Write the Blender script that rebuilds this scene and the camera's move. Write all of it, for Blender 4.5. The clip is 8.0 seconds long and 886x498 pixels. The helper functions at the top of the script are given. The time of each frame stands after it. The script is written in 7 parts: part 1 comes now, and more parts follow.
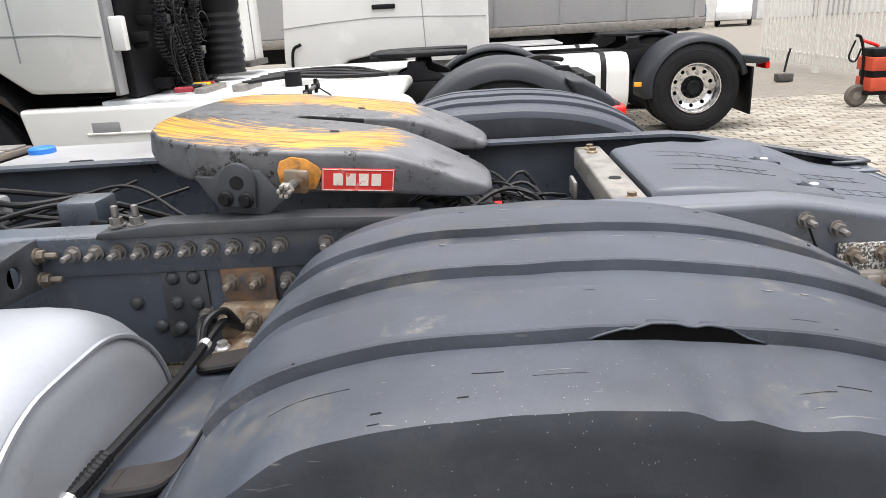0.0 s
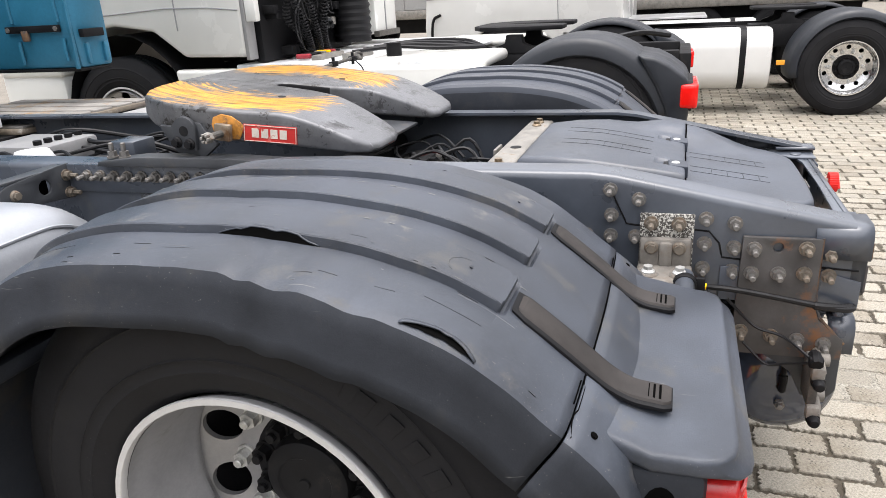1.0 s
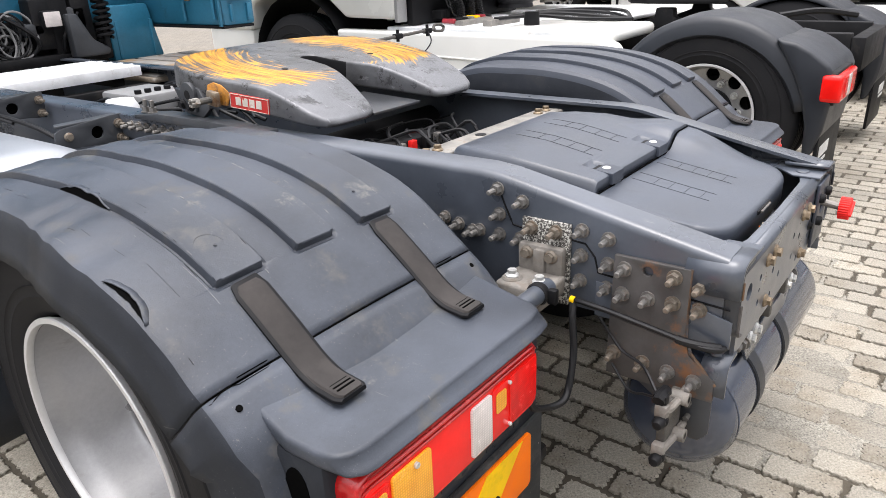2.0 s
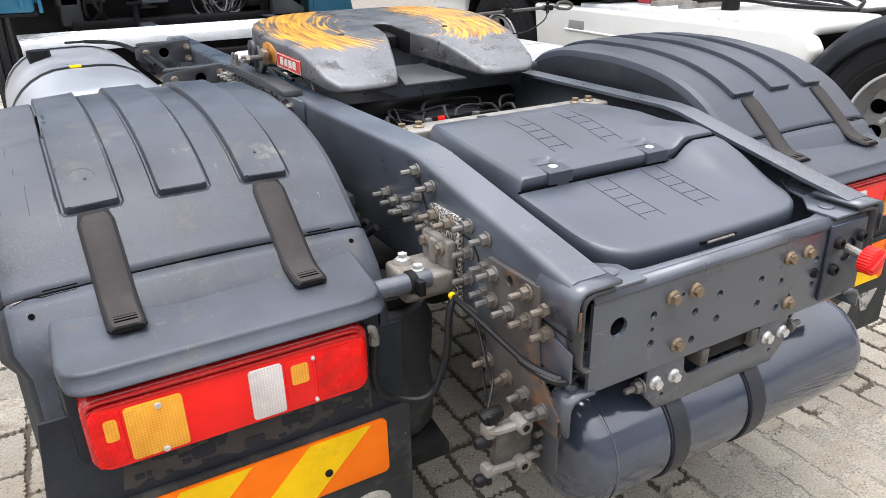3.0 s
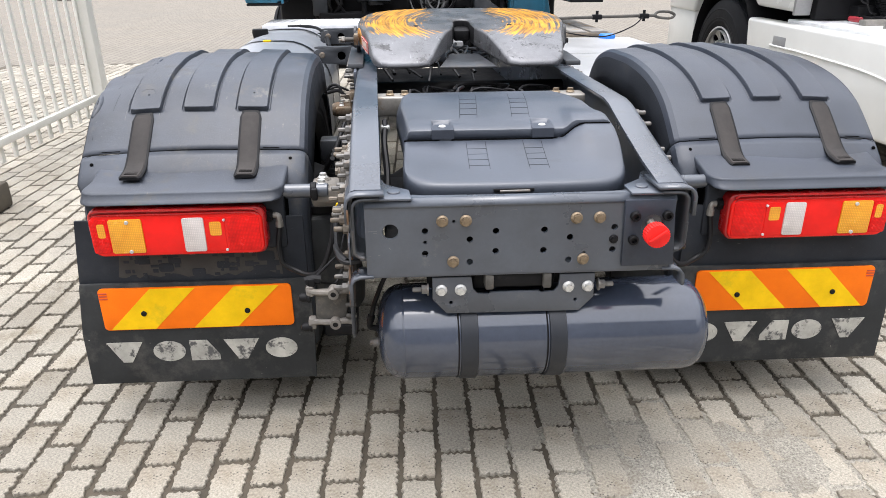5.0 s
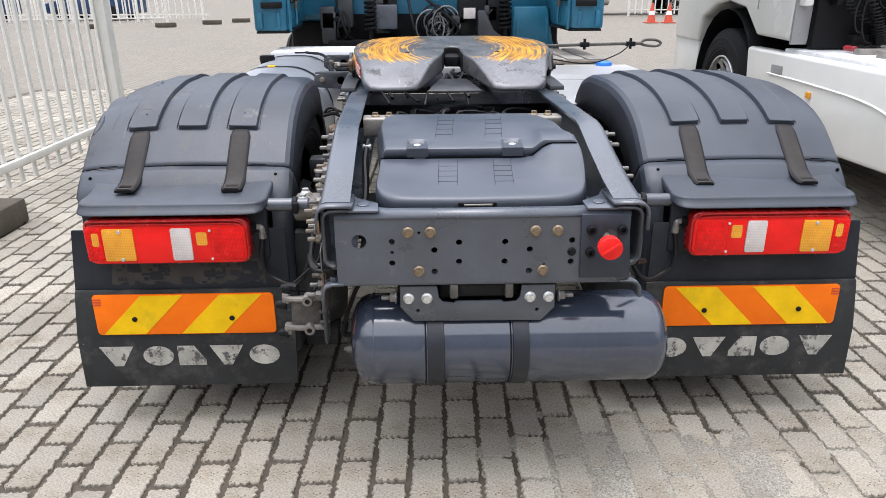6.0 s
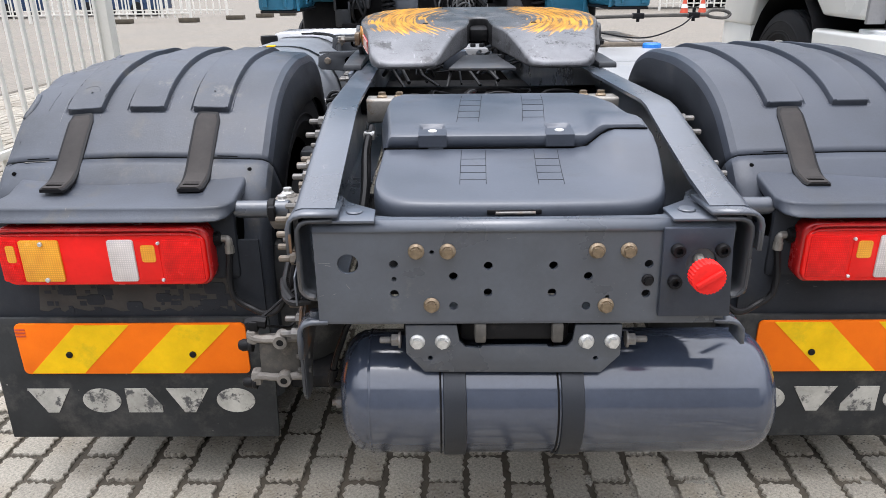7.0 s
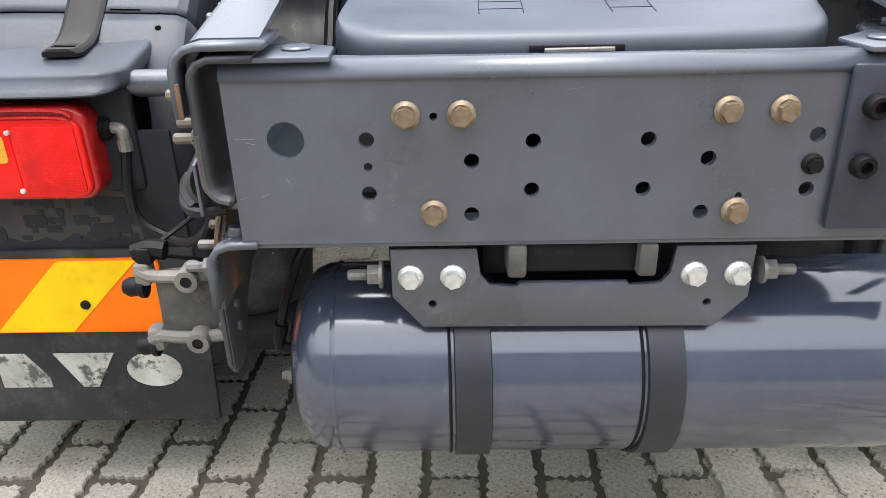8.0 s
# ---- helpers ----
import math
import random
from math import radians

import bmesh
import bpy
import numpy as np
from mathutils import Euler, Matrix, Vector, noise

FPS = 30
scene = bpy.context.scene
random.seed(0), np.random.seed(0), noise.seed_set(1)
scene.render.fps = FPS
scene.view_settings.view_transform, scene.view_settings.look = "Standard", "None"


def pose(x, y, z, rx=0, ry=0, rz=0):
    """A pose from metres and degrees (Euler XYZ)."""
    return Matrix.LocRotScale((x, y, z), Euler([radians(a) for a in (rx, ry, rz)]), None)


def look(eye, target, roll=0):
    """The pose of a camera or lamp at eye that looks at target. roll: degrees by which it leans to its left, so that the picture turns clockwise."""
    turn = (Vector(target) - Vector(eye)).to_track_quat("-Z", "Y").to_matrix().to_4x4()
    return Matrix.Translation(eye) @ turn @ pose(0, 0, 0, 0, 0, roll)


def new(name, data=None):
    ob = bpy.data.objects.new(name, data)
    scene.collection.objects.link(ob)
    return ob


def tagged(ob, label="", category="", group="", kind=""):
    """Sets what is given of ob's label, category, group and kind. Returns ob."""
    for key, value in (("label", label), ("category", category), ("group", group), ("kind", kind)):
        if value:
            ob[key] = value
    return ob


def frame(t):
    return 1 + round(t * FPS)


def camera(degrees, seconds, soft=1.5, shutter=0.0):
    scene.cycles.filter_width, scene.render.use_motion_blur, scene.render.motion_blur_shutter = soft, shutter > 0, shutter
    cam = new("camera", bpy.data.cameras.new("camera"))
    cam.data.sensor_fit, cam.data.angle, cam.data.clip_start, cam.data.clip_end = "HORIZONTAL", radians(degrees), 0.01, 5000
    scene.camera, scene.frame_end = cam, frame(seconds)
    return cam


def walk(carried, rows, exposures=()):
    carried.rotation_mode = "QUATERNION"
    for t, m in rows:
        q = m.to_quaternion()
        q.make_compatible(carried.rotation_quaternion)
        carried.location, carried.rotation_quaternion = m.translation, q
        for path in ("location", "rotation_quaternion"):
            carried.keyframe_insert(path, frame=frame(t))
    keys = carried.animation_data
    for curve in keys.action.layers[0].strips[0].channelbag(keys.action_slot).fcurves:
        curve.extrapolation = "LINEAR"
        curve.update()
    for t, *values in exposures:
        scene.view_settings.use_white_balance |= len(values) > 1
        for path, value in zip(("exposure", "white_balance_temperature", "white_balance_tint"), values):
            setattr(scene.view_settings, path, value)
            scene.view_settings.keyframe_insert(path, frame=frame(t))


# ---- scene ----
cam = camera(65.2, 8.0, soft=0.4)
PATH = [
    (0, (-1.781, 1.187, 1.365), (0.11, 1.298, 0.724), -3.25),
    (0.5, (-1.906, 0.832, 1.388), (-0.056, 1.226, 0.74), -2.9),
    (1, (-2.019, 0.417, 1.39), (-0.247, 1.032, 0.694), -3.2),
    (1.5, (-1.948, 0.035, 1.385), (-0.315, 0.936, 0.661), -2.7),
    (2, (-1.714, -0.287, 1.434), (-0.268, 0.859, 0.662), -2.4),
    (2.2, (-1.624, -0.381, 1.436), (-0.255, 0.844, 0.645), -2.2),
    (3.3, (-0.929, -0.879, 1.409), (-0.252, 0.811, 0.581), -0.9),
    (3.5, (-0.817, -0.931, 1.422), (-0.27, 0.799, 0.581), -1.0),
    (4, (-0.547, -1.144, 1.406), (-0.254, 0.644, 0.558), -0.6),
    (4.5, (-0.373, -1.374, 1.409), (-0.221, 0.436, 0.572), -0.5),
    (5.8, (-0.172, -1.762, 1.398), (-0.116, 0.113, 0.703), -0.4),
    (6, (-0.14, -1.701, 1.403), (-0.102, 0.168, 0.694), -0.4),
    (6.5, (-0.103, -1.483, 1.354), (-0.112, 0.388, 0.649), -0.5),
    (7, (-0.127, -1.188, 1.265), (-0.158, 0.679, 0.55), -0.7),
    (7.5, (-0.113, -0.951, 1.114), (-0.146, 0.909, 0.38), -0.8),
    (7.8, (-0.098, -0.808, 1.021), (-0.156, 1.03, 0.235), -1.2),
    (8, (-0.149, -0.705, 0.975), (-0.179, 1.113, 0.142), -1.2),
]
walk(cam, [(t, look(eye, target, roll)) for t, eye, target, roll in PATH], exposures=[(0.0, 0.36, 6680, 12), (2.2, 0.34, 6600, 13), (3.5, 0.38, 6450, 13), (4.5, 0.40, 6520, 12), (6.0, 0.16, 6300, 13), (7.0, 0.23, 6280, 13), (7.5, 0.42, 6300, 13), (8.0, 0.68, 6380, 11)])

# ---- sky and sun: a bright overcast day ----
world = bpy.data.worlds.new("overcast_sky")
scene.world = world
world.use_nodes = True
wn, wl = world.node_tree.nodes, world.node_tree.links
sky = wn.new("ShaderNodeTexSky")
sky.sky_type, sky.sun_disc = "NISHITA", False
sky.sun_elevation, sky.sun_rotation = radians(85), radians(250)
sky.dust_density, sky.air_density, sky.ozone_density = 1.5, 1.0, 1.5
pale = wn.new("ShaderNodeHueSaturation")
pale.inputs["Saturation"].default_value = 0.15
wl.new(sky.outputs["Color"], pale.inputs["Color"])
# a cloud deck: brightest overhead, dimmer towards the horizon
wco = wn.new("ShaderNodeTexCoord")
wsep = wn.new("ShaderNodeSeparateXYZ")
wl.new(wco.outputs["Generated"], wsep.inputs["Vector"])
deck_of_cloud = wn.new("ShaderNodeMapRange")
deck_of_cloud.inputs["From Min"].default_value, deck_of_cloud.inputs["From Max"].default_value = 0.08, 0.58
deck_of_cloud.inputs["To Min"].default_value, deck_of_cloud.inputs["To Max"].default_value = 0.10, 3.5
wl.new(wsep.outputs["Z"], deck_of_cloud.inputs["Value"])
lift = wn.new("ShaderNodeVectorMath")
lift.operation = "SCALE"
wl.new(pale.outputs["Color"], lift.inputs[0])
wl.new(deck_of_cloud.outputs["Result"], lift.inputs["Scale"])
wl.new(lift.outputs["Vector"], wn["Background"].inputs["Color"])
wn["Background"].inputs["Strength"].default_value = 0.15
sun = new("sun", bpy.data.lights.new("sun", "SUN"))
sun.data.energy, sun.data.angle, sun.data.color = 1.2, radians(40), (1.0, 0.985, 0.965)
sun.matrix_world = look((-0.9, -0.35, 11), (0, 0, 0))

# ---- materials ----
def surf(name, col, rough=0.5, metal=0.0, spread=0.15, grain=0.08, size=(4, 60), bump=0.1, dirt=None, streak=None, coat=0.0, spec=0.5, specks=None, scuff=None, grid=None):
    """A node material: colour that varies at two scales, uneven gloss, fine relief, dirt patches and scratches."""
    m = bpy.data.materials.new(name)
    m.use_nodes = True
    n, l = m.node_tree.nodes, m.node_tree.links
    b = n["Principled BSDF"]
    co = n.new("ShaderNodeTexCoord").outputs["Object"]

    def tex(scale, detail=5.0, vec=co, rough_=0.6):
        t = n.new("ShaderNodeTexNoise")
        t.inputs["Scale"].default_value, t.inputs["Detail"].default_value, t.inputs["Roughness"].default_value = scale, detail, rough_
        l.new(vec, t.inputs["Vector"])
        return t.outputs["Fac"]

    def ramp(fac, lo, hi):
        r = n.new("ShaderNodeMapRange")
        r.inputs["From Min"].default_value, r.inputs["From Max"].default_value = lo, hi
        l.new(fac, r.inputs["Value"])
        return r.outputs["Result"]

    def mix(fac, a, c, how="MIX"):
        x = n.new("ShaderNodeMixRGB")
        x.blend_type = how
        for sock, v in (("Fac", fac), ("Color1", a), ("Color2", c)):
            if isinstance(v, (int, float)):
                x.inputs[sock].default_value = v
            elif isinstance(v, tuple):
                x.inputs[sock].default_value = (*v, 1)
            else:
                l.new(v, x.inputs[sock])
        return x.outputs["Color"]

    big, fine = tex(size[0]), tex(size[1], 6.0, co, 0.8)
    c = mix(ramp(big, 0.3, 0.7), tuple(v * (1 - spread) for v in col), tuple(min(1, v * (1 + spread)) for v in col))
    c = mix(grain, c, mix(ramp(fine, 0.3, 0.7), (0, 0, 0), (1, 1, 1)), "OVERLAY")
    rv = n.new("ShaderNodeMapRange")
    rv.inputs["To Min"].default_value, rv.inputs["To Max"].default_value = max(0.02, rough - 0.1), min(1, rough + 0.1)
    rv.inputs["From Min"].default_value, rv.inputs["From Max"].default_value = 0.3, 0.7
    l.new(big, rv.inputs["Value"])
    ro = rv.outputs["Result"]
    if dirt:
        dcol, lo, hi, dscale = dirt
        mask = ramp(tex(dscale, 8.0, co, 0.7), lo, hi)
        c = mix(mask, c, dcol)
        dull = n.new("ShaderNodeMath")
        dull.operation = "MULTIPLY_ADD"
        l.new(mask, dull.inputs[0])
        dull.inputs[1].default_value = 0.22
        l.new(ro, dull.inputs[2])
        ro = dull.outputs[0]
    if scuff:
        fcol, flo, fhi, fscale = scuff
        c = mix(ramp(tex(fscale, 10.0, co, 0.75), flo, fhi), c, fcol)
    if streak:
        scol, vec, lo = streak
        mp = n.new("ShaderNodeMapping")
        mp.inputs["Scale"].default_value = vec
        l.new(co, mp.inputs["Vector"])
        c = mix(ramp(tex(1.0, 3.0, mp.outputs["Vector"]), lo, lo + 0.05), c, scol)
    if specks:
        kcol, kscale, ksize, kmany = specks
        vo = n.new("ShaderNodeTexVoronoi")
        vo.inputs["Scale"].default_value = kscale
        l.new(co, vo.inputs["Vector"])
        near_ = ramp(vo.outputs["Distance"], ksize, ksize * 0.6)
        sp = n.new("ShaderNodeSeparateColor")
        l.new(vo.outputs["Color"], sp.inputs["Color"])
        rare = ramp(sp.outputs["Red"], 1 - kmany, 1 - kmany + 0.02)
        patchy = ramp(tex(3.0, 2.0), 0.42, 0.62)
        m1, m2 = n.new("ShaderNodeMath"), n.new("ShaderNodeMath")
        m1.operation = m2.operation = "MULTIPLY"
        l.new(near_, m1.inputs[0])
        l.new(rare, m1.inputs[1])
        l.new(m1.outputs[0], m2.inputs[0])
        l.new(patchy, m2.inputs[1])
        c = mix(m2.outputs[0], c, kcol)
    l.new(c, b.inputs["Base Color"])
    l.new(ro, b.inputs["Roughness"])
    b.inputs["Metallic"].default_value = metal
    b.inputs["Coat Weight"].default_value = coat
    b.inputs["Coat Roughness"].default_value = rough * 0.8
    b.inputs["Specular IOR Level"].default_value = spec
    if grid:
        lines = []
        for axis in ("X", "Z"):
            wv = n.new("ShaderNodeTexWave")
            wv.wave_type, wv.bands_direction = "BANDS", axis
            wv.inputs["Scale"].default_value = grid
            l.new(co, wv.inputs["Vector"])
            lines.append(wv.outputs["Fac"])
        both = n.new("ShaderNodeMath")
        both.operation = "MULTIPLY"
        l.new(lines[0], both.inputs[0])
        l.new(lines[1], both.inputs[1])
        c = mix(ramp(both.outputs[0], 0.0, 0.6), mix(1.0, c, (0.78, 0.78, 0.78), "MULTIPLY"), c)
        l.new(c, b.inputs["Base Color"])
        gb = n.new("ShaderNodeBump")
        gb.inputs["Strength"].default_value, gb.inputs["Distance"].default_value = 0.22, 0.002
        l.new(both.outputs[0], gb.inputs["Height"])
        l.new(gb.outputs["Normal"], b.inputs["Normal"])
    elif bump:
        bp = n.new("ShaderNodeBump")
        bp.inputs["Strength"].default_value, bp.inputs["Distance"].default_value = bump, 0.004
        l.new(fine, bp.inputs["Height"])
        l.new(bp.outputs["Normal"], b.inputs["Normal"])
    return m


PLASTIC = surf("weathered_black_plastic", (0.046, 0.053, 0.067), 0.42, size=(5, 160), spread=0.35, bump=0.2, spec=0.42, specks=((0.22, 0.21, 0.20), 260, 0.18, 0.22), scuff=((0.135, 0.131, 0.120), 0.60, 0.68, 5.5),
               dirt=((0.092, 0.089, 0.082), 0.55, 0.70, 7), streak=((0.14, 0.137, 0.13), (130, 9, 60), 0.70))
# darker copy of the mudguard plastic, holding some of the edges' shade
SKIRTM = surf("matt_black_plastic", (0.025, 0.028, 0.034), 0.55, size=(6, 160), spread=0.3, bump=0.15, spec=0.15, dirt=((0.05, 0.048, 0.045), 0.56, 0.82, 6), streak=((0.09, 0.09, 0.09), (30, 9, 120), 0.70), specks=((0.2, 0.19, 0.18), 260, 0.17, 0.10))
# glossless near-black that paints the unlit inside of gaps, holes and tears
TEARM = surf("black_gap_shade", (0.004, 0.004, 0.004), 0.95, bump=0.0)
TEARM.node_tree.nodes["Principled BSDF"].inputs["Specular IOR Level"].default_value = 0.0
PLASTIC_B = surf("clean_black_plastic", (0.050, 0.059, 0.077), 0.38, coat=0.0, size=(4, 160), spread=0.25, bump=0.1, spec=0.75, dirt=((0.055, 0.055, 0.055), 0.58, 0.85, 5), specks=((0.2, 0.2, 0.2), 220, 0.14, 0.05))
PLASTIC_G = surf("clean_grey_black_plastic", (0.042, 0.049, 0.064), 0.40, size=(4, 160), spread=0.2, bump=0.1, spec=0.42, dirt=((0.055, 0.056, 0.058), 0.58, 0.85, 5), specks=((0.2, 0.2, 0.2), 220, 0.14, 0.05))
PLASTIC_C = surf("matt_dark_plastic", (0.015, 0.018, 0.024), 0.45, size=(4, 160), spread=0.2, bump=0.1, spec=0.5)
STRAPM = surf("brown_black_rubber_strap", (0.038, 0.034, 0.032), 0.65, spec=0.2, size=(12, 120), spread=0.35)
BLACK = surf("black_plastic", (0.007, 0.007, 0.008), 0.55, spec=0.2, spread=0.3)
DARK = surf("oily_dark_steel", (0.010, 0.010, 0.011), 0.6, metal=0.1, spec=0.2, spread=0.4, size=(9, 80), dirt=((0.045, 0.040, 0.033), 0.57, 0.78, 9))
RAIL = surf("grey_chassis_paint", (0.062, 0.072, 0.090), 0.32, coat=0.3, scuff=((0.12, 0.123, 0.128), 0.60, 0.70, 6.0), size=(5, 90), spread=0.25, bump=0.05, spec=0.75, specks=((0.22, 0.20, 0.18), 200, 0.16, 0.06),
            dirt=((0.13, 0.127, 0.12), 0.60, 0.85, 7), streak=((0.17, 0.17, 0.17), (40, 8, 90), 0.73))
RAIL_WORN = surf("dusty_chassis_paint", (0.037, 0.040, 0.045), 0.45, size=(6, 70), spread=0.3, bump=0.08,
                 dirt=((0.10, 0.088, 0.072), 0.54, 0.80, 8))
TANKM = surf("grey_tank_paint", (0.040, 0.050, 0.074), 0.13, size=(4, 60), spread=0.12, bump=0.015, spec=1.0, specks=((0.35, 0.35, 0.35), 90, 0.10, 0.06),
             dirt=((0.13, 0.13, 0.13), 0.64, 0.84, 9))
RUST = surf("rusty_steel", (0.15, 0.085, 0.045), 0.8, size=(14, 120), spread=0.45, bump=0.4, dirt=((0.07, 0.07, 0.075), 0.46, 0.60, 16))
RUSTPLATE = surf("grey_plate_with_rust", (0.066, 0.062, 0.060), 0.55, size=(9, 90), spread=0.35, bump=0.2, dirt=((0.19, 0.085, 0.036), 0.54, 0.64, 7))
FLAKE = surf("flaking_white_paint", (0.05, 0.045, 0.04), 0.75, size=(30, 120), bump=0.4, dirt=((0.50, 0.49, 0.45), 0.50, 0.54, 170))
BOLTM = surf("dusty_zinc_bolt", (0.175, 0.168, 0.158), 0.5, metal=0.4, spread=0.35, size=(60, 200), dirt=((0.16, 0.11, 0.07), 0.52, 0.72, 60))
BOLT_BRASS = surf("passivated_bronze_bolt", (0.23, 0.175, 0.115), 0.45, metal=0.55, spread=0.35, size=(70, 200), dirt=((0.36, 0.31, 0.24), 0.55, 0.7, 90))
BOLT_DULL = surf("brown_stained_bolt", (0.18, 0.155, 0.125), 0.6, metal=0.4, spread=0.35, size=(60, 200), dirt=((0.16, 0.09, 0.05), 0.52, 0.72, 60))
BOLT_SILVER = surf("bright_zinc_bolt", (0.62, 0.62, 0.60), 0.4, metal=0.6, spread=0.25, size=(70, 200))
CAST = surf("dusty_cast_aluminium", (0.20, 0.185, 0.165), 0.7, metal=0.2, size=(18, 110), spread=0.35, bump=0.4, dirt=((0.17, 0.14, 0.11), 0.52, 0.7, 26))
CASTR = surf("rust_stained_casting", (0.20, 0.16, 0.115), 0.75, metal=0.1, size=(18, 110), spread=0.4, bump=0.4, dirt=((0.12, 0.06, 0.025), 0.50, 0.66, 14))
CASTD = surf("dirty_dark_casting", (0.085, 0.080, 0.072), 0.7, metal=0.2, size=(18, 110), spread=0.4, bump=0.4, dirt=((0.16, 0.14, 0.115), 0.54, 0.7, 26))
GALV = surf("galvanised_steel", (0.27, 0.255, 0.23), 0.5, metal=0.5, size=(20, 90), spread=0.3, dirt=((0.22, 0.14, 0.08), 0.58, 0.74, 20))
RUBBER = surf("tyre_rubber", (0.016, 0.016, 0.0175), 0.7, spec=0.15, size=(5, 110), spread=0.3, bump=0.2, dirt=((0.024, 0.023, 0.021), 0.55, 0.8, 5), specks=((0.12, 0.11, 0.10), 180, 0.15, 0.08))
HOSE = surf("black_hose", (0.009, 0.009, 0.010), 0.5, spec=0.3, spread=0.3)
RIM = surf("silver_wheel_paint", (0.38, 0.38, 0.385), 0.36, metal=0.55, size=(7, 90), spread=0.12, dirt=((0.24, 0.22, 0.19), 0.60, 0.82, 8))
RIM_LIP = surf("pale_wheel_lip", (0.62, 0.62, 0.62), 0.4, metal=0.3, spread=0.08)
WHITE = surf("white_truck_paint", (0.77, 0.765, 0.725), 0.22, size=(2, 50), spread=0.04, grain=0.02, bump=0.0, coat=0.3)
WHITE_C = surf("white_cab_paint", (0.74, 0.74, 0.72), 0.25, size=(2, 50), spread=0.04, grain=0.02, bump=0.0, coat=0.3)
TEAL = surf("teal_blue_truck_paint", (0.022, 0.145, 0.235), 0.35, size=(4, 60), spread=0.2, bump=0.04, dirt=((0.03, 0.06, 0.07), 0.58, 0.8, 5))
SILVER = surf("silver_painted_tank", (0.34, 0.355, 0.38), 0.36, metal=0.4, size=(4, 120), spread=0.07, grain=0.05, dirt=((0.34, 0.34, 0.33), 0.62, 0.85, 6))
ALU = surf("brushed_aluminium", (0.55, 0.55, 0.55), 0.38, metal=0.7, size=(5, 120), spread=0.15, dirt=((0.40, 0.36, 0.30), 0.58, 0.8, 6))
TREAD = surf("white_tread_plate", (0.74, 0.75, 0.76), 0.4, metal=0.1, size=(8, 80), spread=0.15, dirt=((0.38, 0.33, 0.27), 0.56, 0.74, 6))
WOOD = surf("dirty_deck_plate", (0.20, 0.165, 0.125), 0.7, size=(5, 60), spread=0.35, dirt=((0.55, 0.54, 0.50), 0.5, 0.7, 5))
FENCEM = surf("cream_fence_paint", (0.70, 0.685, 0.63), 0.45, size=(5, 60), spread=0.06)
REDP = surf("red_plastic", (0.86, 0.022, 0.018), 0.5, spec=0.25, size=(20, 90), spread=0.12)
ORANGE_RED = surf("orange_red_paint", (0.52, 0.07, 0.03), 0.5, size=(10, 90), spread=0.15)
LENS_RED = surf("red_lamp_lens", (0.80, 0.010, 0.007), 0.14, spec=0.35, size=(9, 300), spread=0.14, bump=0.03)
LENS_HOUSE = surf("dark_red_lamp_housing", (0.42, 0.012, 0.012), 0.22, size=(25, 300), spread=0.2, bump=0.05, coat=0.3)
LENS_REF = surf("red_reflector_lens", (0.85, 0.009, 0.007), 0.22, spec=0.3, size=(40, 420), spread=0.2, bump=0.5, coat=0.0, grid=75)
LENS_AMB = surf("amber_lamp_lens", (1.0, 0.40, 0.03), 0.2, size=(25, 320), spread=0.15, bump=0.2, coat=0.1, grid=60)
LENS_WHT = surf("clear_lamp_lens", (0.72, 0.66, 0.63), 0.2, size=(25, 320), spread=0.1, bump=0.25, coat=0.1, grid=60)
REFL_Y = surf("yellow_reflective_sheet", (0.90, 0.55, 0.005), 0.45, size=(12, 260), spread=0.12, spec=0.15, dirt=((0.55, 0.40, 0.02), 0.55, 0.8, 10))
REFL_O = surf("orange_reflective_sheet", (1.0, 0.185, 0.006), 0.45, size=(12, 260), spread=0.1, spec=0.15)
FLAPM = surf("mudflap_rubber", (0.038, 0.040, 0.041), 0.7, spec=0.12, size=(5, 90), spread=0.3, specks=((0.3, 0.28, 0.25), 60, 0.16, 0.1), dirt=((0.12, 0.114, 0.105), 0.50, 0.75, 6))
FADED = surf("faded_white_print", (0.40, 0.39, 0.35), 0.7, size=(18, 110), spread=0.3, dirt=((0.09, 0.09, 0.088), 0.52, 0.60, 30))
LABEL_R = surf("red_label", (0.58, 0.035, 0.03), 0.4, size=(20, 90), spread=0.15, dirt=((0.55, 0.42, 0.36), 0.60, 0.68, 24))
LABEL_W = surf("worn_label_print", (0.66, 0.60, 0.52), 0.5, size=(20, 90), spread=0.2, dirt=((0.50, 0.10, 0.07), 0.56, 0.62, 45))
SILT = surf("washed_in_silt", (0.260, 0.245, 0.208), 0.95, size=(3, 130), spread=0.25, grain=0.8, bump=0.6, dirt=((0.19, 0.165, 0.13), 0.50, 0.74, 5), specks=((0.075, 0.068, 0.06), 125, 0.30, 0.50))
SOIL = surf("joint_sand_and_moss", (0.076, 0.064, 0.047), 0.95, size=(6, 120), spread=0.4, bump=0.6)
GREY_WALL = surf("grey_cladding", (0.40, 0.40, 0.40), 0.6, size=(1, 30), spread=0.06)
GREY_D = surf("grey_truck_paint", (0.30, 0.30, 0.30), 0.35, size=(2, 50), spread=0.06)
GLASS = surf("dark_window_glass", (0.03, 0.035, 0.04), 0.08, spread=0.1, bump=0.0)
CHROME = surf("polished_alloy", (0.70, 0.70, 0.70), 0.22, metal=0.9, spread=0.08, size=(8, 90), bump=0.0)


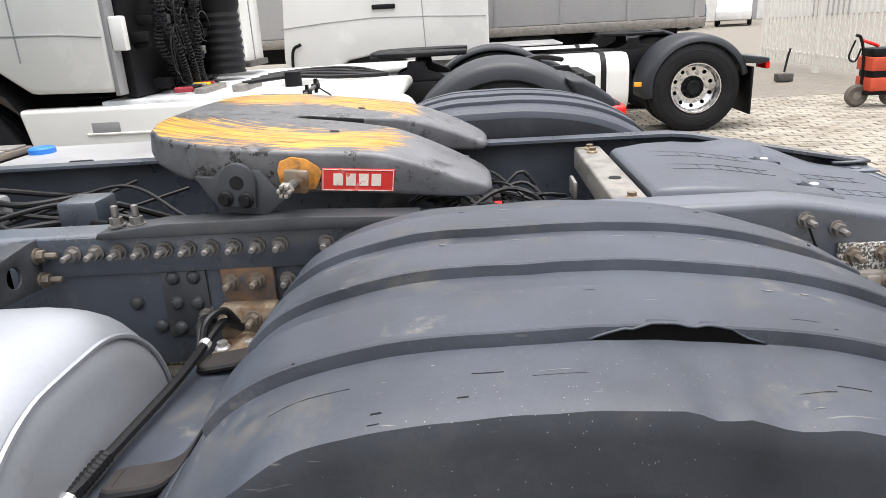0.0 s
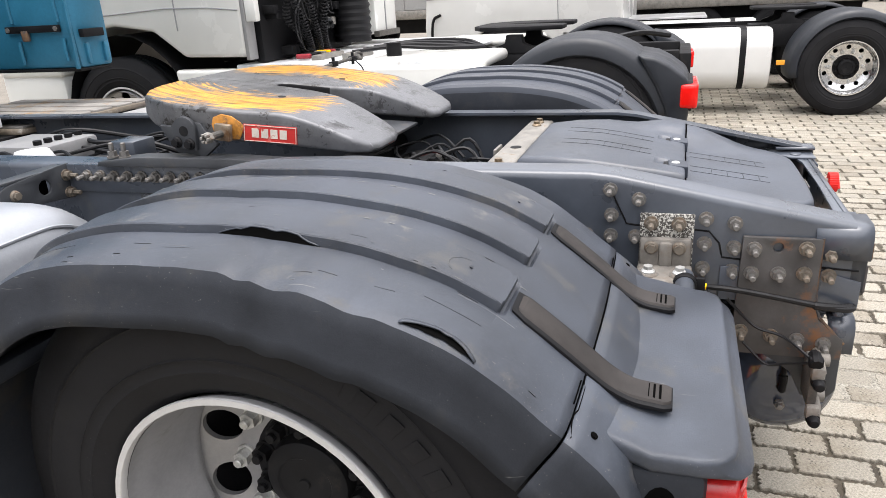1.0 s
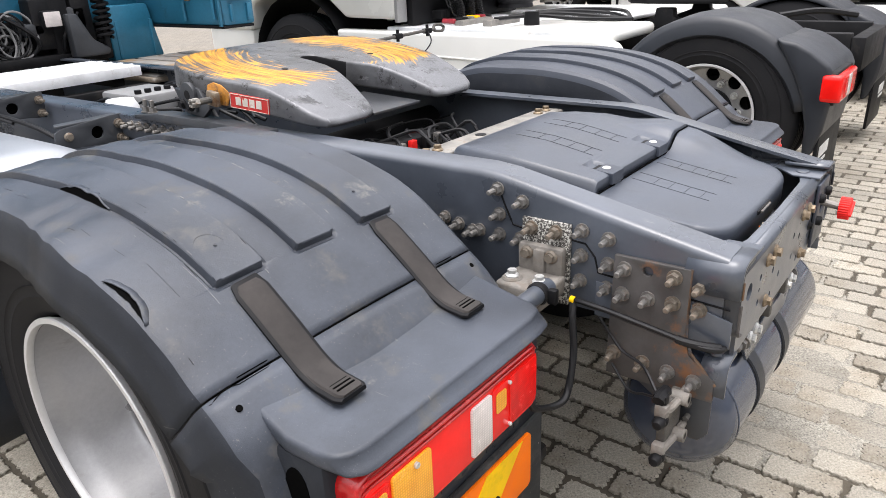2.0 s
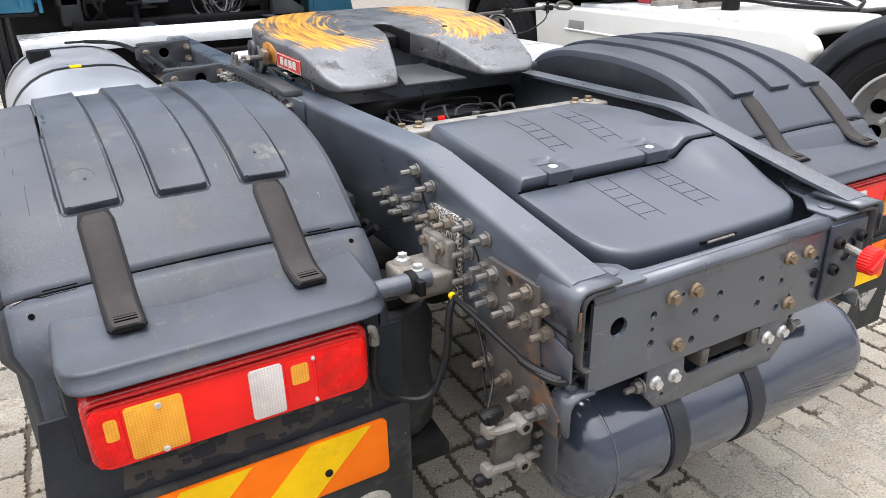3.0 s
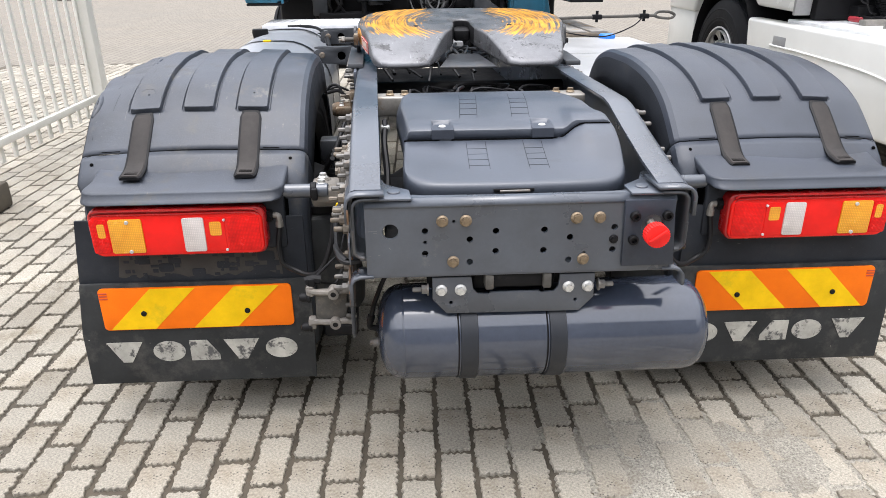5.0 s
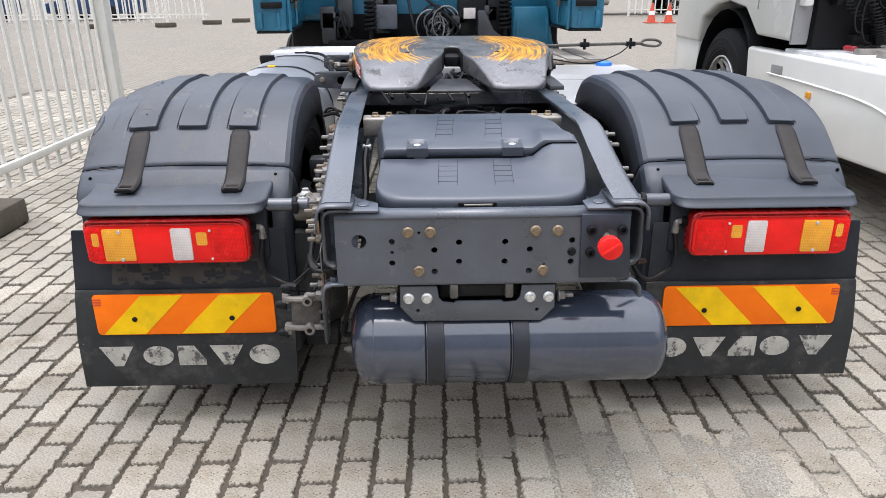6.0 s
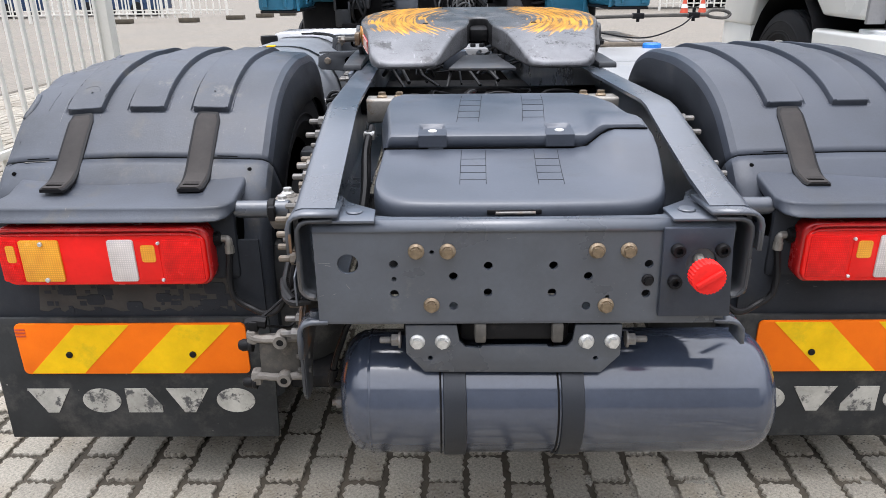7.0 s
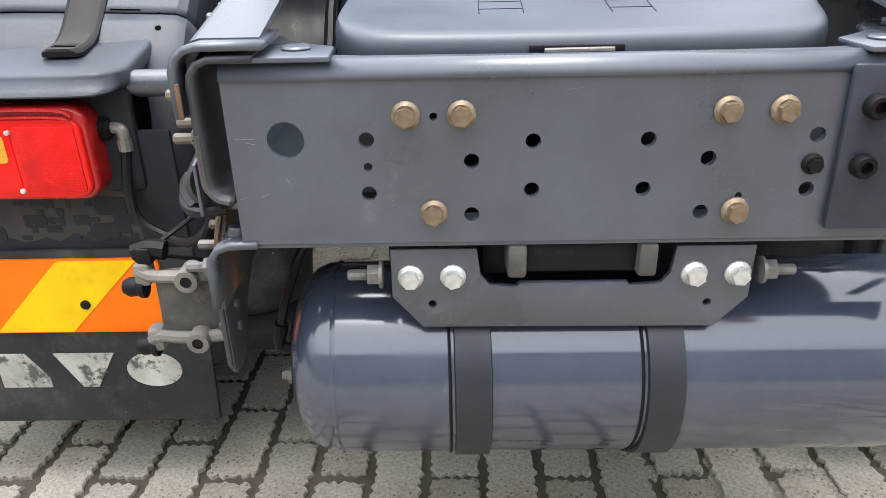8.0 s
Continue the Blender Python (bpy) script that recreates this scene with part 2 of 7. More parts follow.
def paving_stone_material():
    m = surf("concrete_paving_stone", (0.328, 0.302, 0.250), 0.85, size=(3.0, 130), spread=0.22, grain=0.6, bump=0.6, dirt=((0.175, 0.147, 0.110), 0.46, 0.74, 1.5), scuff=((0.165, 0.138, 0.095), 0.58, 0.70, 4.5), specks=((0.105, 0.094, 0.078), 105, 0.34, 0.42))
    n, l = m.node_tree.nodes, m.node_tree.links
    b = n["Principled BSDF"]
    src = b.inputs["Base Color"].links[0].from_socket
    oi, ge = n.new("ShaderNodeObjectInfo"), n.new("ShaderNodeNewGeometry")
    add = n.new("ShaderNodeMath")
    add.operation = "ADD"
    l.new(oi.outputs["Random"], add.inputs[0])
    l.new(ge.outputs["Random Per Island"], add.inputs[1])
    fr = n.new("ShaderNodeMath")
    fr.operation = "FRACT"
    l.new(add.outputs[0], fr.inputs[0])
    mr = n.new("ShaderNodeMapRange")
    mr.inputs["To Min"].default_value, mr.inputs["To Max"].default_value = 0.82, 1.14
    l.new(fr.outputs[0], mr.inputs["Value"])
    mul = n.new("ShaderNodeVectorMath")
    mul.operation = "SCALE"
    l.new(src, mul.inputs[0])
    l.new(mr.outputs["Result"], mul.inputs["Scale"])
    l.new(mul.outputs["Vector"], b.inputs["Base Color"])
    return m


STONE = paving_stone_material()


def far_paving_material():
    m = surf("far_paving", (0.212, 0.190, 0.157), 0.85, size=(0.5, 40), spread=0.12, grain=0.1, bump=0.2, dirt=((0.22, 0.195, 0.16), 0.52, 0.80, 0.5))
    n, l = m.node_tree.nodes, m.node_tree.links
    b = n["Principled BSDF"]
    src = b.inputs["Base Color"].links[0].from_socket
    tc = n.new("ShaderNodeTexCoord")
    mp = n.new("ShaderNodeMapping")
    mp.inputs["Rotation"].default_value = (0, 0, radians(90))
    l.new(tc.outputs["Object"], mp.inputs["Vector"])
    br = n.new("ShaderNodeTexBrick")
    br.inputs["Scale"].default_value = 1.0
    br.inputs["Brick Width"].default_value, br.inputs["Row Height"].default_value, br.inputs["Mortar Size"].default_value = 0.225, 0.1125, 0.006
    br.inputs["Color1"].default_value, br.inputs["Color2"].default_value, br.inputs["Mortar"].default_value = (1, 1, 1, 1), (0.86, 0.86, 0.86, 1), (0.45, 0.43, 0.40, 1)
    l.new(mp.outputs["Vector"], br.inputs["Vector"])
    mx = n.new("ShaderNodeMixRGB")
    mx.blend_type = "MULTIPLY"
    mx.inputs["Fac"].default_value = 1.0
    l.new(src, mx.inputs["Color1"])
    l.new(br.outputs["Color"], mx.inputs["Color2"])
    l.new(mx.outputs["Color"], b.inputs["Base Color"])
    return m


FARPAVE = far_paving_material()


def greased_plate_material():
    """Worn dark steel with smears of orange grease on both sides of the slot."""
    m = surf("greased_worn_steel", (0.105, 0.106, 0.110), 0.36, metal=0.35, size=(10, 90), spread=0.35, bump=0.3, scuff=((0.020, 0.018, 0.016), 0.575, 0.60, 15),
             dirt=((0.060, 0.058, 0.056), 0.54, 0.66, 14), streak=((0.20, 0.20, 0.205), (60, 9, 40), 0.66))
    n, l = m.node_tree.nodes, m.node_tree.links
    b = n["Principled BSDF"]
    src = b.inputs["Base Color"].links[0].from_socket
    tc = n.new("ShaderNodeTexCoord")
    sep = n.new("ShaderNodeSeparateXYZ")
    l.new(tc.outputs["Object"], sep.inputs["Vector"])

    def math_(op, a, c):
        x = n.new("ShaderNodeMath")
        x.operation = op
        for i, v in enumerate((a, c)):
            if isinstance(v, (int, float)):
                x.inputs[i].default_value = v
            else:
                l.new(v, x.inputs[i])
        return x.outputs[0]

    # grease wiped round the kingpin: streaks that run along circles, with a gap at the slot
    ax = math_("ABSOLUTE", sep.outputs["X"], 0)
    dy = math_("SUBTRACT", sep.outputs["Y"], 0.45)
    rad = math_("SQRT", math_("ADD", math_("MULTIPLY", sep.outputs["X"], sep.outputs["X"]), math_("MULTIPLY", math_("MULTIPLY", dy, dy), 0.62)), 0)
    ang = math_("ARCTAN2", dy, ax)
    d = math_("MULTIPLY", math_("ABSOLUTE", math_("SUBTRACT", rad, 0.315), 0), 8.0)
    d = math_("ADD", d, math_("MULTIPLY", math_("MAXIMUM", math_("SUBTRACT", ang, 0.75), 0), 1.3))
    d = math_("ADD", d, math_("MULTIPLY", math_("MAXIMUM", math_("SUBTRACT", 0.24, sep.outputs["Y"]), 0), 16.0))
    polar = n.new("ShaderNodeCombineXYZ")
    l.new(math_("MULTIPLY", rad, 95.0), polar.inputs["X"])
    l.new(math_("MULTIPLY", ang, 2.2), polar.inputs["Y"])
    l.new(math_("GREATER_THAN", sep.outputs["X"], 0), polar.inputs["Z"])
    t1 = n.new("ShaderNodeTexNoise")
    t1.inputs["Scale"].default_value, t1.inputs["Detail"].default_value = 1.0, 4.0
    l.new(polar.outputs["Vector"], t1.inputs["Vector"])
    t2 = n.new("ShaderNodeTexNoise")
    t2.inputs["Scale"].default_value, t2.inputs["Detail"].default_value = 11.0, 6.0
    l.new(tc.outputs["Object"], t2.inputs["Vector"])
    mess = math_("ADD", math_("MULTIPLY", math_("SUBTRACT", t1.outputs["Fac"], 0.5), 2.9), math_("MULTIPLY", math_("SUBTRACT", t2.outputs["Fac"], 0.5), 1.9))
    field = math_("ADD", d, mess)
    mr = n.new("ShaderNodeMapRange")
    mr.inputs["From Min"].default_value, mr.inputs["From Max"].default_value = 0.92, 0.50
    l.new(field, mr.inputs["Value"])
    geo = n.new("ShaderNodeNewGeometry")
    up = n.new("ShaderNodeSeparateXYZ")
    l.new(geo.outputs["True Normal"], up.inputs["Vector"])
    flat = math_("GREATER_THAN", up.outputs["Z"], 0.9)
    mask = math_("MULTIPLY", mr.outputs["Result"], flat)
    mx = n.new("ShaderNodeMixRGB")
    gm = n.new("ShaderNodeMixRGB")
    gm.inputs["Color1"].default_value, gm.inputs["Color2"].default_value = (0.30, 0.13, 0.02, 1), (0.80, 0.38, 0.03, 1)
    gr = n.new("ShaderNodeMapRange")
    gr.inputs["From Min"].default_value, gr.inputs["From Max"].default_value = 0.62, 0.40
    l.new(t1.outputs["Fac"], gr.inputs["Value"])
    l.new(gr.outputs["Result"], gm.inputs["Fac"])
    l.new(gm.outputs["Color"], mx.inputs["Color2"])
    tips = n.new("ShaderNodeMapRange")
    tips.inputs["From Min"].default_value, tips.inputs["From Max"].default_value = 0.30, 0.24
    l.new(math_("ADD", sep.outputs["Y"], math_("MULTIPLY", math_("SUBTRACT", t2.outputs["Fac"], 0.5), 0.25)), tips.inputs["Value"])
    pale_m = n.new("ShaderNodeMixRGB")
    pale_m.blend_type = "ADD"
    pale_m.inputs["Color2"].default_value = (0.045, 0.047, 0.052, 1)
    l.new(tips.outputs["Result"], pale_m.inputs["Fac"])
    l.new(src, pale_m.inputs["Color1"])
    l.new(mask, mx.inputs["Fac"])
    l.new(pale_m.outputs["Color"], mx.inputs["Color1"])
    l.new(mx.outputs["Color"], b.inputs["Base Color"])
    return m


GREASED = greased_plate_material()
GREASE = surf("orange_grease_and_rust", (0.50, 0.21, 0.03), 0.5, size=(30, 120), spread=0.3, bump=0.4, dirt=((0.16, 0.09, 0.05), 0.52, 0.66, 40))


# ---- mesh tools ----
def part(name, bm, material, parent=None, label="", smooth=35):
    """Links a bmesh as ONE mesh object under a thing or a part."""
    bmesh.ops.recalc_face_normals(bm, faces=bm.faces)
    me = bpy.data.meshes.new(name)
    bm.to_mesh(me)
    bm.free()
    me.materials.append(material)
    if smooth and len(me.polygons):
        me.polygons.foreach_set("use_smooth", [True] * len(me.polygons))
        me.set_sharp_from_angle(angle=radians(smooth))
    ob = new(name, me)
    if parent:
        ob.parent = parent
    if label:
        ob["label"] = label
    return ob


def piece(name, me, parent, m, label=""):
    """One more object on a shared mesh."""
    ob = new(name, me)
    ob.parent = parent
    ob.matrix_basis = m
    if label:
        ob["label"] = label
    return ob


def mesh_of(bm, material, smooth=35):
    bmesh.ops.recalc_face_normals(bm, faces=bm.faces)
    me = bpy.data.meshes.new("shared")
    bm.to_mesh(me)
    bm.free()
    me.materials.append(material)
    me.polygons.foreach_set("use_smooth", [True] * len(me.polygons))
    me.set_sharp_from_angle(angle=radians(smooth))
    return me


def thing(name, label, category, at=(0, 0, 0), group="", kind=""):
    ob = new(name)
    ob.location = at
    ob.empty_display_size = 0.1
    return tagged(ob, label, category, group, kind)


def merge(bm, other):
    me = bpy.data.meshes.new("tmp")
    other.to_mesh(me)
    other.free()
    bm.from_mesh(me)
    bpy.data.meshes.remove(me)
    return bm


def bevelled(bm, w, seg=2, angle=25):
    if w:
        bm.normal_update()
        es = [e for e in bm.edges if len(e.link_faces) == 2 and e.calc_face_angle(0) > radians(angle)]
        bmesh.ops.bevel(bm, geom=es, offset=w, offset_type="OFFSET", segments=seg, profile=0.5, affect="EDGES", clamp_overlap=True)
    return bm


def box(x0, x1, y0, y1, z0, z1, bev=0.004, seg=2, bm=None):
    b = bmesh.new()
    bmesh.ops.create_cube(b, size=1)
    for v in b.verts:
        v.co = Vector(((x0 + x1) / 2 + v.co.x * (x1 - x0), (y0 + y1) / 2 + v.co.y * (y1 - y0), (z0 + z1) / 2 + v.co.z * (z1 - z0)))
    bevelled(b, bev, seg)
    return merge(bm, b) if bm else b


AX = {"x": lambda p, q, h: (h, p, q), "y": lambda p, q, h: (p, h, q), "z": lambda p, q, h: (p, q, h)}


def ring_pts(cx, cy, r, n=16):
    return [(cx + r * math.cos(2 * math.pi * i / n), cy + r * math.sin(2 * math.pi * i / n)) for i in range(n)]


def prism(poly, axis, a, b, bev=0.0, holes=(), bm=None, seg=2):
    """A polygon in the plane across an axis, with holes, drawn out from a to b."""
    t = bmesh.new()
    f = AX[axis]
    if holes:
        edges = []
        for loop in (poly, *holes):
            vs = [t.verts.new(f(p, q, a)) for p, q in loop]
            edges += [t.edges.new((vs[i], vs[(i + 1) % len(vs)])) for i in range(len(vs))]
        faces = [g for g in bmesh.ops.triangle_fill(t, use_beauty=True, use_dissolve=False, edges=edges)["geom"] if isinstance(g, bmesh.types.BMFace)]
    else:
        faces = [t.faces.new([t.verts.new(f(p, q, a)) for p, q in poly])]
    ext = bmesh.ops.extrude_face_region(t, geom=faces)["geom"]
    d = Vector(f(0, 0, b - a))
    bmesh.ops.translate(t, verts=[g for g in ext if isinstance(g, bmesh.types.BMVert)], vec=d)
    bmesh.ops.recalc_face_normals(t, faces=t.faces)
    bevelled(t, bev, seg)
    return merge(bm, t) if bm else t


def rounded(x0, x1, y0, y1, r, n=5):
    pts = []
    for cx, cy, a in ((x1 - r, y1 - r, 0), (x0 + r, y1 - r, 90), (x0 + r, y0 + r, 180), (x1 - r, y0 + r, 270)):
        pts += [(cx + r * math.cos(radians(a + 90 * i / n)), cy + r * math.sin(radians(a + 90 * i / n))) for i in range(n + 1)]
    return pts


def lathe(profile, axis="x", at=(0, 0, 0), n=32, bm=None, closed=False):
    """Turns (radius, height) pairs round an axis through at."""
    t = bm or bmesh.new()
    f = AX[axis]
    rows = []
    for r, h in profile:
        if r < 1e-5:
            rows.append([t.verts.new(Vector(f(0, 0, h)) + Vector(at))])
        else:
            rows.append([t.verts.new(Vector(f(r * math.cos(2 * math.pi * i / n), r * math.sin(2 * math.pi * i / n), h)) + Vector(at)) for i in range(n)])
    pairs = list(zip(rows, rows[1:])) + ([(rows[-1], rows[0])] if closed else [])
    for p, q in pairs:
        for i in range(n):
            j = (i + 1) % n
            if len(p) == 1 and len(q) == 1:
                continue
            if len(p) == 1:
                t.faces.new((p[0], q[i], q[j]))
            elif len(q) == 1:
                t.faces.new((p[i], p[j], q[0]))
            else:
                t.faces.new((p[i], p[j], q[j], q[i]))
    return t


def cyl(axis, at, r, a, b, n=20, bev=0.0, bm=None):
    e = min(bev, r * 0.5)
    prof = [(0, a), (r - e, a), (r, a + math.copysign(e, b - a)), (r, b - math.copysign(e, b - a)), (r - e, b), (0, b)] if e else [(0, a), (r, a), (r, b), (0, b)]
    return lathe(prof, axis, at, n, bm)


def smooth_line(pts, per=6):
    p = [Vector(v) for v in pts]
    p = [2 * p[0] - p[1]] + p + [2 * p[-1] - p[-2]]
    out = []
    for i in range(1, len(p) - 2):
        for k in range(per):
            t = k / per
            out.append(0.5 * (2 * p[i] + (p[i + 1] - p[i - 1]) * t + (2 * p[i - 1] - 5 * p[i] + 4 * p[i + 1] - p[i + 2]) * t * t
                              + (3 * p[i] - p[i - 1] - 3 * p[i + 1] + p[i + 2]) * t ** 3))
    return out + [p[-2]]


def tube(pts, r, n=8, bm=None, per=6, wave=0.0):
    """A hose or bar along a smooth line; wave: corrugation."""
    t = bm or bmesh.new()
    line = smooth_line(pts, per) if per > 1 else [Vector(p) for p in pts]
    rows, side = [], Vector((0.3, 0.5, 0.81))
    for i, c in enumerate(line):
        d = (line[min(i + 1, len(line) - 1)] - line[max(i - 1, 0)]).normalized()
        u = d.cross(side)
        u = (u if u.length > 1e-3 else d.cross(Vector((1, 0, 0)))).normalized()
        w = d.cross(u)
        rr = r * (1 + (wave if i % 2 else 0))
        rows.append([t.verts.new(c + (u * math.cos(2 * math.pi * k / n) + w * math.sin(2 * math.pi * k / n)) * rr) for k in range(n)])
    for p, q in zip(rows, rows[1:]):
        for k in range(n):
            t.faces.new((p[k], p[(k + 1) % n], q[(k + 1) % n], q[k]))
    t.faces.new(rows[0][::-1])
    t.faces.new(rows[-1])
    return t


def sheet(rows, bm=None):
    """A skin over rows of points."""
    t = bm or bmesh.new()
    vs = [[t.verts.new(p) for p in r] for r in rows]
    for p, q in zip(vs, vs[1:]):
        for i in range(len(p) - 1):
            t.faces.new((p[i], p[i + 1], q[i + 1], q[i]))
    return t


def thick(ob, w, off=-1.0):
    s = ob.modifiers.new("thickness", "SOLIDIFY")
    s.thickness, s.offset = w, off
    return ob


def hexa(r, a, b, bm=None):
    return prism(ring_pts(0, 0, r, 6), "z", a, b, 0.0, bm=bm)


def nut_mesh(material):
    b = cyl("z", (0, 0, 0), 0.0165, 0, 0.004, 14)
    hexa(0.0128, 0.004, 0.018, b)
    cyl("z", (0, 0, 0), 0.0068, 0.018, 0.042, 8, 0.002, b)
    return mesh_of(b, material)


def hexbolt_mesh(material):
    b = lathe([(0, 0), (0.0155, 0), (0.0155, 0.003), (0.0118, 0.007), (0, 0.007)], "z", n=16)
    hexa(0.0108, 0.006, 0.015, b)
    return mesh_of(b, material)


def rivet_mesh(material):
    return mesh_of(lathe([(0.0145, 0), (0.0140, 0.005), (0.0105, 0.010), (0.005, 0.012), (0, 0.0125)], "z", n=14), material)


NUT, NUT_RUST = nut_mesh(BOLTM), nut_mesh(BOLT_DULL)
HEX, HEX_S = hexbolt_mesh(BOLT_BRASS), hexbolt_mesh(BOLT_SILVER)
HEX_K, HEX_RUST = hexbolt_mesh(DARK), hexbolt_mesh(BOLT_DULL)
RIVET = rivet_mesh(RAIL_WORN)
LEFTWARD, RIGHTWARD, REARWARD = (0, -90), (0, 90), (90, 0)


def at_face(x, y, z, face, turn=0):
    return pose(x, y, z, face[0], face[1], 0) @ pose(0, 0, 0, 0, 0, turn)


# ---- ground ----
NEAR = (-6.0, 8.5, -4.5, 9.0)


def ground():
    bm = bmesh.new()
    xs, ys = (-1500, NEAR[0], NEAR[1], 1500), (-1500, NEAR[2], NEAR[3], 1500)
    g = [[bm.verts.new((x, y, -0.010)) for x in xs] for y in ys]
    for j in range(3):
        for i in range(3):
            fc = bm.faces.new((g[j][i], g[j][i + 1], g[j + 1][i + 1], g[j + 1][i]))
            fc.material_index = 0 if (i, j) == (1, 1) else 1
    ob = part("ground", bm, SOIL, smooth=0)
    ob.data.materials.append(FARPAVE)
    return tagged(ob, "sandy ground of a yard paved with grey concrete stones", "ground", kind="structure")


GROUND = ground()


# ---- the tractor truck in the middle ----
TRUCK = thing("tractor_truck", "teal two-axle tractor truck with dark grey chassis and black mudguards", "truck")
FEND = [(0.47, 0.822), (0.53, 0.868), (0.60, 0.925), (0.66, 0.967), (0.74, 1.005), (0.84, 1.033), (0.96, 1.050), (1.08, 1.056)]
FEND = FEND + [(2.16 - y, z) for y, z in FEND[-2::-1]]
_line = smooth_line([(0, y, z) for y, z in FEND], 8)
_fy, _fz = [p.y for p in _line], [p.z for p in _line]


def crest(y):
    """Height and outward normal of the mudguard's arch at y."""
    z = float(np.interp(y, _fy, _fz))
    s = (float(np.interp(y + 0.02, _fy, _fz)) - float(np.interp(y - 0.02, _fy, _fz))) / 0.04
    k = 1 / math.hypot(1, s)
    return z, (-s * k, k)


LABEL_P = surf("plain_white_print", (0.62, 0.62, 0.60), 0.6, size=(18, 110), spread=0.12)
CHIPM = surf("pale_chipped_plastic", (0.20, 0.20, 0.195), 0.7, size=(40, 200), spread=0.3)
MUDDY = surf("dried_mud_on_plastic", (0.046, 0.042, 0.038), 0.85, size=(20, 90), spread=0.3)
SECTION = [(-0.563, -0.150), (-0.566, -0.080), (-0.570, -0.030), (-0.578, -0.010), (-0.592, -0.001), (-0.62, 0.001), (-0.70, 0.005), (-0.85, 0.010), (-0.95, 0.010), (-1.03, 0.007),
           (-1.10, 0.002), (-1.16, -0.002), (-1.20, -0.0065), (-1.222, -0.0115), (-1.2335, -0.0175), (-1.2405, -0.027), (-1.2445, -0.040), (-1.249, -0.062), (-1.255, -0.084), (-1.262, -0.106)]
RIBS = [(-1.121, -1.025), (-0.954, -0.859), (-0.787, -0.692)]


def step(x, a, b):
    t = min(1, max(0, (x - a) / (b - a)))
    return t * t * (3 - 2 * t)


def darker_edges(ob, cols):
    """The upright edges of a mudguard are set darker, part their shade painted in, part unfaded plastic; its back is
    weathered grey.
    """
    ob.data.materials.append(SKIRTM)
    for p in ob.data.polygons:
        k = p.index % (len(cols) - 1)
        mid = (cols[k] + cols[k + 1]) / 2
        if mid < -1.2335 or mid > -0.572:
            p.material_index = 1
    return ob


SECTION_X, SECTION_D = [s[0] for s in SECTION][::-1], [s[1] for s in SECTION][::-1]


def bump(v, c, w):
    return max(0.0, 1 - ((v - c) / w) ** 2) ** 2


def guard_point(x, y, worn, ribs=True):
    """A point of the mudguard's skin: crowned across, three flat ribs along, dents along the worn outer shoulder."""
    z, (ny, nz) = crest(y)
    d = float(np.interp(x, SECTION_X, SECTION_D))
    for a, b in RIBS if ribs else ():
        qx, qy = abs(x - (a + b) / 2) - (b - a) / 2 + 0.008, abs(y - 1.08) - 0.440 + 0.008
        rim_ = 0.008 - math.hypot(max(qx, 0), max(qy, 0)) - min(max(qx, qy), 0)
        d += float(np.interp(rim_, (-0.008, -0.0045, -0.001, 0.0010, 0.0026, 0.011), (0.0, -0.0040, -0.0036, 0.0100, 0.0118, 0.0106)))
    jx = 0.0
    if worn:
        d += 0.0018 * noise.noise(Vector((x * 7, y * 7, 2.0))) + 0.0007 * noise.noise(Vector((x * 26, y * 26, 4.0)))
        out = step(-x, 1.10, 1.225)
        k = noise.noise(Vector((y * 6, 3, 1))) + 0.5 * noise.noise(Vector((y * 15, 7, x * 9)))
        jx = out * (0.005 * k - 0.017 * (1 - step(y, 0.84, 0.99)) + 0.014 * bump(y, 1.12, 0.20) - 0.016 * bump(y, 1.415, 0.07) - 0.008 * step(y, 1.33, 1.50))
        d += out * (0.004 * k - 0.010 * bump(y, 0.93, 0.05) - 0.008 * bump(y, 0.985, 0.03) - 0.006 * bump(y, 0.80, 0.04) - 0.012 * step(y, 1.36, 1.46))
    return Vector((x + jx, y + ny * d, z + nz * d))


def guard_frame(x, y, worn, ribs=True):
    """The skin's point and its outward normal."""
    p = guard_point(x, y, worn, ribs)
    u, v = guard_point(x + 0.004, y, worn, False) - guard_point(x - 0.004, y, worn, False), guard_point(x, y + 0.004, worn, False) - guard_point(x, y - 0.004, worn, False)
    return p, u.cross(v).normalized()


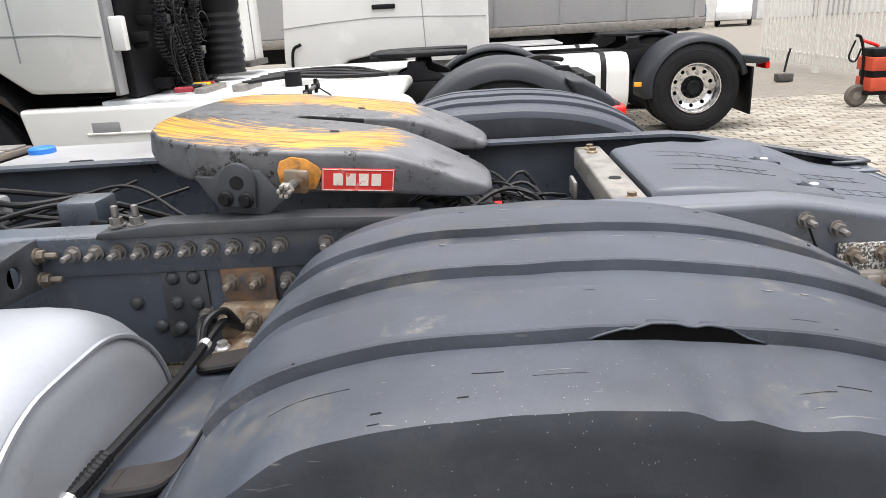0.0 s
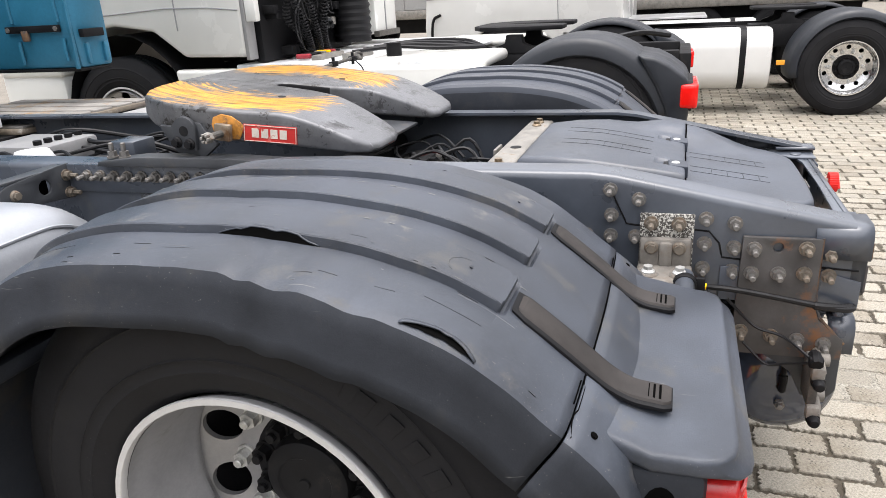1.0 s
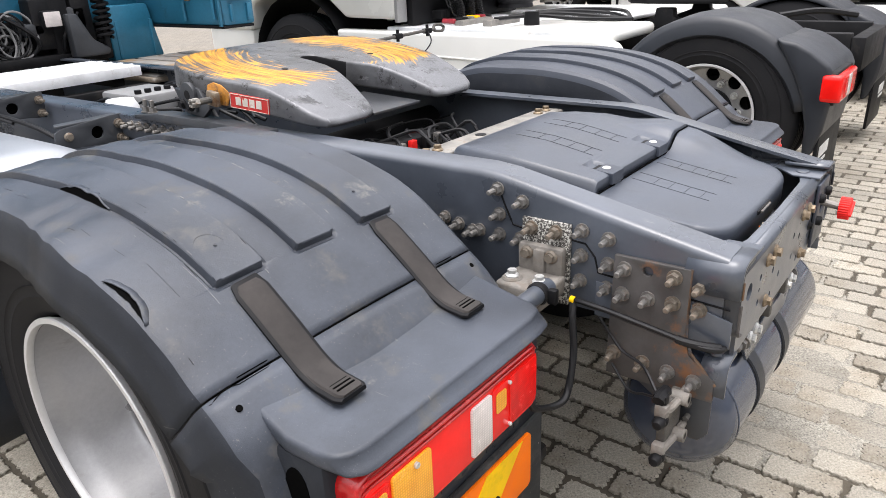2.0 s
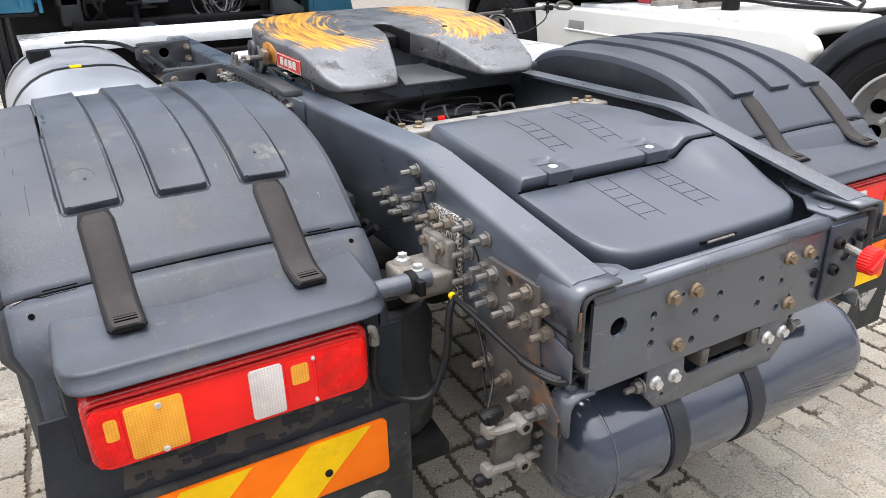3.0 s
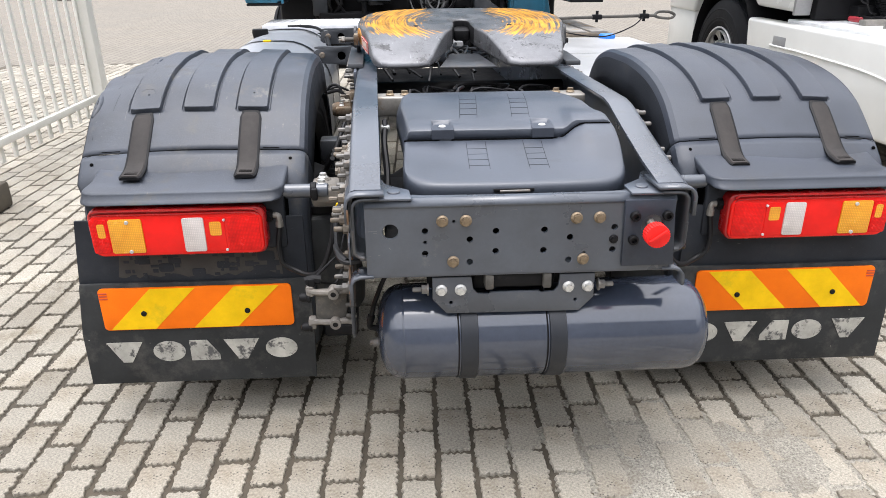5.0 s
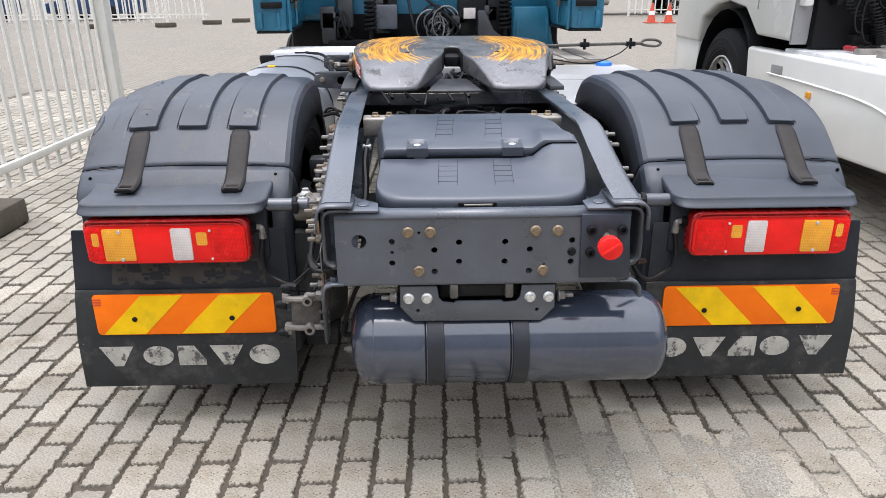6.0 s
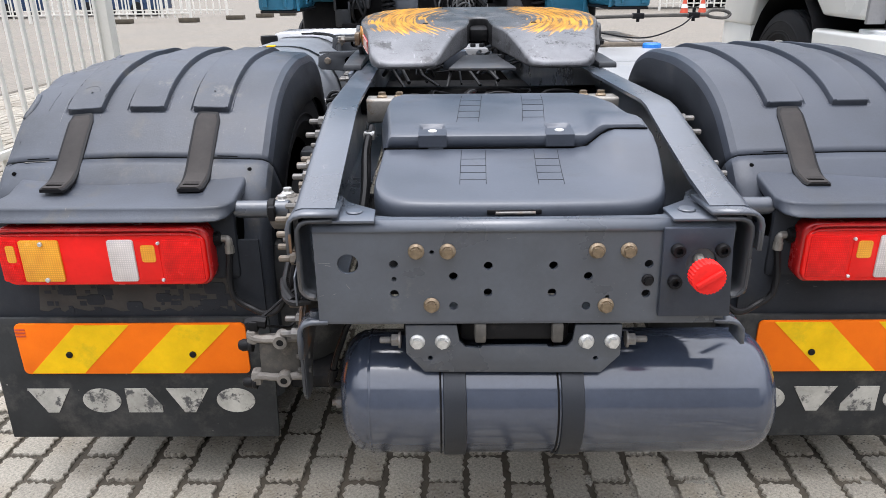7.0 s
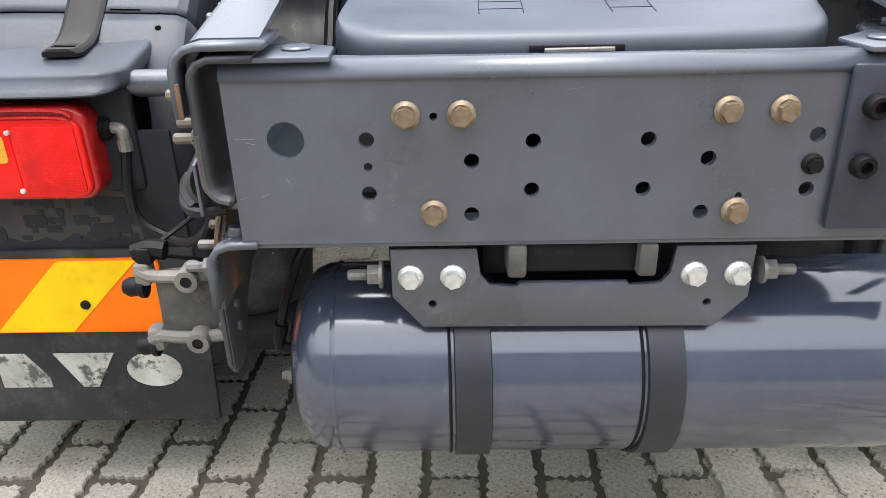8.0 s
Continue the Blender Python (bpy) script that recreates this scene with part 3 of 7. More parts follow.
def mudguard(side, material, worn):
    sx = (lambda x: x) if side < 0 else (lambda x: -x - 0.012)
    flip = lambda v: (sx(v[0]), v[1], v[2])
    xs = sorted({round(e + q * k, 4) for r in RIBS for e, q in zip(r, (1, -1)) for k in (-0.008, -0.0045, -0.001, 0.001, 0.0026, 0.011)} | {s[0] for s in SECTION}
                | {-1.18, -1.212, -1.231, -1.2405, -0.65, -0.83, -0.91, -0.99, -0.735, -0.82, -1.07})
    ys = sorted({round(0.5195 + 0.01386 * i, 4) for i in range(81)} | {round(e + q * k, 4) for e, q in ((0.640, 1), (1.520, -1)) for k in (-0.008, -0.0045, -0.001, 0.001, 0.0026, 0.011)})
    rows = [[flip(guard_point(x, y, worn)) for x in xs] for y in ys]
    ob = part("mudguard", sheet(rows), material, TRUCK, "cracked and scuffed black plastic mudguard" if worn else "clean dark plastic mudguard", 24)
    darker_edges(ob, xs)
    thick(ob, 0.005, -1)
    # moulded nubs near the ribs' rear ends, one within a shallow ring
    for a, b in (RIBS[0], RIBS[2]) if worn else ():
        p, n = guard_frame((a + b) / 2, 0.70, worn)
        part("nub", tube([p - n * 0.002, p + n * 0.002], 0.0028, 8, per=1), PLASTIC_C, ob)
    if worn:
        ring_ = [guard_frame((RIBS[0][0] + RIBS[0][1]) / 2 - 0.006 + 0.025 * math.cos(a), 0.705 + 0.025 * math.sin(a), worn) for a in [k * math.pi / 10 for k in range(9)]]
        part("moulded_ring", tube([p - n * 0.0002 for p, n in ring_], 0.0009, 5, per=1), material, ob)
    # rear and front lower panels, parted from the arch by a seam
    lower = [(0.5178, 0.8552), (0.50, 0.8415), (0.47, 0.8165), (0.445, 0.79), (0.425, 0.74), (0.405, 0.66), (0.388, 0.56), (0.376, 0.40), (0.370, 0.25)]
    for name, prof, mirror in (("rear_panel", lower, False), ("front_panel", lower, True)):
        rows = []
        for i, (y, z) in enumerate(prof):
            (ya, za), (yb, zb) = prof[max(0, i - 1)], prof[min(len(prof) - 1, i + 1)]
            ty, tz = ya - yb, za - zb
            k = 1 / math.hypot(ty, tz)
            ny, nz = -tz * k, ty * k
            row = []
            for x, d in SECTION:
                d = d * (1 if i < 3 else 1.1) - (0.001 if i < 2 else 0.003)
                yy, zz = y + ny * d, z + nz * d
                if worn and not mirror and i < 4:
                    x += guard_point(x, 0.55, worn, False).x - x
                row.append((sx(x), 2.16 - yy if mirror else yy, zz))
            rows.append(row)
        thick(darker_edges(part(name, sheet(rows), material, ob, smooth=35), [x for x, d in SECTION]), 0.005, 0)
    # black tube and patches paint the shade of the rear seam's gap, with jogs, moulded slots and screw holes
    line = []
    for k in range(60):
        x = -1.235 + 0.655 * k / 59
        jog = 0.006 * bump(x, -1.225, 0.02) - 0.007 * step(x, -0.628, -0.606) + 0.003 * (abs(x + 1.155) < 0.03)
        p, n = guard_frame(x, 0.5200, worn, False)
        line.append(flip(p + Vector((0, -0.0015 - jog, -0.0035 - 0.75 * jog)) + n * 0.0004))
    part("seam_gap", tube(line, 0.0011, 6, per=1), TEARM, ob, "dark gap between two plastic panels")
    for x0, x1 in ((-1.178, -1.130), (-0.702, -0.652)):
        p, n = guard_frame((x0 + x1) / 2, 0.523, worn, False)
        rr = [[flip(guard_frame(x, y, worn, False)[0] + n * 0.0012) for x in (x0, x1)] for y in (0.5215, 0.5227)]
        thick(part("moulded_slot", sheet(rr), TEARM, ob, smooth=0), 0.002, 0)
    for x in (-1.214, -0.618):
        p = Vector((x, 0.494, 0.8365 + float(np.interp(x, SECTION_X, SECTION_D)) * 0.7))
        n = Vector((0, -0.62, 0.78))
        part("screw_hole", tube([flip(p - n * 0.002), flip(p + n * 0.0022)], 0.0055, 8, per=1), TEARM, ob)
    # dark plastic here puts the shade below the shelf into the box's colour
    box_ = part("shelf_box", box(min(sx(-1.200), sx(-0.628)), max(sx(-1.200), sx(-0.628)), 0.347, 0.46, 0.60, 0.775, 0.015), SKIRTM, ob)
    # the holes are black ovals on the surface, their dark insides painted
    oval = [(0.405 + 0.025 * math.cos(a), 0.705 + 0.046 * math.sin(a)) for a in [i * math.pi / 10 for i in range(20)]]
    part("cable_hole", prism(oval, "x", sx(-1.1985), sx(-1.2015)), TEARM, box_, smooth=0)
    # lamp shelf
    sh = [(-1.190, 0.52), (-1.199, 0.42), (-1.199, 0.36), (-1.192, 0.328), (-1.172, 0.311), (-1.145, 0.306), (-0.690, 0.306), (-0.650, 0.313), (-0.632, 0.334), (-0.626, 0.36), (-0.622, 0.52)]
    bm = prism([(sx(x), y) for x, y in sh], "z", 0.0, 0.031, 0.010, seg=4)
    for v in bm.verts:
        if v.co.z < 0.02 and v.co.y < 0.36:
            v.co.y -= 0.026 * (1 - v.co.z / 0.02)
        v.co.z += 0.767 + 0.010 * (v.co.y - 0.30) + (0.034 * max(0, v.co.y - 0.43) / 0.09)
    part("lamp_shelf", bm, material, ob, smooth=40)
    oval = [(0.385 + 0.030 * math.cos(a), 0.728 + 0.050 * math.sin(a)) for a in [i * math.pi / 10 for i in range(20)]]
    part("tube_hole", prism(oval, "x", sx(-0.6285), sx(-0.6260)), TEARM, box_, smooth=0)
    part("front_shelf", prism([(sx(x), y) for x, y in ((-1.215, 1.66), (-0.60, 1.66), (-0.605, 1.83), (-1.20, 1.84))], "z", 0.765, 0.800, 0.006), material, ob)
    # straps over the seams
    for strap_no in (0, 1):
        for front in (False, True):
            xa, xb = (((-1.104, -1.048), (-0.772, -0.716)), ((-0.985, -0.927), (-0.645, -0.590)))[front][strap_no]
            yy = (lambda y: 2.16 - y) if front else (lambda y: y)
            line = [(y, crest(y)[0] + 0.001) for y in (0.618, 0.60, 0.57, 0.54)] + [(0.512, 0.8530), (0.488, 0.8345), (0.466, 0.8225), (0.446, 0.8155), (0.426, 0.8125), (0.412, 0.8105), (0.398, 0.8095)]
            if front:
                line = line[1:-1] + [(0.385, 0.808), (0.360, 0.806)]
            line = smooth_line([(0, y, z) for y, z in line], 3)
            bm, under = bmesh.new(), bmesh.new()
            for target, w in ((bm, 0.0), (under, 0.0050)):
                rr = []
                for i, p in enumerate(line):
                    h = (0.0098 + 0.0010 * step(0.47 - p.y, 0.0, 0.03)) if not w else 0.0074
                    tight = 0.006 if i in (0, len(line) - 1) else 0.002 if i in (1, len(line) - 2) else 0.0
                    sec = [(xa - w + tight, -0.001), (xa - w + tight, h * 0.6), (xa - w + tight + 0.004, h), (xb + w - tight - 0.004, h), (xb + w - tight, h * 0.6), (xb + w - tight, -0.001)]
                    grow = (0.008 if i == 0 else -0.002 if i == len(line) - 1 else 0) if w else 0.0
                    rr.append([(sx(x), yy(p.y + grow), p.z + grow * 0.75 * (1 if i == 0 else 0) + k + float(np.interp(x, SECTION_X, SECTION_D)) * step(p.y, 0.44, 0.53)) for x, k in sec])
                sheet(rr, target)
                target.verts.ensure_lookup_table()
                target.faces.new([target.verts[i] for i in range(6)])
                target.faces.new([target.verts[len(target.verts) - 6 + i] for i in range(6)])
            st = part("strap", bm, STRAPM, ob, "rubber tension strap", 40)
            # raised black sheet round the strap paints the dark of its gap
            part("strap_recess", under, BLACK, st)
            for i in range(4):
                y0 = (0.374 if front else 0.412) + 0.0085 * i
                zg = 0.8165 if front else 0.8212 + 0.0006 * i
                part("grip_slot", box(min(sx(xa + 0.010), sx(xb - 0.008)), max(sx(xa + 0.010), sx(xb - 0.008)), min(yy(y0), yy(y0 + 0.0035)), max(yy(y0), yy(y0 + 0.0035)), zg - 0.004, zg + 0.0015, 0.0005), TEARM, st)
    if worn:
        # two long tears in the brittle plastic, with one lip lifted and frayed pale
        for xa, ya, xb, yb, wd, bow, out_, lift in ((-1.1225, 1.086, -1.1225, 0.912, 0.0031, 0.0, 0.0018, 0.0012), (-1.225, 0.738, -1.228, 0.636, 0.0048, 0.007, 0.0, 0.0050)):
            rows, lip = [], []
            for i in range(21):
                t = i / 20
                x, y = xa + (xb - xa) * t + bow * math.sin(math.pi * t), ya + (yb - ya) * t
                w = wd * math.sin(math.pi * t) ** 0.7 * (1 + 0.12 * math.sin(19 * t) + 0.08 * math.sin(41 * t))
                row = []
                for q in (-1, -0.3, 0.4, 1):
                    p, n = guard_frame(x + q * w, y, worn)
                    row.append(p + n * 0.0016 + Vector((-out_, 0, 0)))
                rows.append(row)
                p, n = guard_frame(x + w * 0.9, y, worn)
                up_ = lift * math.sin(math.pi * t) ** 0.6 * (1 + 0.12 * math.sin(31 * t))
                lip.append([p + n * 0.0008 + Vector((0.010, 0, 0)), p + n * (0.0012 + up_ * 0.5) + Vector((0.003, 0, 0)), p + n * (0.0016 + up_) + Vector((-0.002, 0, 0))])
            tear = part("tear", sheet(rows), TEARM, ob, "black gaping tear")
            thick(part("torn_lip", sheet(lip), PLASTIC, tear, "lifted torn edge", 60), 0.0022, 0)
        rnd = random.Random(4)
        for i in range(20):
            y, x = rnd.uniform(0.60, 1.45), rnd.choice((rnd.uniform(-1.2, -0.64), rnd.uniform(-1.19, -1.13)))
            ln, an = rnd.choice((0.004, 0.012, 0.03, 0.05, 0.08)), rnd.uniform(-0.05, 0.05) + (math.pi / 2)
            pts = []
            for k in range(5):
                u = k / 4
                p, n = guard_frame(x + ln * u * math.cos(an), y + ln * u * math.sin(an), worn)
                pts.append(p + n * 0.0001)
            part("gouge", tube(pts, rnd.choice((0.0003, 0.0004, 0.0006)), 4, per=1), BLACK if i % 3 else CHIPM, ob)
        # pale chipped edges along the beaten shoulder and the ribs
        for i in range(30):
            y = rnd.uniform(0.56, 1.40)
            x = rnd.choice((rnd.uniform(-1.232, -1.21), RIBS[0][0] + 0.004, RIBS[0][1] - 0.004, RIBS[1][1] - 0.004, RIBS[2][1] - 0.004))
            ln = rnd.uniform(0.003, 0.014)
            pts = [(lambda f: f[0] + f[1] * 0.0002)(guard_frame(x, y + ln * u / 3, worn)) for u in range(4)]
            part("chipped_edge", tube(pts, rnd.uniform(0.0004, 0.0009), 4, per=1), CHIPM if i % 3 else BLACK, ob)
        r_ = random.Random(31)
        up_, lo_ = [], []
        for k in range(15):
            x = -0.93 + 0.019 * k
            w = 0.010 * math.sin(math.pi * (k + 0.5) / 15) ** 0.5
            up_.append((x, 1.664 + r_.uniform(0, 0.004)))
            lo_.append((x, 1.668 + w + r_.uniform(0, 0.006)))
        part("sand", prism(up_ + lo_[::-1], "z", 0.7995, 0.8022, 0.0), SILT, ob, "pale sand washed into the seam", 0)
    # the front half of the arch is shorter and a little higher than the rear
    for o in [ob] + list(ob.children_recursive):
        for v in o.data.vertices:
            if v.co.y > 1.08:
                v.co.z += 0.010 * step(v.co.y, 1.12, 1.30) * (1 - step(v.co.y, 1.47, 1.60))
                v.co.y = 1.08 + (v.co.y - 1.08) * (1 - 0.14 * step(v.co.y, 1.36, 1.64))
                v.co.z -= 0.020 * step(v.co.y, 1.52, 1.60)
    # mudflap
    fp = [(-1.292, 0.147), (-0.580, 0.147), (-0.574, 0.30), (-0.574, 0.50), (-1.264, 0.50), (-1.268, 0.48), (-1.288, 0.33)]
    bm = prism([(sx(x), z) for x, z in fp], "y", 0.345, 0.357, 0.003)
    flap = part("mudflap", bm, FLAPM, TRUCK, "dusty grey rubber mudflap with faded print")
    part("upper_flap", prism([(sx(x), z) for x, z in [(-1.288, 0.318), (-0.580, 0.318), (-0.580, 0.70), (-1.243, 0.70), (-1.262, 0.55)]], "y", 0.357, 0.367, 0.003), SKIRTM, flap, "ribbed black backing panel with dried mud")
    # faded print: five plain blocks
    for i, x in enumerate((-1.166, -1.032, -0.922, -0.805, -0.682)):
        if i in (1, 4):
            poly = [(x + 0.050 * math.cos(a), 0.262 + 0.036 * math.sin(a)) for a in [k * math.pi / 12 for k in range(24)]]
        elif i == 2:
            poly = [(x - 0.045, 0.226), (x + 0.045, 0.226), (x + 0.045, 0.246), (x + 0.010, 0.298), (x - 0.045, 0.298)]
        else:
            poly = [(x - 0.055, 0.298), (x - 0.014, 0.226), (x + 0.014, 0.226), (x + 0.055, 0.298)]
        part("print_block", prism([(sx(p), q) for p, q in poly], "y", 0.343, 0.346), FADED, flap, smooth=0)
    # dust caked on the embossed panel behind the lamp
    rnd = random.Random(8 if side < 0 else 9)
    if side < 0:
        edge = [(-1.13 + 0.47 * k / 24, 0.606 - 0.006 * rnd.random()) for k in range(25)] + [(-0.655 - 0.49 * k / 24, 0.512 + 0.020 * abs(math.sin(k * 0.9)) * rnd.random()) for k in range(25)]
        mud = part("dried_mud", prism([(sx(x), z) for x, z in edge], "y", 0.3562, 0.3572), MUDDY, flap, "brown dust on an embossed panel", 0)
        pat = bmesh.new()
        for i in range(95):
            x, z = -1.115 + 0.0165 * rnd.randrange(28), 0.520 + 0.0155 * rnd.randrange(6)
            w, h = rnd.choice((0.004, 0.006, 0.008, 0.013)), rnd.choice((0.004, 0.006, 0.009))
            if abs(x + 0.905) > 0.045:
                box(sx(x) - w, sx(x) + w, 0.3555 - 0.000004 * i, 0.3565, z - h, z + h, 0, bm=pat)
        for x, z, r_ in ((-1.00, 0.545, 0.022), (-0.905, 0.528, 0.020), (-0.83, 0.55, 0.019), (-0.70, 0.575, 0.026), (-0.715, 0.532, 0.022)):
            merge(pat, prism(rounded(sx(x) - r_, sx(x) + r_, z - r_ * 0.6, z + r_ * 0.6, r_ * 0.3, 3), "y", 0.3550, 0.3565))
        part("embossed_relief", pat, SKIRTM, mud, "dark raised blocks", 0)["kind"] = "stuff"
    # striped reflector board
    bx0, bx1, bz0, bz1 = -1.212, -0.633, 0.345, 0.487
    plate = part("reflector_board", prism([(sx(x), z) for x, z in rounded(bx0, bx1, bz0, bz1, 0.014)], "y", 0.338, 0.3455, 0.0015), REFL_O, TRUCK, "orange and yellow striped reflective board")
    n_st, w = 4, (bx1 - bx0)
    for a in (0.13, 0.565):
        xl = bx0 + a * w - 0.055
        poly = [(xl, bz0 + 0.003), (xl + 0.135, bz0 + 0.003), (xl + 0.135 + 0.135, bz1 - 0.003), (xl + 0.135, bz1 - 0.003)]
        part("stripe", prism([(sx(p), q) for p, q in poly], "y", 0.3365, 0.3385), REFL_Y, plate, "yellow reflective stripe", 0)
    for x in (-1.085, -0.772):
        part("screw", cyl("y", (sx(x), 0, 0.402), 0.0085, 0.331, 0.340, 12, 0.002), BLACK, plate)
    for k in range(3):
        part("print_bar", box(sx(-1.210), sx(-1.185), 0.3362, 0.3382, 0.452 + 0.009 * k, 0.456 + 0.009 * k, 0), ORANGE_RED, plate, smooth=0)
    # tail lamp: a dark red housing, a raised lens field and set-in lenses
    lz0, lz1 = 0.612, 0.747
    lamp = part("tail_light", prism([(sx(x), z) for x, z in rounded(-1.180, -0.680, lz0 - 0.006, lz1 + 0.006, 0.030)], "y", 0.272, 0.345, 0.008, seg=3), LENS_HOUSE, TRUCK, "long red tail light with amber and clear sections")
    part("lens_field", prism([(sx(x), z) for x, z in rounded(-1.172, -0.688, lz0, lz1 - 0.010, 0.024)], "y", 0.2645, 0.280, 0.005, seg=3), LENS_RED, lamp, "smooth red lens")
    for dz, r_ in ((0.0, 0.0035), (-0.011, 0.0025)):
        part("lamp_lip", tube([(sx(-1.172), 0.276, lz1 - 0.020 + dz), (sx(-1.160), 0.268, lz1 - 0.002 + dz), (sx(-1.10), 0.263, lz1 + 0.002 + dz), (sx(-0.92), 0.2625, lz1 + 0.002 + dz), (sx(-0.73), 0.263, lz1 + 0.002 + dz), (sx(-0.698), 0.267, lz1 - 0.008 + dz)], r_, 6), LENS_HOUSE, lamp)
    for x0, x1, mm, nm, out in ((-1.172, -1.123, LENS_REF, "outer_lens", 0.002), (-1.119, -1.026, LENS_AMB, "indicator_lens", 0.005),
                                (-0.914, -0.853, LENS_WHT, "reversing_lens", 0.005), (-0.848, -0.795, LENS_RED, "fog_lens", 0.002), (-0.790, -0.697, LENS_REF, "reflector_lens", 0.002)):
        ln = part(nm, prism([(sx(p), q) for p, q in rounded(x0, x1, lz0 + 0.010, lz1 - 0.022, 0.006, 3)], "y", 0.2645 - out, 0.270, 0.002), mm, lamp)
        if nm in ("outer_lens", "fog_lens"):
            a, b = (x0 + 0.020, x1 - 0.008) if nm == "outer_lens" else (x0 + 0.010, x1 - 0.010)
            part("bulb_reflector", prism([(sx(p), q) for p, q in rounded(a, b, 0.670, 0.712, 0.006, 3)], "y", 0.2630 - out, 0.268 - out), LENS_AMB, ln, "amber bulb reflector")
        if nm == "indicator_lens":
            for z in (lz0 + 0.016, lz1 - 0.030):
                part("screw", cyl("y", (sx(-1.066), 0, z), 0.0055, 0.254, 0.262, 10, 0.001), BOLT_SILVER, ln)
        if nm == "reflector_lens":
            for z in (lz0 + 0.014, lz1 - 0.030):
                part("screw", cyl("y", (sx(-0.795), 0, z), 0.004, 0.257, 0.264, 8, 0.001), BOLT_SILVER, ln)
    pl = part("plug", cyl("x", (0, 0.318, 0.708), 0.017, sx(-0.690), sx(-0.664), 14, 0.003), BLACK, lamp)
    for k in range(10):
        a = 2 * math.pi * k / 10
        part("grip_rib", box(min(sx(-0.687), sx(-0.669)), max(sx(-0.687), sx(-0.669)), 0.318 + 0.0175 * math.cos(a) - 0.0016, 0.318 + 0.0175 * math.cos(a) + 0.0016, 0.708 + 0.0175 * math.sin(a) - 0.0016, 0.708 + 0.0175 * math.sin(a) + 0.0016, 0), BLACK, pl)
    part("elbow", tube([(sx(-0.666), 0.318, 0.708), (sx(-0.653), 0.317, 0.7075), (sx(-0.648), 0.315, 0.700), (sx(-0.648), 0.315, 0.676)], 0.0095, 10), GALV, lamp, "pale grey plug elbow")
    part("elbow_collar", tube([(sx(-0.648), 0.315, 0.690), (sx(-0.648), 0.315, 0.672)], 0.0115, 10, per=1), GALV, lamp)
    part("cable", tube([(sx(-0.648), 0.315, 0.676), (sx(-0.655), 0.308, 0.61), (sx(-0.642), 0.300, 0.556), (sx(-0.585), 0.300, 0.528), (sx(-0.535), 0.305, 0.545), (sx(-0.500), 0.312, 0.62), (sx(-0.485), 0.325, 0.700), (sx(-0.468), 0.334, 0.736)], 0.0082, 8), HOSE, lamp)
    # the lamp sits back under its shelf
    for o in [lamp] + list(lamp.children_recursive):
        for v in o.data.vertices:
            v.co.y += 0.030 * step(abs(v.co.x + 0.006 * (side > 0)), 0.54, 0.62)
    # stub bar from the shelf to the chassis
    part("stub_bar", cyl("x", (0, 0.377, 0.770), 0.021, sx(-0.66), sx(-0.50), 18, 0.003), RAIL, TRUCK, "grey tube that carries the mudguard")
    cl = part("clamp_ring", cyl("x", (0, 0.377, 0.770), 0.0255, sx(-0.552), sx(-0.534), 18, 0.003), BLACK, TRUCK, "black clamp on the mudguard tube")
    part("clamp_ear", box(min(sx(-0.546), sx(-0.530)), max(sx(-0.546), sx(-0.530)), 0.335, 0.355, 0.752, 0.786, 0.003), BLACK, cl)
    return ob


MG_L = mudguard(-1, PLASTIC, True)
MG_R = mudguard(1, PLASTIC_G, False)


def tyre_mesh(r=0.526, w=0.288, rr=0.292):
    h = w / 2
    prof = [(rr, -h + 0.03), (rr + 0.02, -h + 0.008), (rr + 0.05, -h + 0.001), (rr + 0.054, -h - 0.002), (rr + 0.06, -h), (rr + 0.075, -h - 0.002), (rr + 0.078, -h - 0.005), (rr + 0.081, -h - 0.002), (rr + 0.11, -h - 0.004), (rr + 0.145, -h), (rr + 0.148, -h - 0.003), (rr + 0.151, -h + 0.001), (rr + 0.16, -h + 0.004), (r - 0.030, -h + 0.016), (r - 0.010, -h + 0.030), (r - 0.003, -h + 0.042)]
    for c in (-0.085, -0.03, 0.03, 0.085):
        prof += [(r, c - 0.010), (r - 0.014, c - 0.007), (r - 0.014, c + 0.007), (r, c + 0.010)]
    prof += [(a, -b) for a, b in prof[15::-1]]
    return lathe(prof, "x", n=72)


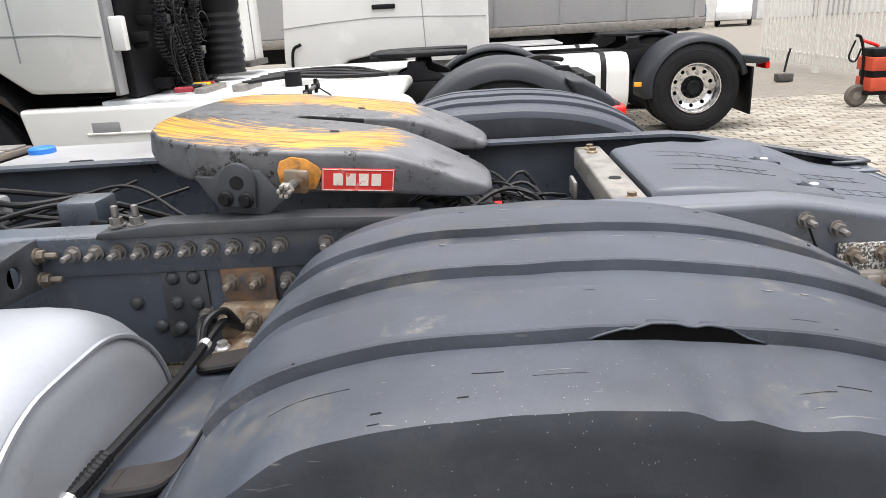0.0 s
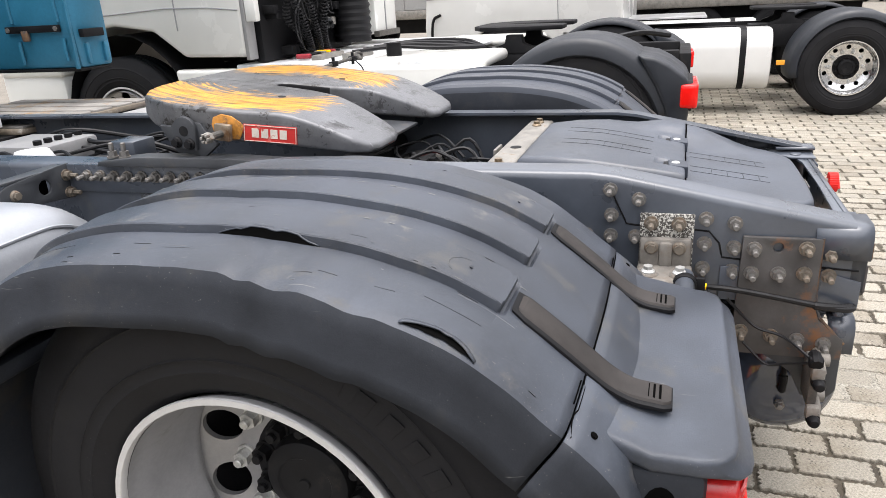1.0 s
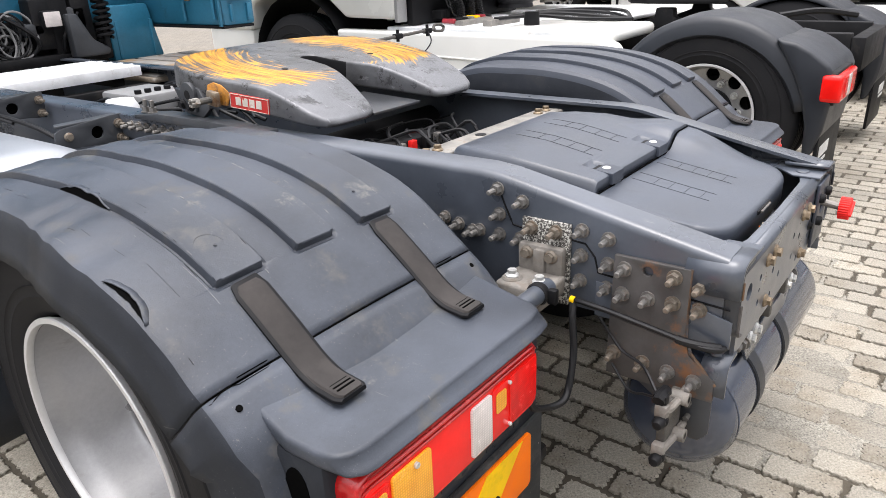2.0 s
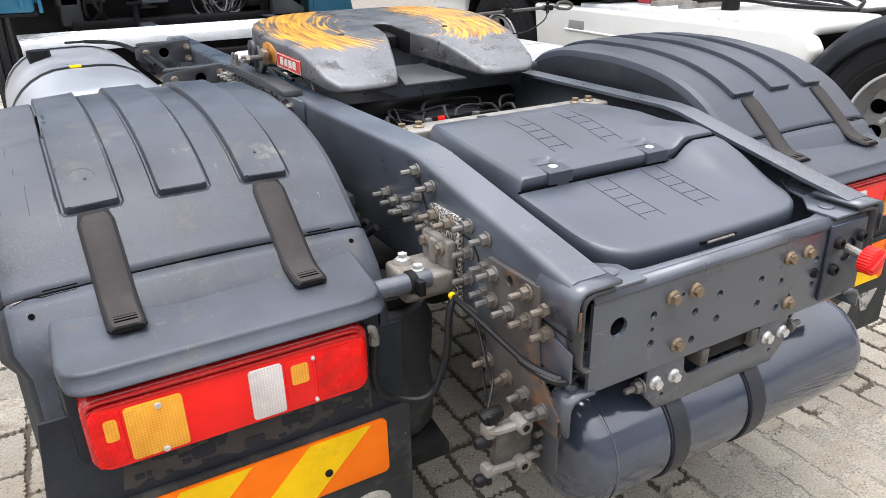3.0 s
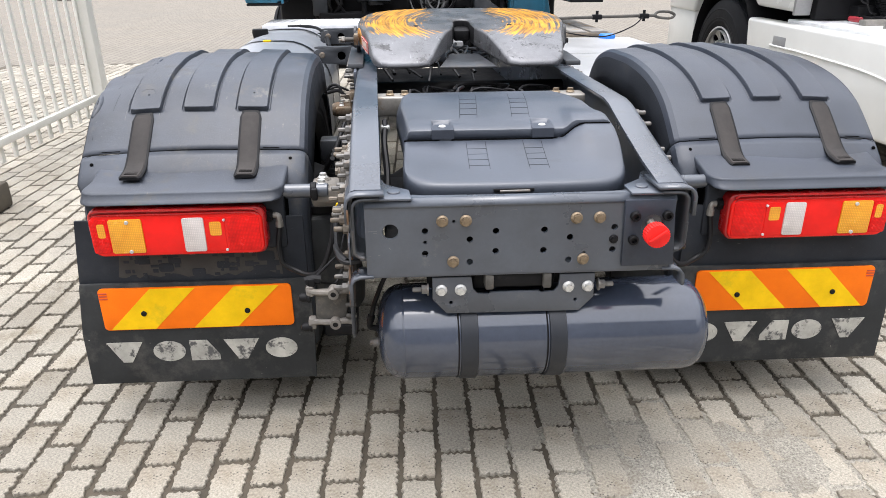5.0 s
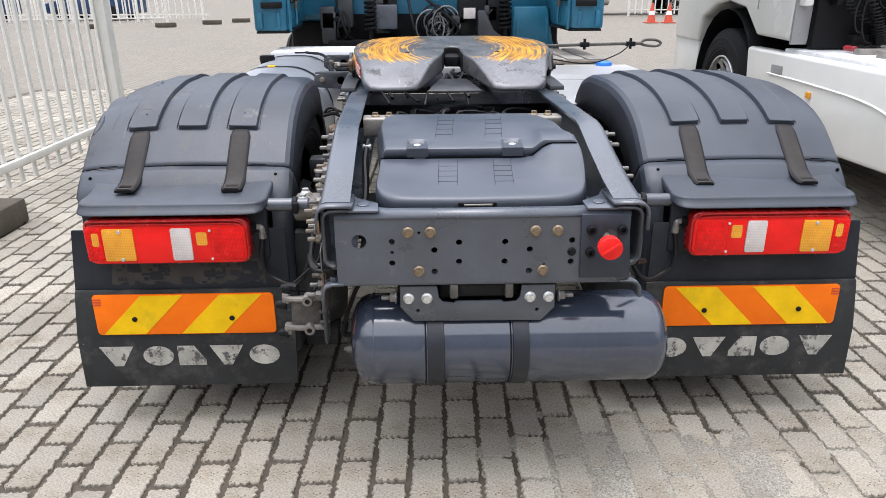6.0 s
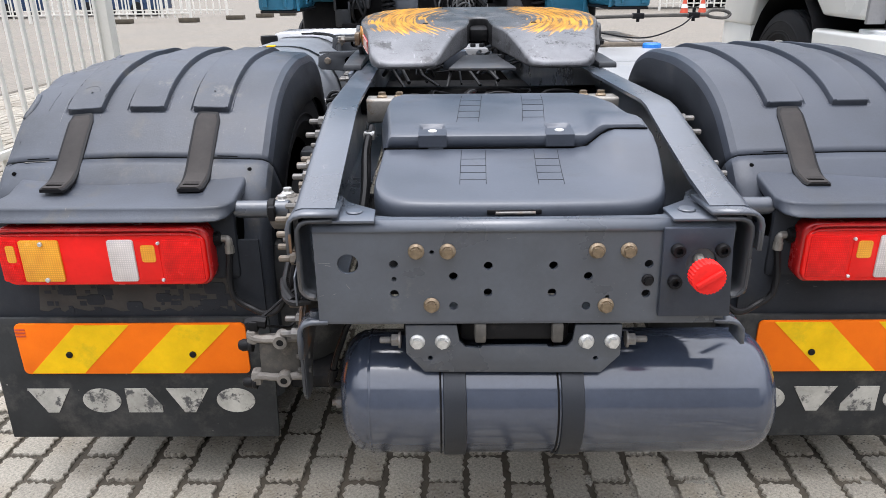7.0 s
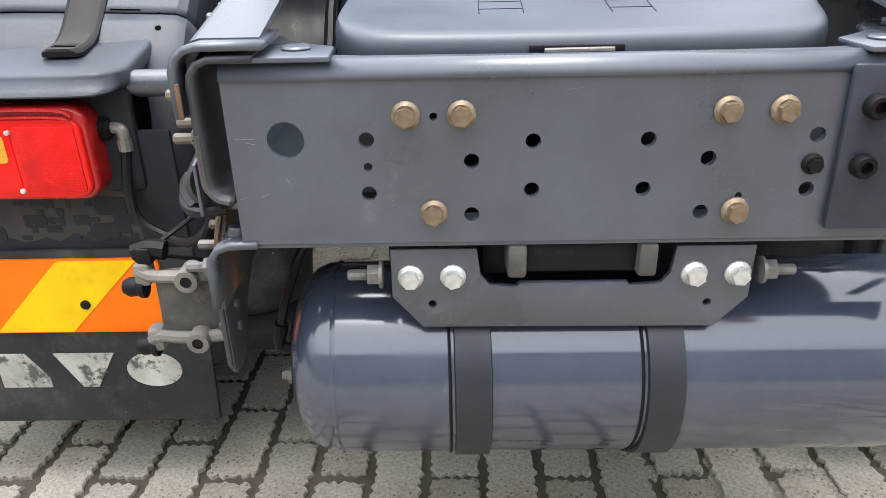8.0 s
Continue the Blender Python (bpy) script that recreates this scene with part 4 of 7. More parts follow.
def wheel_pair(side, y, z, x_out, parent, dual=True, dish=0.145, name="wheel", hole=0.040):
    """A wheel, or a pair on one hub, with tyre, rim, disc, hub and nuts. x_out: the outer face."""
    s = -1 if side < 0 else 1
    w = 0.288
    c = x_out - s * w / 2
    hub = new(name)
    hub.parent, hub.location = parent, (c, y, z)
    hub["label"] = "silver steel wheel with a dusty black tyre"
    t = part("tyre", tyre_mesh(), RUBBER, hub, smooth=40)
    if dual:
        piece("inner_tyre", t.data, hub, pose(-s * 0.325, 0, 0))
    o = s * (w / 2 - 0.004)
    part("rim_lip", lathe([(0.290, o - s * 0.02), (0.296, o - s * 0.008), (0.2975, o), (0.296, o + s * 0.003), (0.2850, o + s * 0.003), (0.2830, o), (0.2825, o - s * 0.012)], "x", n=64), RIM_LIP, hub, "pale worn rim edge")
    d = o - s * dish
    part("rim", lathe([(0.285, o - s * 0.02), (0.2815, o - s * 0.012), (0.277, o - s * 0.05), (0.268, o - s * 0.075), (0.266, d + s * 0.062), (0.258, d + s * 0.050), (0.2565, d + s * 0.040), (0.262, d + s * 0.034), (0.262, d + s * 0.024)], "x", n=64), RIM, hub)
    holes = [ring_pts(0.219 * math.cos(a), 0.219 * math.sin(a), hole, 20) for a in [k * math.pi / 5 + 0.33 for k in range(10)]]
    bm = prism(ring_pts(0, 0, 0.262, 48), "x", d, d - s * 0.012, 0.0, holes=holes)
    for v in bm.verts:
        v.co.x += s * 0.36 * max(0.0, math.hypot(v.co.y, v.co.z) - 0.185)
    part("disc", bm, RIM, hub, "silver dished disc with round holes")
    part("hub_cap", lathe([(0.136, d - s * 0.002), (0.134, d + s * 0.014), (0.126, d + s * 0.018), (0.092, d + s * 0.020), (0.088, d + s * 0.052), (0.078, d + s * 0.060), (0.060, d + s * 0.062), (0.056, d + s * 0.058), (0.012, d + s * 0.059), (0.010, d + s * 0.063), (0, d + s * 0.063)], "x", n=40), DARK, hub, "black hub")
    for k in range(10):
        a = 2 * math.pi * k / 10 + 0.30
        piece("hub_bolt", NUT_HUB, hub, pose(d + s * 0.018, 0.112 * math.cos(a), 0.112 * math.sin(a), 0, 90 * s, 0))
    # drum and rim are black behind the disc, shade painted into its holes
    part("brake_drum", lathe([(0, d - s * 0.09), (0.200, d - s * 0.09), (0.200, d - s * 0.2)], "x", n=32), BLACK, hub)
    part("rim_back", lathe([(0.2615, d + s * 0.016), (0.256, d - s * 0.02), (0.250, d - s * 0.16), (0, d - s * 0.16)], "x", n=32), BLACK, hub)
    for k in range(10):
        a = 2 * math.pi * k / 10
        piece("wheel_nut", NUT_BIG, hub, pose(d, 0.168 * math.cos(a), 0.168 * math.sin(a), 0, 90 * s, 0))
    return hub


def big_nut(material):
    b = cyl("z", (0, 0, 0), 0.022, 0, 0.006, 14)
    hexa(0.018, 0.006, 0.028, b)
    cyl("z", (0, 0, 0), 0.010, 0.028, 0.042, 10, 0.002, b)
    return mesh_of(b, material)


NUT_BIG, NUT_HUB = big_nut(BOLT_SILVER), big_nut(DARK)
W_L = wheel_pair(-1, 1.061, 0.503, -1.196, TRUCK, dish=0.228)
W_R = wheel_pair(1, 1.055, 0.508, 1.235, TRUCK, dish=0.205)
for k in range(6):
    a = radians(62 - 7.5 * k)
    blk = part("raised_mark", box(-0.0009, 0.0009, -0.015, 0.015, -0.018, 0.018, 0.0006), RUBBER, W_L)
    blk.matrix_basis = pose(-0.1478, -0.405 * math.cos(a), 0.405 * math.sin(a), 90 - math.degrees(a), 0, 0)
part("rear_axle", lathe([(0.16, -0.62), (0.09, -0.45), (0.10, -0.30), (0.19, -0.16), (0.20, 0.12), (0.10, 0.28), (0.09, 0.45), (0.16, 0.62)], "x", (0, 1.055, 0.508), 24), DARK, TRUCK, "oily drive axle housing")


for sd in (-1, 1):
    bel = part("air_bellows", lathe([(0, 0.30), (0.10, 0.30), (0.118, 0.33), (0.122, 0.40), (0.112, 0.47), (0.120, 0.53), (0.122, 0.60), (0.105, 0.65), (0.06, 0.665), (0, 0.665)], "z", (sd * 0.535, 0.555, 0), 28), FLAPM, TRUCK, "grey rubber air spring")
    part("bellows_cap", lathe([(0, 0.662), (0.085, 0.662), (0.085, 0.685), (0, 0.685)], "z", (sd * 0.535, 0.555, 0), 24), DARK, bel)
    bc = part("brake_chamber", lathe([(0, 0.70), (0.06, 0.70), (0.085, 0.72), (0.088, 0.80), (0.095, 0.805), (0.095, 0.82), (0.085, 0.83), (0.08, 0.92), (0, 0.93)], "y", (sd * 0.525, 0, 0.60), 24), DARK, TRUCK, "dark brake chamber")
    part("spring_arm", prism([(0.40, 0.26), (1.25, 0.42), (1.25, 0.50), (0.40, 0.30)], "x", sd * 0.44, sd * 0.55, 0.01), DARK, TRUCK)
    for k in range(3):
        part("hose", tube([(sd * 0.50, 0.62 + 0.05 * k, 0.80), (sd * 0.53, 0.70 + 0.05 * k, 0.74), (sd * 0.50, 0.82 + 0.05 * k, 0.78), (sd * 0.47, 0.95, 0.84)], 0.008, 8), HOSE, bc)
    part("shock_mount", box(min(sd * 0.44, sd * 0.56), max(sd * 0.44, sd * 0.56), 0.86, 0.94, 0.72, 0.80, 0.012), RAIL_WORN, TRUCK)
# chassis rails
def rail_profile(y):
    return 0.985 if y >= 0.57 else 0.985 - 0.112 * (0.57 - y) / 0.57


def chassis_rail(side):
    s = side
    ys = [0.034, 0.15, 0.35, 0.54, 0.60, 1.2, 2.0, 3.0, 4.2]
    rows = []
    for y in ys:
        zt, zb = rail_profile(y), 0.690
        rows.append([(s * x, y, z) for x, z in ((0.345, zt - 0.004), (0.345, zt), (0.408, zt), (0.418, zt - 0.003), (0.424, zt - 0.009), (0.4255, zt - 0.020), (0.4255, zb + 0.016), (0.420, zb + 0.004),
                                               (0.408, zb), (0.345, zb), (0.345, zb + 0.008), (0.405, zb + 0.008), (0.416, zb + 0.018), (0.416, zt - 0.022), (0.405, zt - 0.009), (0.345, zt - 0.009))])
    bm = bmesh.new()
    vs = [[bm.verts.new(p) for p in r] for r in rows]
    for p, q in zip(vs, vs[1:]):
        for i in range(len(p)):
            j = (i + 1) % len(p)
            bm.faces.new((p[i], p[j], q[j], q[i]))
    bm.faces.new(vs[0])
    bm.faces.new(vs[-1][::-1])
    return part("chassis_rail", bm, RAIL, TRUCK, "grey painted steel chassis rail with bolts", 40)


RAIL_L, RAIL_R = chassis_rail(-1), chassis_rail(1)
# bolts on the left web: (y, z)
WEB = [(0.549, 0.945), (0.485, 0.924), (0.545, 0.885), (0.545, 0.835), (0.489, 0.835), (0.338, 0.883), (0.277, 0.875), (0.338, 0.825), (0.275, 0.818), (0.338, 0.765), (0.275, 0.762), (0.60, 0.835), (0.62, 0.83), (0.66, 0.84), (0.70, 0.85)]
for y, z in WEB:
    piece("nut", NUT, RAIL_L, at_face(-0.426, y, z, LEFTWARD, y * 900))
    piece("nut", NUT, RAIL_R, at_face(0.426, y, z, RIGHTWARD, y * 700))
part("joint_line", tube([(-0.4262, 0.545, 0.94), (-0.4262, 0.515, 0.875), (-0.4262, 0.49, 0.862), (-0.4262, 0.33, 0.853), (-0.4262, 0.30, 0.80), (-0.4262, 0.27, 0.79), (-0.4262, 0.02, 0.775)], 0.0022, 5, per=2), BLACK, RAIL_L)
# patched plates on the left web
p1 = part("scuffed_plate", prism([(0.480, 0.893), (0.362, 0.893), (0.362, 0.700), (0.480, 0.700)], "x", -0.426, -0.437, 0.002), FLAKE, RAIL_L, "steel plate with flaking white paint")
for y in (0.455, 0.395):
    piece("nut", NUT_RUST, p1, at_face(-0.437, y, 0.872, LEFTWARD, 20))
cast = part("cast_bracket", box(-0.462, -0.437, 0.365, 0.478, 0.770, 0.842, 0.010), CAST, RAIL_L, "dusty cast bracket")
cb = bmesh.new()
merge(cb, prism([(0.360, 0.780), (0.482, 0.780), (0.478, 0.735), (0.450, 0.712), (0.392, 0.712), (0.364, 0.735)], "x", -0.552, -0.445, 0.010, seg=3))
for y in (0.455, 0.388):
    cyl("z", (-0.520, y, 0), 0.023, 0.765, 0.785, 16, 0.004, cb)
merge(cb, box(-0.470, -0.440, 0.405, 0.436, 0.775, 0.835, 0.008))
part("bracket_foot", cb, CAST, cast, "dusty pale casting that grips a tube")
for y, z in ((0.452, 0.822), (0.392, 0.822)):
    piece("bolt", HEX_RUST, cast, at_face(-0.462, y, z, LEFTWARD, y * 300))
for y in (0.455, 0.388):
    piece("bolt", HEX_S, cast, pose(-0.520, y, 0.785))
p2 = part("rusty_plate", prism([(0.258, 0.848), (0.098, 0.848), (0.098, 0.690), (0.085, 0.655), (0.030, 0.610), (0.030, 0.560), (0.262, 0.560), (0.262, 0.690)], "x", -0.426, -0.438, 0.002,
                            holes=[ring_pts(0.185, 0.825, 0.011, 12)]), RUSTPLATE, RAIL_L, "steel bracket plate with orange rust")
for y, z in ((0.234, 0.821), (0.129, 0.826), (0.235, 0.763), (0.180, 0.765), (0.128, 0.768), (0.080, 0.812), (0.078, 0.762)):
    piece("nut", NUT if y > 0.13 else NUT_RUST, p2, at_face(-0.438 if y > 0.09 else -0.427, y, z, LEFTWARD, y * 999))
for i, y in enumerate((0.245, 0.180, 0.125, 0.070)):
    piece("nut", (NUT_RUST, NUT_RUST, NUT, NUT)[i], p2, at_face(-0.438, y, 0.618 - 0.006 * i, LEFTWARD, i * 17))
part("lower_rail", prism([(0.30, 0.690), (0.012, 0.690), (0.012, 0.750), (0.10, 0.772), (0.30, 0.772)], "x", -0.4265, -0.4305, 0.001), RAIL, RAIL_L)
part("rust_edge", tube([(-0.434, 0.098, 0.85), (-0.434, 0.095, 0.69), (-0.434, 0.055, 0.63), (-0.434, 0.028, 0.60)], 0.004, 6, per=3), RUST, p2)
# drop plate with a sensor block at the rear corner
p3 = part("drop_plate", prism([(0.19, 0.60), (0.035, 0.60), (0.035, 0.47), (0.06, 0.455), (0.10, 0.46), (0.13, 0.52), (0.19, 0.56)], "x", -0.428, -0.436, 0.002), RAIL_WORN, RAIL_L, "dusty bracket plate below the rail")
blk = part("valve_block", prism([(-0.534, 0.490), (-0.450, 0.486), (-0.446, 0.580), (-0.455, 0.588), (-0.532, 0.582)], "y", 0.086, 0.106, 0.004), CASTD, p3, "grimy grey cast valve block")
for z, zo in ((0.582, 0.588), (0.492, 0.484)):
    arm = part("cast_arm", tube([(-0.552, 0.088, zo), (-0.535, 0.084, z), (-0.510, 0.082, z - 0.001), (-0.485, 0.080, z), (-0.452, 0.080, z + 0.003), (-0.434, 0.082, z - 0.002)], 0.0085, 8), CAST, blk, "pale cast arm with a bored boss")
    part("boss", lathe([(0.0075, 0.062), (0.0145, 0.062), (0.0150, 0.068), (0.0150, 0.098), (0, 0.098)], "y", (-0.482, 0, z), 16), CAST, arm)
    part("bore", cyl("y", (-0.482, 0, z), 0.0076, 0.0635, 0.070, 14), BLACK, arm)
    ball = part("ball_joint", lathe([(0, -0.578), (0.009, -0.575), (0.0135, -0.566), (0.012, -0.556), (0.015, -0.552), (0.015, -0.546), (0, -0.546)], "x", (0, 0.092, z - 0.020), 14), BLACK, arm)
    part("cast_ear", box(-0.556, -0.534, 0.080, 0.108, min(z, zo) - 0.016, max(z, zo) + 0.010, 0.007), CAST, arm)
part("connector", merge(tube([(-0.555, 0.10, 0.606), (-0.535, 0.10, 0.612), (-0.515, 0.10, 0.610)], 0.013, 8), box(-0.55, -0.53, 0.085, 0.115, 0.594, 0.618, 0.005)), BLACK, blk, "black cable connector")
for z in (0.512, 0.545):
    part("side_bolt", tube([(-0.452, 0.074, z), (-0.424, 0.074, z + 0.001)], 0.0062, 8, per=1), CASTD, blk)
part("side_plate", prism([(0.095, 0.60), (0.030, 0.60), (0.030, 0.480), (0.050, 0.455), (0.075, 0.462), (0.095, 0.50)], "x", -0.430, -0.4365, 0.002), RAIL_WORN, blk)
part("cable", tube([(-0.535, 0.11, 0.610), (-0.49, 0.16, 0.635), (-0.465, 0.22, 0.645), (-0.45, 0.28, 0.70)], 0.0034, 6), HOSE, p3)
part("cable", tube([(-0.535, 0.11, 0.600), (-0.50, 0.15, 0.575), (-0.48, 0.19, 0.56), (-0.46, 0.24, 0.60)], 0.003, 6), HOSE, p3)
hose = part("lamp_hose", tube([(-0.468, 0.334, 0.736), (-0.474, 0.300, 0.737), (-0.474, 0.24, 0.731), (-0.470, 0.15, 0.715), (-0.462, 0.06, 0.698), (-0.440, 0.022, 0.692), (-0.405, 0.028, 0.693)], 0.0066, 8), HOSE, RAIL_L, "black hose with a yellow clip")
part("clip", tube([(-0.471, 0.338, 0.737), (-0.472, 0.328, 0.7365)], 0.0080, 10, per=1), REFL_Y, hose)
part("corrugated_sleeve", tube([(-0.4675 + 0.00006 * k * k, 0.105 - 0.0036 * k, 0.706 - 0.00055 * k) for k in range(23)], 0.0085, 8, per=1, wave=0.14), HOSE, hose, "black corrugated sleeve")
part("corrugated_sleeve", tube([(0.575 - 0.0045 * k, 0.275 - 0.006 * k, 0.575 + 0.10 * (k / 30) ** 0.6) for k in range(19, 31)], 0.008, 8, per=1, wave=0.16), HOSE, RAIL_R, "black corrugated cable sleeve")
# riveted front of the left rail and its long bolt row
up = part("upper_angle", prism([(1.22, 0.905), (2.10, 0.905), (2.10, 0.984), (1.22, 0.984)], "x", -0.4265, -0.438, 0.002), RAIL, RAIL_L, "bolted angle along the rail")
for i in (0, 1, 2, 3, 4, 5, 6, 7, 8, 9, 11, 12, 14, 15):
    piece("nut", NUT, up, at_face(-0.438, 1.997 - 0.046 * i, 0.953, LEFTWARD, i * 23))
    piece("nut", NUT, RAIL_R, at_face(0.43, 1.997 - 0.046 * i, 0.953, RIGHTWARD, i * 31))
rp = part("riveted_plate", box(-0.433, -0.4265, 1.745, 1.838, 0.760, 0.904, 0.002), RAIL_WORN, RAIL_L, "dusty riveted plate")
for y, z in ((1.812, 0.890), (1.770, 0.890), (1.812, 0.836), (1.770, 0.834), (1.897, 0.838), (1.855, 0.784), (1.813, 0.780), (1.771, 0.777)):
    piece("rivet", RIVET, rp, at_face(-0.432 if y < 1.85 else -0.427, y, z, LEFTWARD))
cp = part("front_cast_plate", box(-0.441, -0.4265, 1.605, 1.712, 0.835, 0.906, 0.003), RUST, RAIL_L, "rust-stained steel plate")
for y, z in ((1.690, 0.880), (1.637, 0.882)):
    piece("nut", NUT_RUST, cp, at_face(-0.441, y, z, LEFTWARD))
cf = part("front_cast_bracket", box(-0.475, -0.4265, 1.600, 1.718, 0.755, 0.836, 0.010), CASTR, RAIL_L, "dusty cast bracket")
for y in (1.70, 1.645):
    piece("bolt", NUT_RUST, cf, at_face(-0.475, y, 0.812, LEFTWARD))
    piece("bolt", HEX_S, cf, pose(-0.515, y, 0.768))
part("bracket_foot", merge(box(-0.545, -0.45, 1.598, 1.722, 0.730, 0.768, 0.012), lathe([(0, -0.56), (0.026, -0.56), (0.034, -0.54), (0.036, -0.47), (0, -0.47)], "x", (0, 1.66, 0.748), 16)), CASTR, cf)
for y, z in ((1.58, 0.875), (1.575, 0.80), (1.52, 0.87), (1.755, 0.81)):
    piece("nut", NUT, RAIL_L, at_face(-0.427, y, z, LEFTWARD, 10))
# front outrigger with a round hole
for y, z, hx in ((2.066, 0.0, -0.524), (2.60, 0.038, -0.548)):
    plate_ = [(-0.668, 0.918), (-0.664, 0.960), (-0.640, 0.972), (-0.47, 0.986), (-0.43, 0.986), (-0.43, 0.885), (-0.50, 0.893), (-0.60, 0.900), (-0.652, 0.904)]
    og = part("outrigger", prism([(q, r + z) for q, r in plate_], "y", y, y + 0.008, 0.002, holes=[ring_pts(hx, 0.938 + z, 0.021, 16)]), RAIL_WORN, RAIL_L, "dark pressed bracket with a round hole")
    part("outrigger_flange", prism([(-0.660, y + 0.002), (-0.430, y + 0.002), (-0.430, y + 0.055), (-0.640, y + 0.045)], "z", 0.974 + z, 0.982 + z, 0.002), RAIL_WORN, og)
    # added black plate behind the hole, painting the dark seen through it
    part("outrigger_lining", box(hx - 0.035, hx + 0.035, y + 0.03, y + 0.036, 0.90 + z, 0.972 + z, 0.002), TEARM, og)
    piece("bolt", HEX_RUST, og, at_face(-0.622, y, 0.942 + z, REARWARD))
    piece("nut", NUT_RUST, og, at_face(-0.448, y, 0.955 + z, REARWARD))
    piece("nut", NUT_RUST, og, at_face(-0.448, y, 0.905 + z, REARWARD))

# end cross member
HOLES = [(-0.240, 0.775), (-0.2405, 0.7145), (-0.128, 0.750), (-0.128, 0.6885), (-0.0625, 0.771), (-0.0625, 0.7165), (0.0595, 0.771), (0.059, 0.7155), (0.1255, 0.749), (0.125, 0.6875), (0.237, 0.773), (0.2365, 0.7125)]
holes = [ring_pts(x, z, 0.0085, 12) for x, z in HOLES] + [ring_pts(-0.326, 0.776, 0.020, 18), ring_pts(-0.240, 0.745, 0.005, 8), ring_pts(-0.168, 0.799, 0.0045, 8), ring_pts(0.164, 0.706, 0.004, 8)]
bm = prism([(-0.388, 0.655), (0.388, 0.655), (0.388, 0.838), (-0.388, 0.838)], "y", 0.0, 0.008, 0.0, holes=holes)
END = part("end_cross_member", bm, RAIL, TRUCK, "dark grey steel cross member with drilled holes")
rows = []
for i in range(7):
    a = radians(90 * i / 6)
    y, z = 0.018 - 0.018 * math.cos(a), 0.838 + 0.018 * math.sin(a)
    rows.append([(-0.388, y, z), (0.388, y, z)])
thick(part("bent_edge", sheet(rows), RAIL, END), 0.006, 0)
cut = [(-0.388, 0.018), (0.388, 0.018), (0.388, 0.115), (0.350, 0.115), (0.318, 0.075), (0.29, 0.050), (0.24, 0.038), (0, 0.034), (-0.24, 0.038), (-0.29, 0.050), (-0.318, 0.075), (-0.350, 0.115), (-0.388, 0.115)]
part("top_flange", prism(cut, "z", 0.850, 0.857, 0.0015), RAIL, END)
part("bottom_flange", box(-0.388, 0.388, 0.003, 0.09, 0.648, 0.656, 0.003), RAIL, END)
for x, z in ((-0.197, 0.801), (-0.1385, 0.801), (0.1385, 0.801), (0.197, 0.801), (-0.170, 0.691), (0.162, 0.689)):
    piece("bolt", HEX, END, at_face(x, 0, z, REARWARD, x * 500))
piece("bolt", HEX_K, END, at_face(0.237, 0, 0.741, REARWARD) @ Matrix.Scale(0.75, 4))
for s in (-1, 1):
    gus = part("corner_gusset", prism([(s * 0.272, -0.004), (s * 0.405, -0.004), (s * 0.405, 0.23), (s * 0.352, 0.17), (s * 0.330, 0.115), (s * 0.302, 0.090), (s * 0.274, 0.066)], "z", 0.857, 0.863, 0.002), RAIL, END)
    part("rivet_head", cyl("z", (s * 0.313, 0.048, 0), 0.0165, 0.862, 0.867, 20, 0.002), RAIL, gus)
    # the rail's folded end: outer channel cut short, a lining channel with a rusty lip, an angle below
    rows = [[(s * x, y, z) for x, z in ((0.338, 0.8745), (0.405, 0.8745), (0.419, 0.871), (0.428, 0.863), (0.4325, 0.850), (0.4325, 0.802))] for y in (-0.010, 0.02, 0.10)]
    thick(part("rail_end", sheet(rows), RAIL, END, smooth=50), 0.0075, 0)
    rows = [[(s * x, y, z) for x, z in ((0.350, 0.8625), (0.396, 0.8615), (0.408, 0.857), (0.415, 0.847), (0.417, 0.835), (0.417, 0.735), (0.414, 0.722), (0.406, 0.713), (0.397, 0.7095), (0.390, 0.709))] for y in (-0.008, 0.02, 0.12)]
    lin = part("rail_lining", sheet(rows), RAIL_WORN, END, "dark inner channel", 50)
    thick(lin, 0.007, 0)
    part("rusty_lip", tube([(s * 0.4175, -0.0085, 0.785), (s * 0.4175, -0.0085, 0.735), (s * 0.414, -0.0085, 0.722), (s * 0.405, -0.0085, 0.7125), (s * 0.393, -0.0085, 0.7095)], 0.0036, 6, per=3), RUSTPLATE if s < 0 else RAIL_WORN, lin, "worn steel lip")
    rows = [[(s * x, y, z) for x, z in ((0.372, 0.6545), (0.405, 0.6535), (0.420, 0.648), (0.4285, 0.637), (0.4305, 0.622), (0.4305, 0.575 if s < 0 else 0.606))] for y in (-0.004, 0.05)]
    ang = part("lower_angle", sheet(rows), RAIL, END, "bent steel angle below the rail", 50)
    thick(ang, 0.0075, 0)
    part("dome_bolt", lathe([(0.0135, 0.657), (0.0135, 0.661), (0.010, 0.667), (0, 0.668)], "z", (s * 0.400, 0.030, 0), 16), RAIL, ang)
    part("web_slit", box(min(s * 0.4255, s * 0.4275), max(s * 0.4255, s * 0.4275), 0.02, 0.085, 0.7985, 0.8025, 0.0005), TEARM, END, smooth=0)
    part("rust_strip", box(min(s * 0.4255, s * 0.4305), max(s * 0.4255, s * 0.4305), -0.0135, -0.010, 0.803, 0.840, 0.001), RUST if s < 0 else RAIL_WORN, END)
for x, y, z, w in ((0.02, 0.0035, 0.8465, 0.020), (0.235, 0.0035, 0.8465, 0.010)):
    part("paint_scrape", box(x - w, x + w, y - 0.001, y + 0.004, z - 0.002, z + 0.003, 0.001), LABEL_W, END, "pale scrape in the paint")
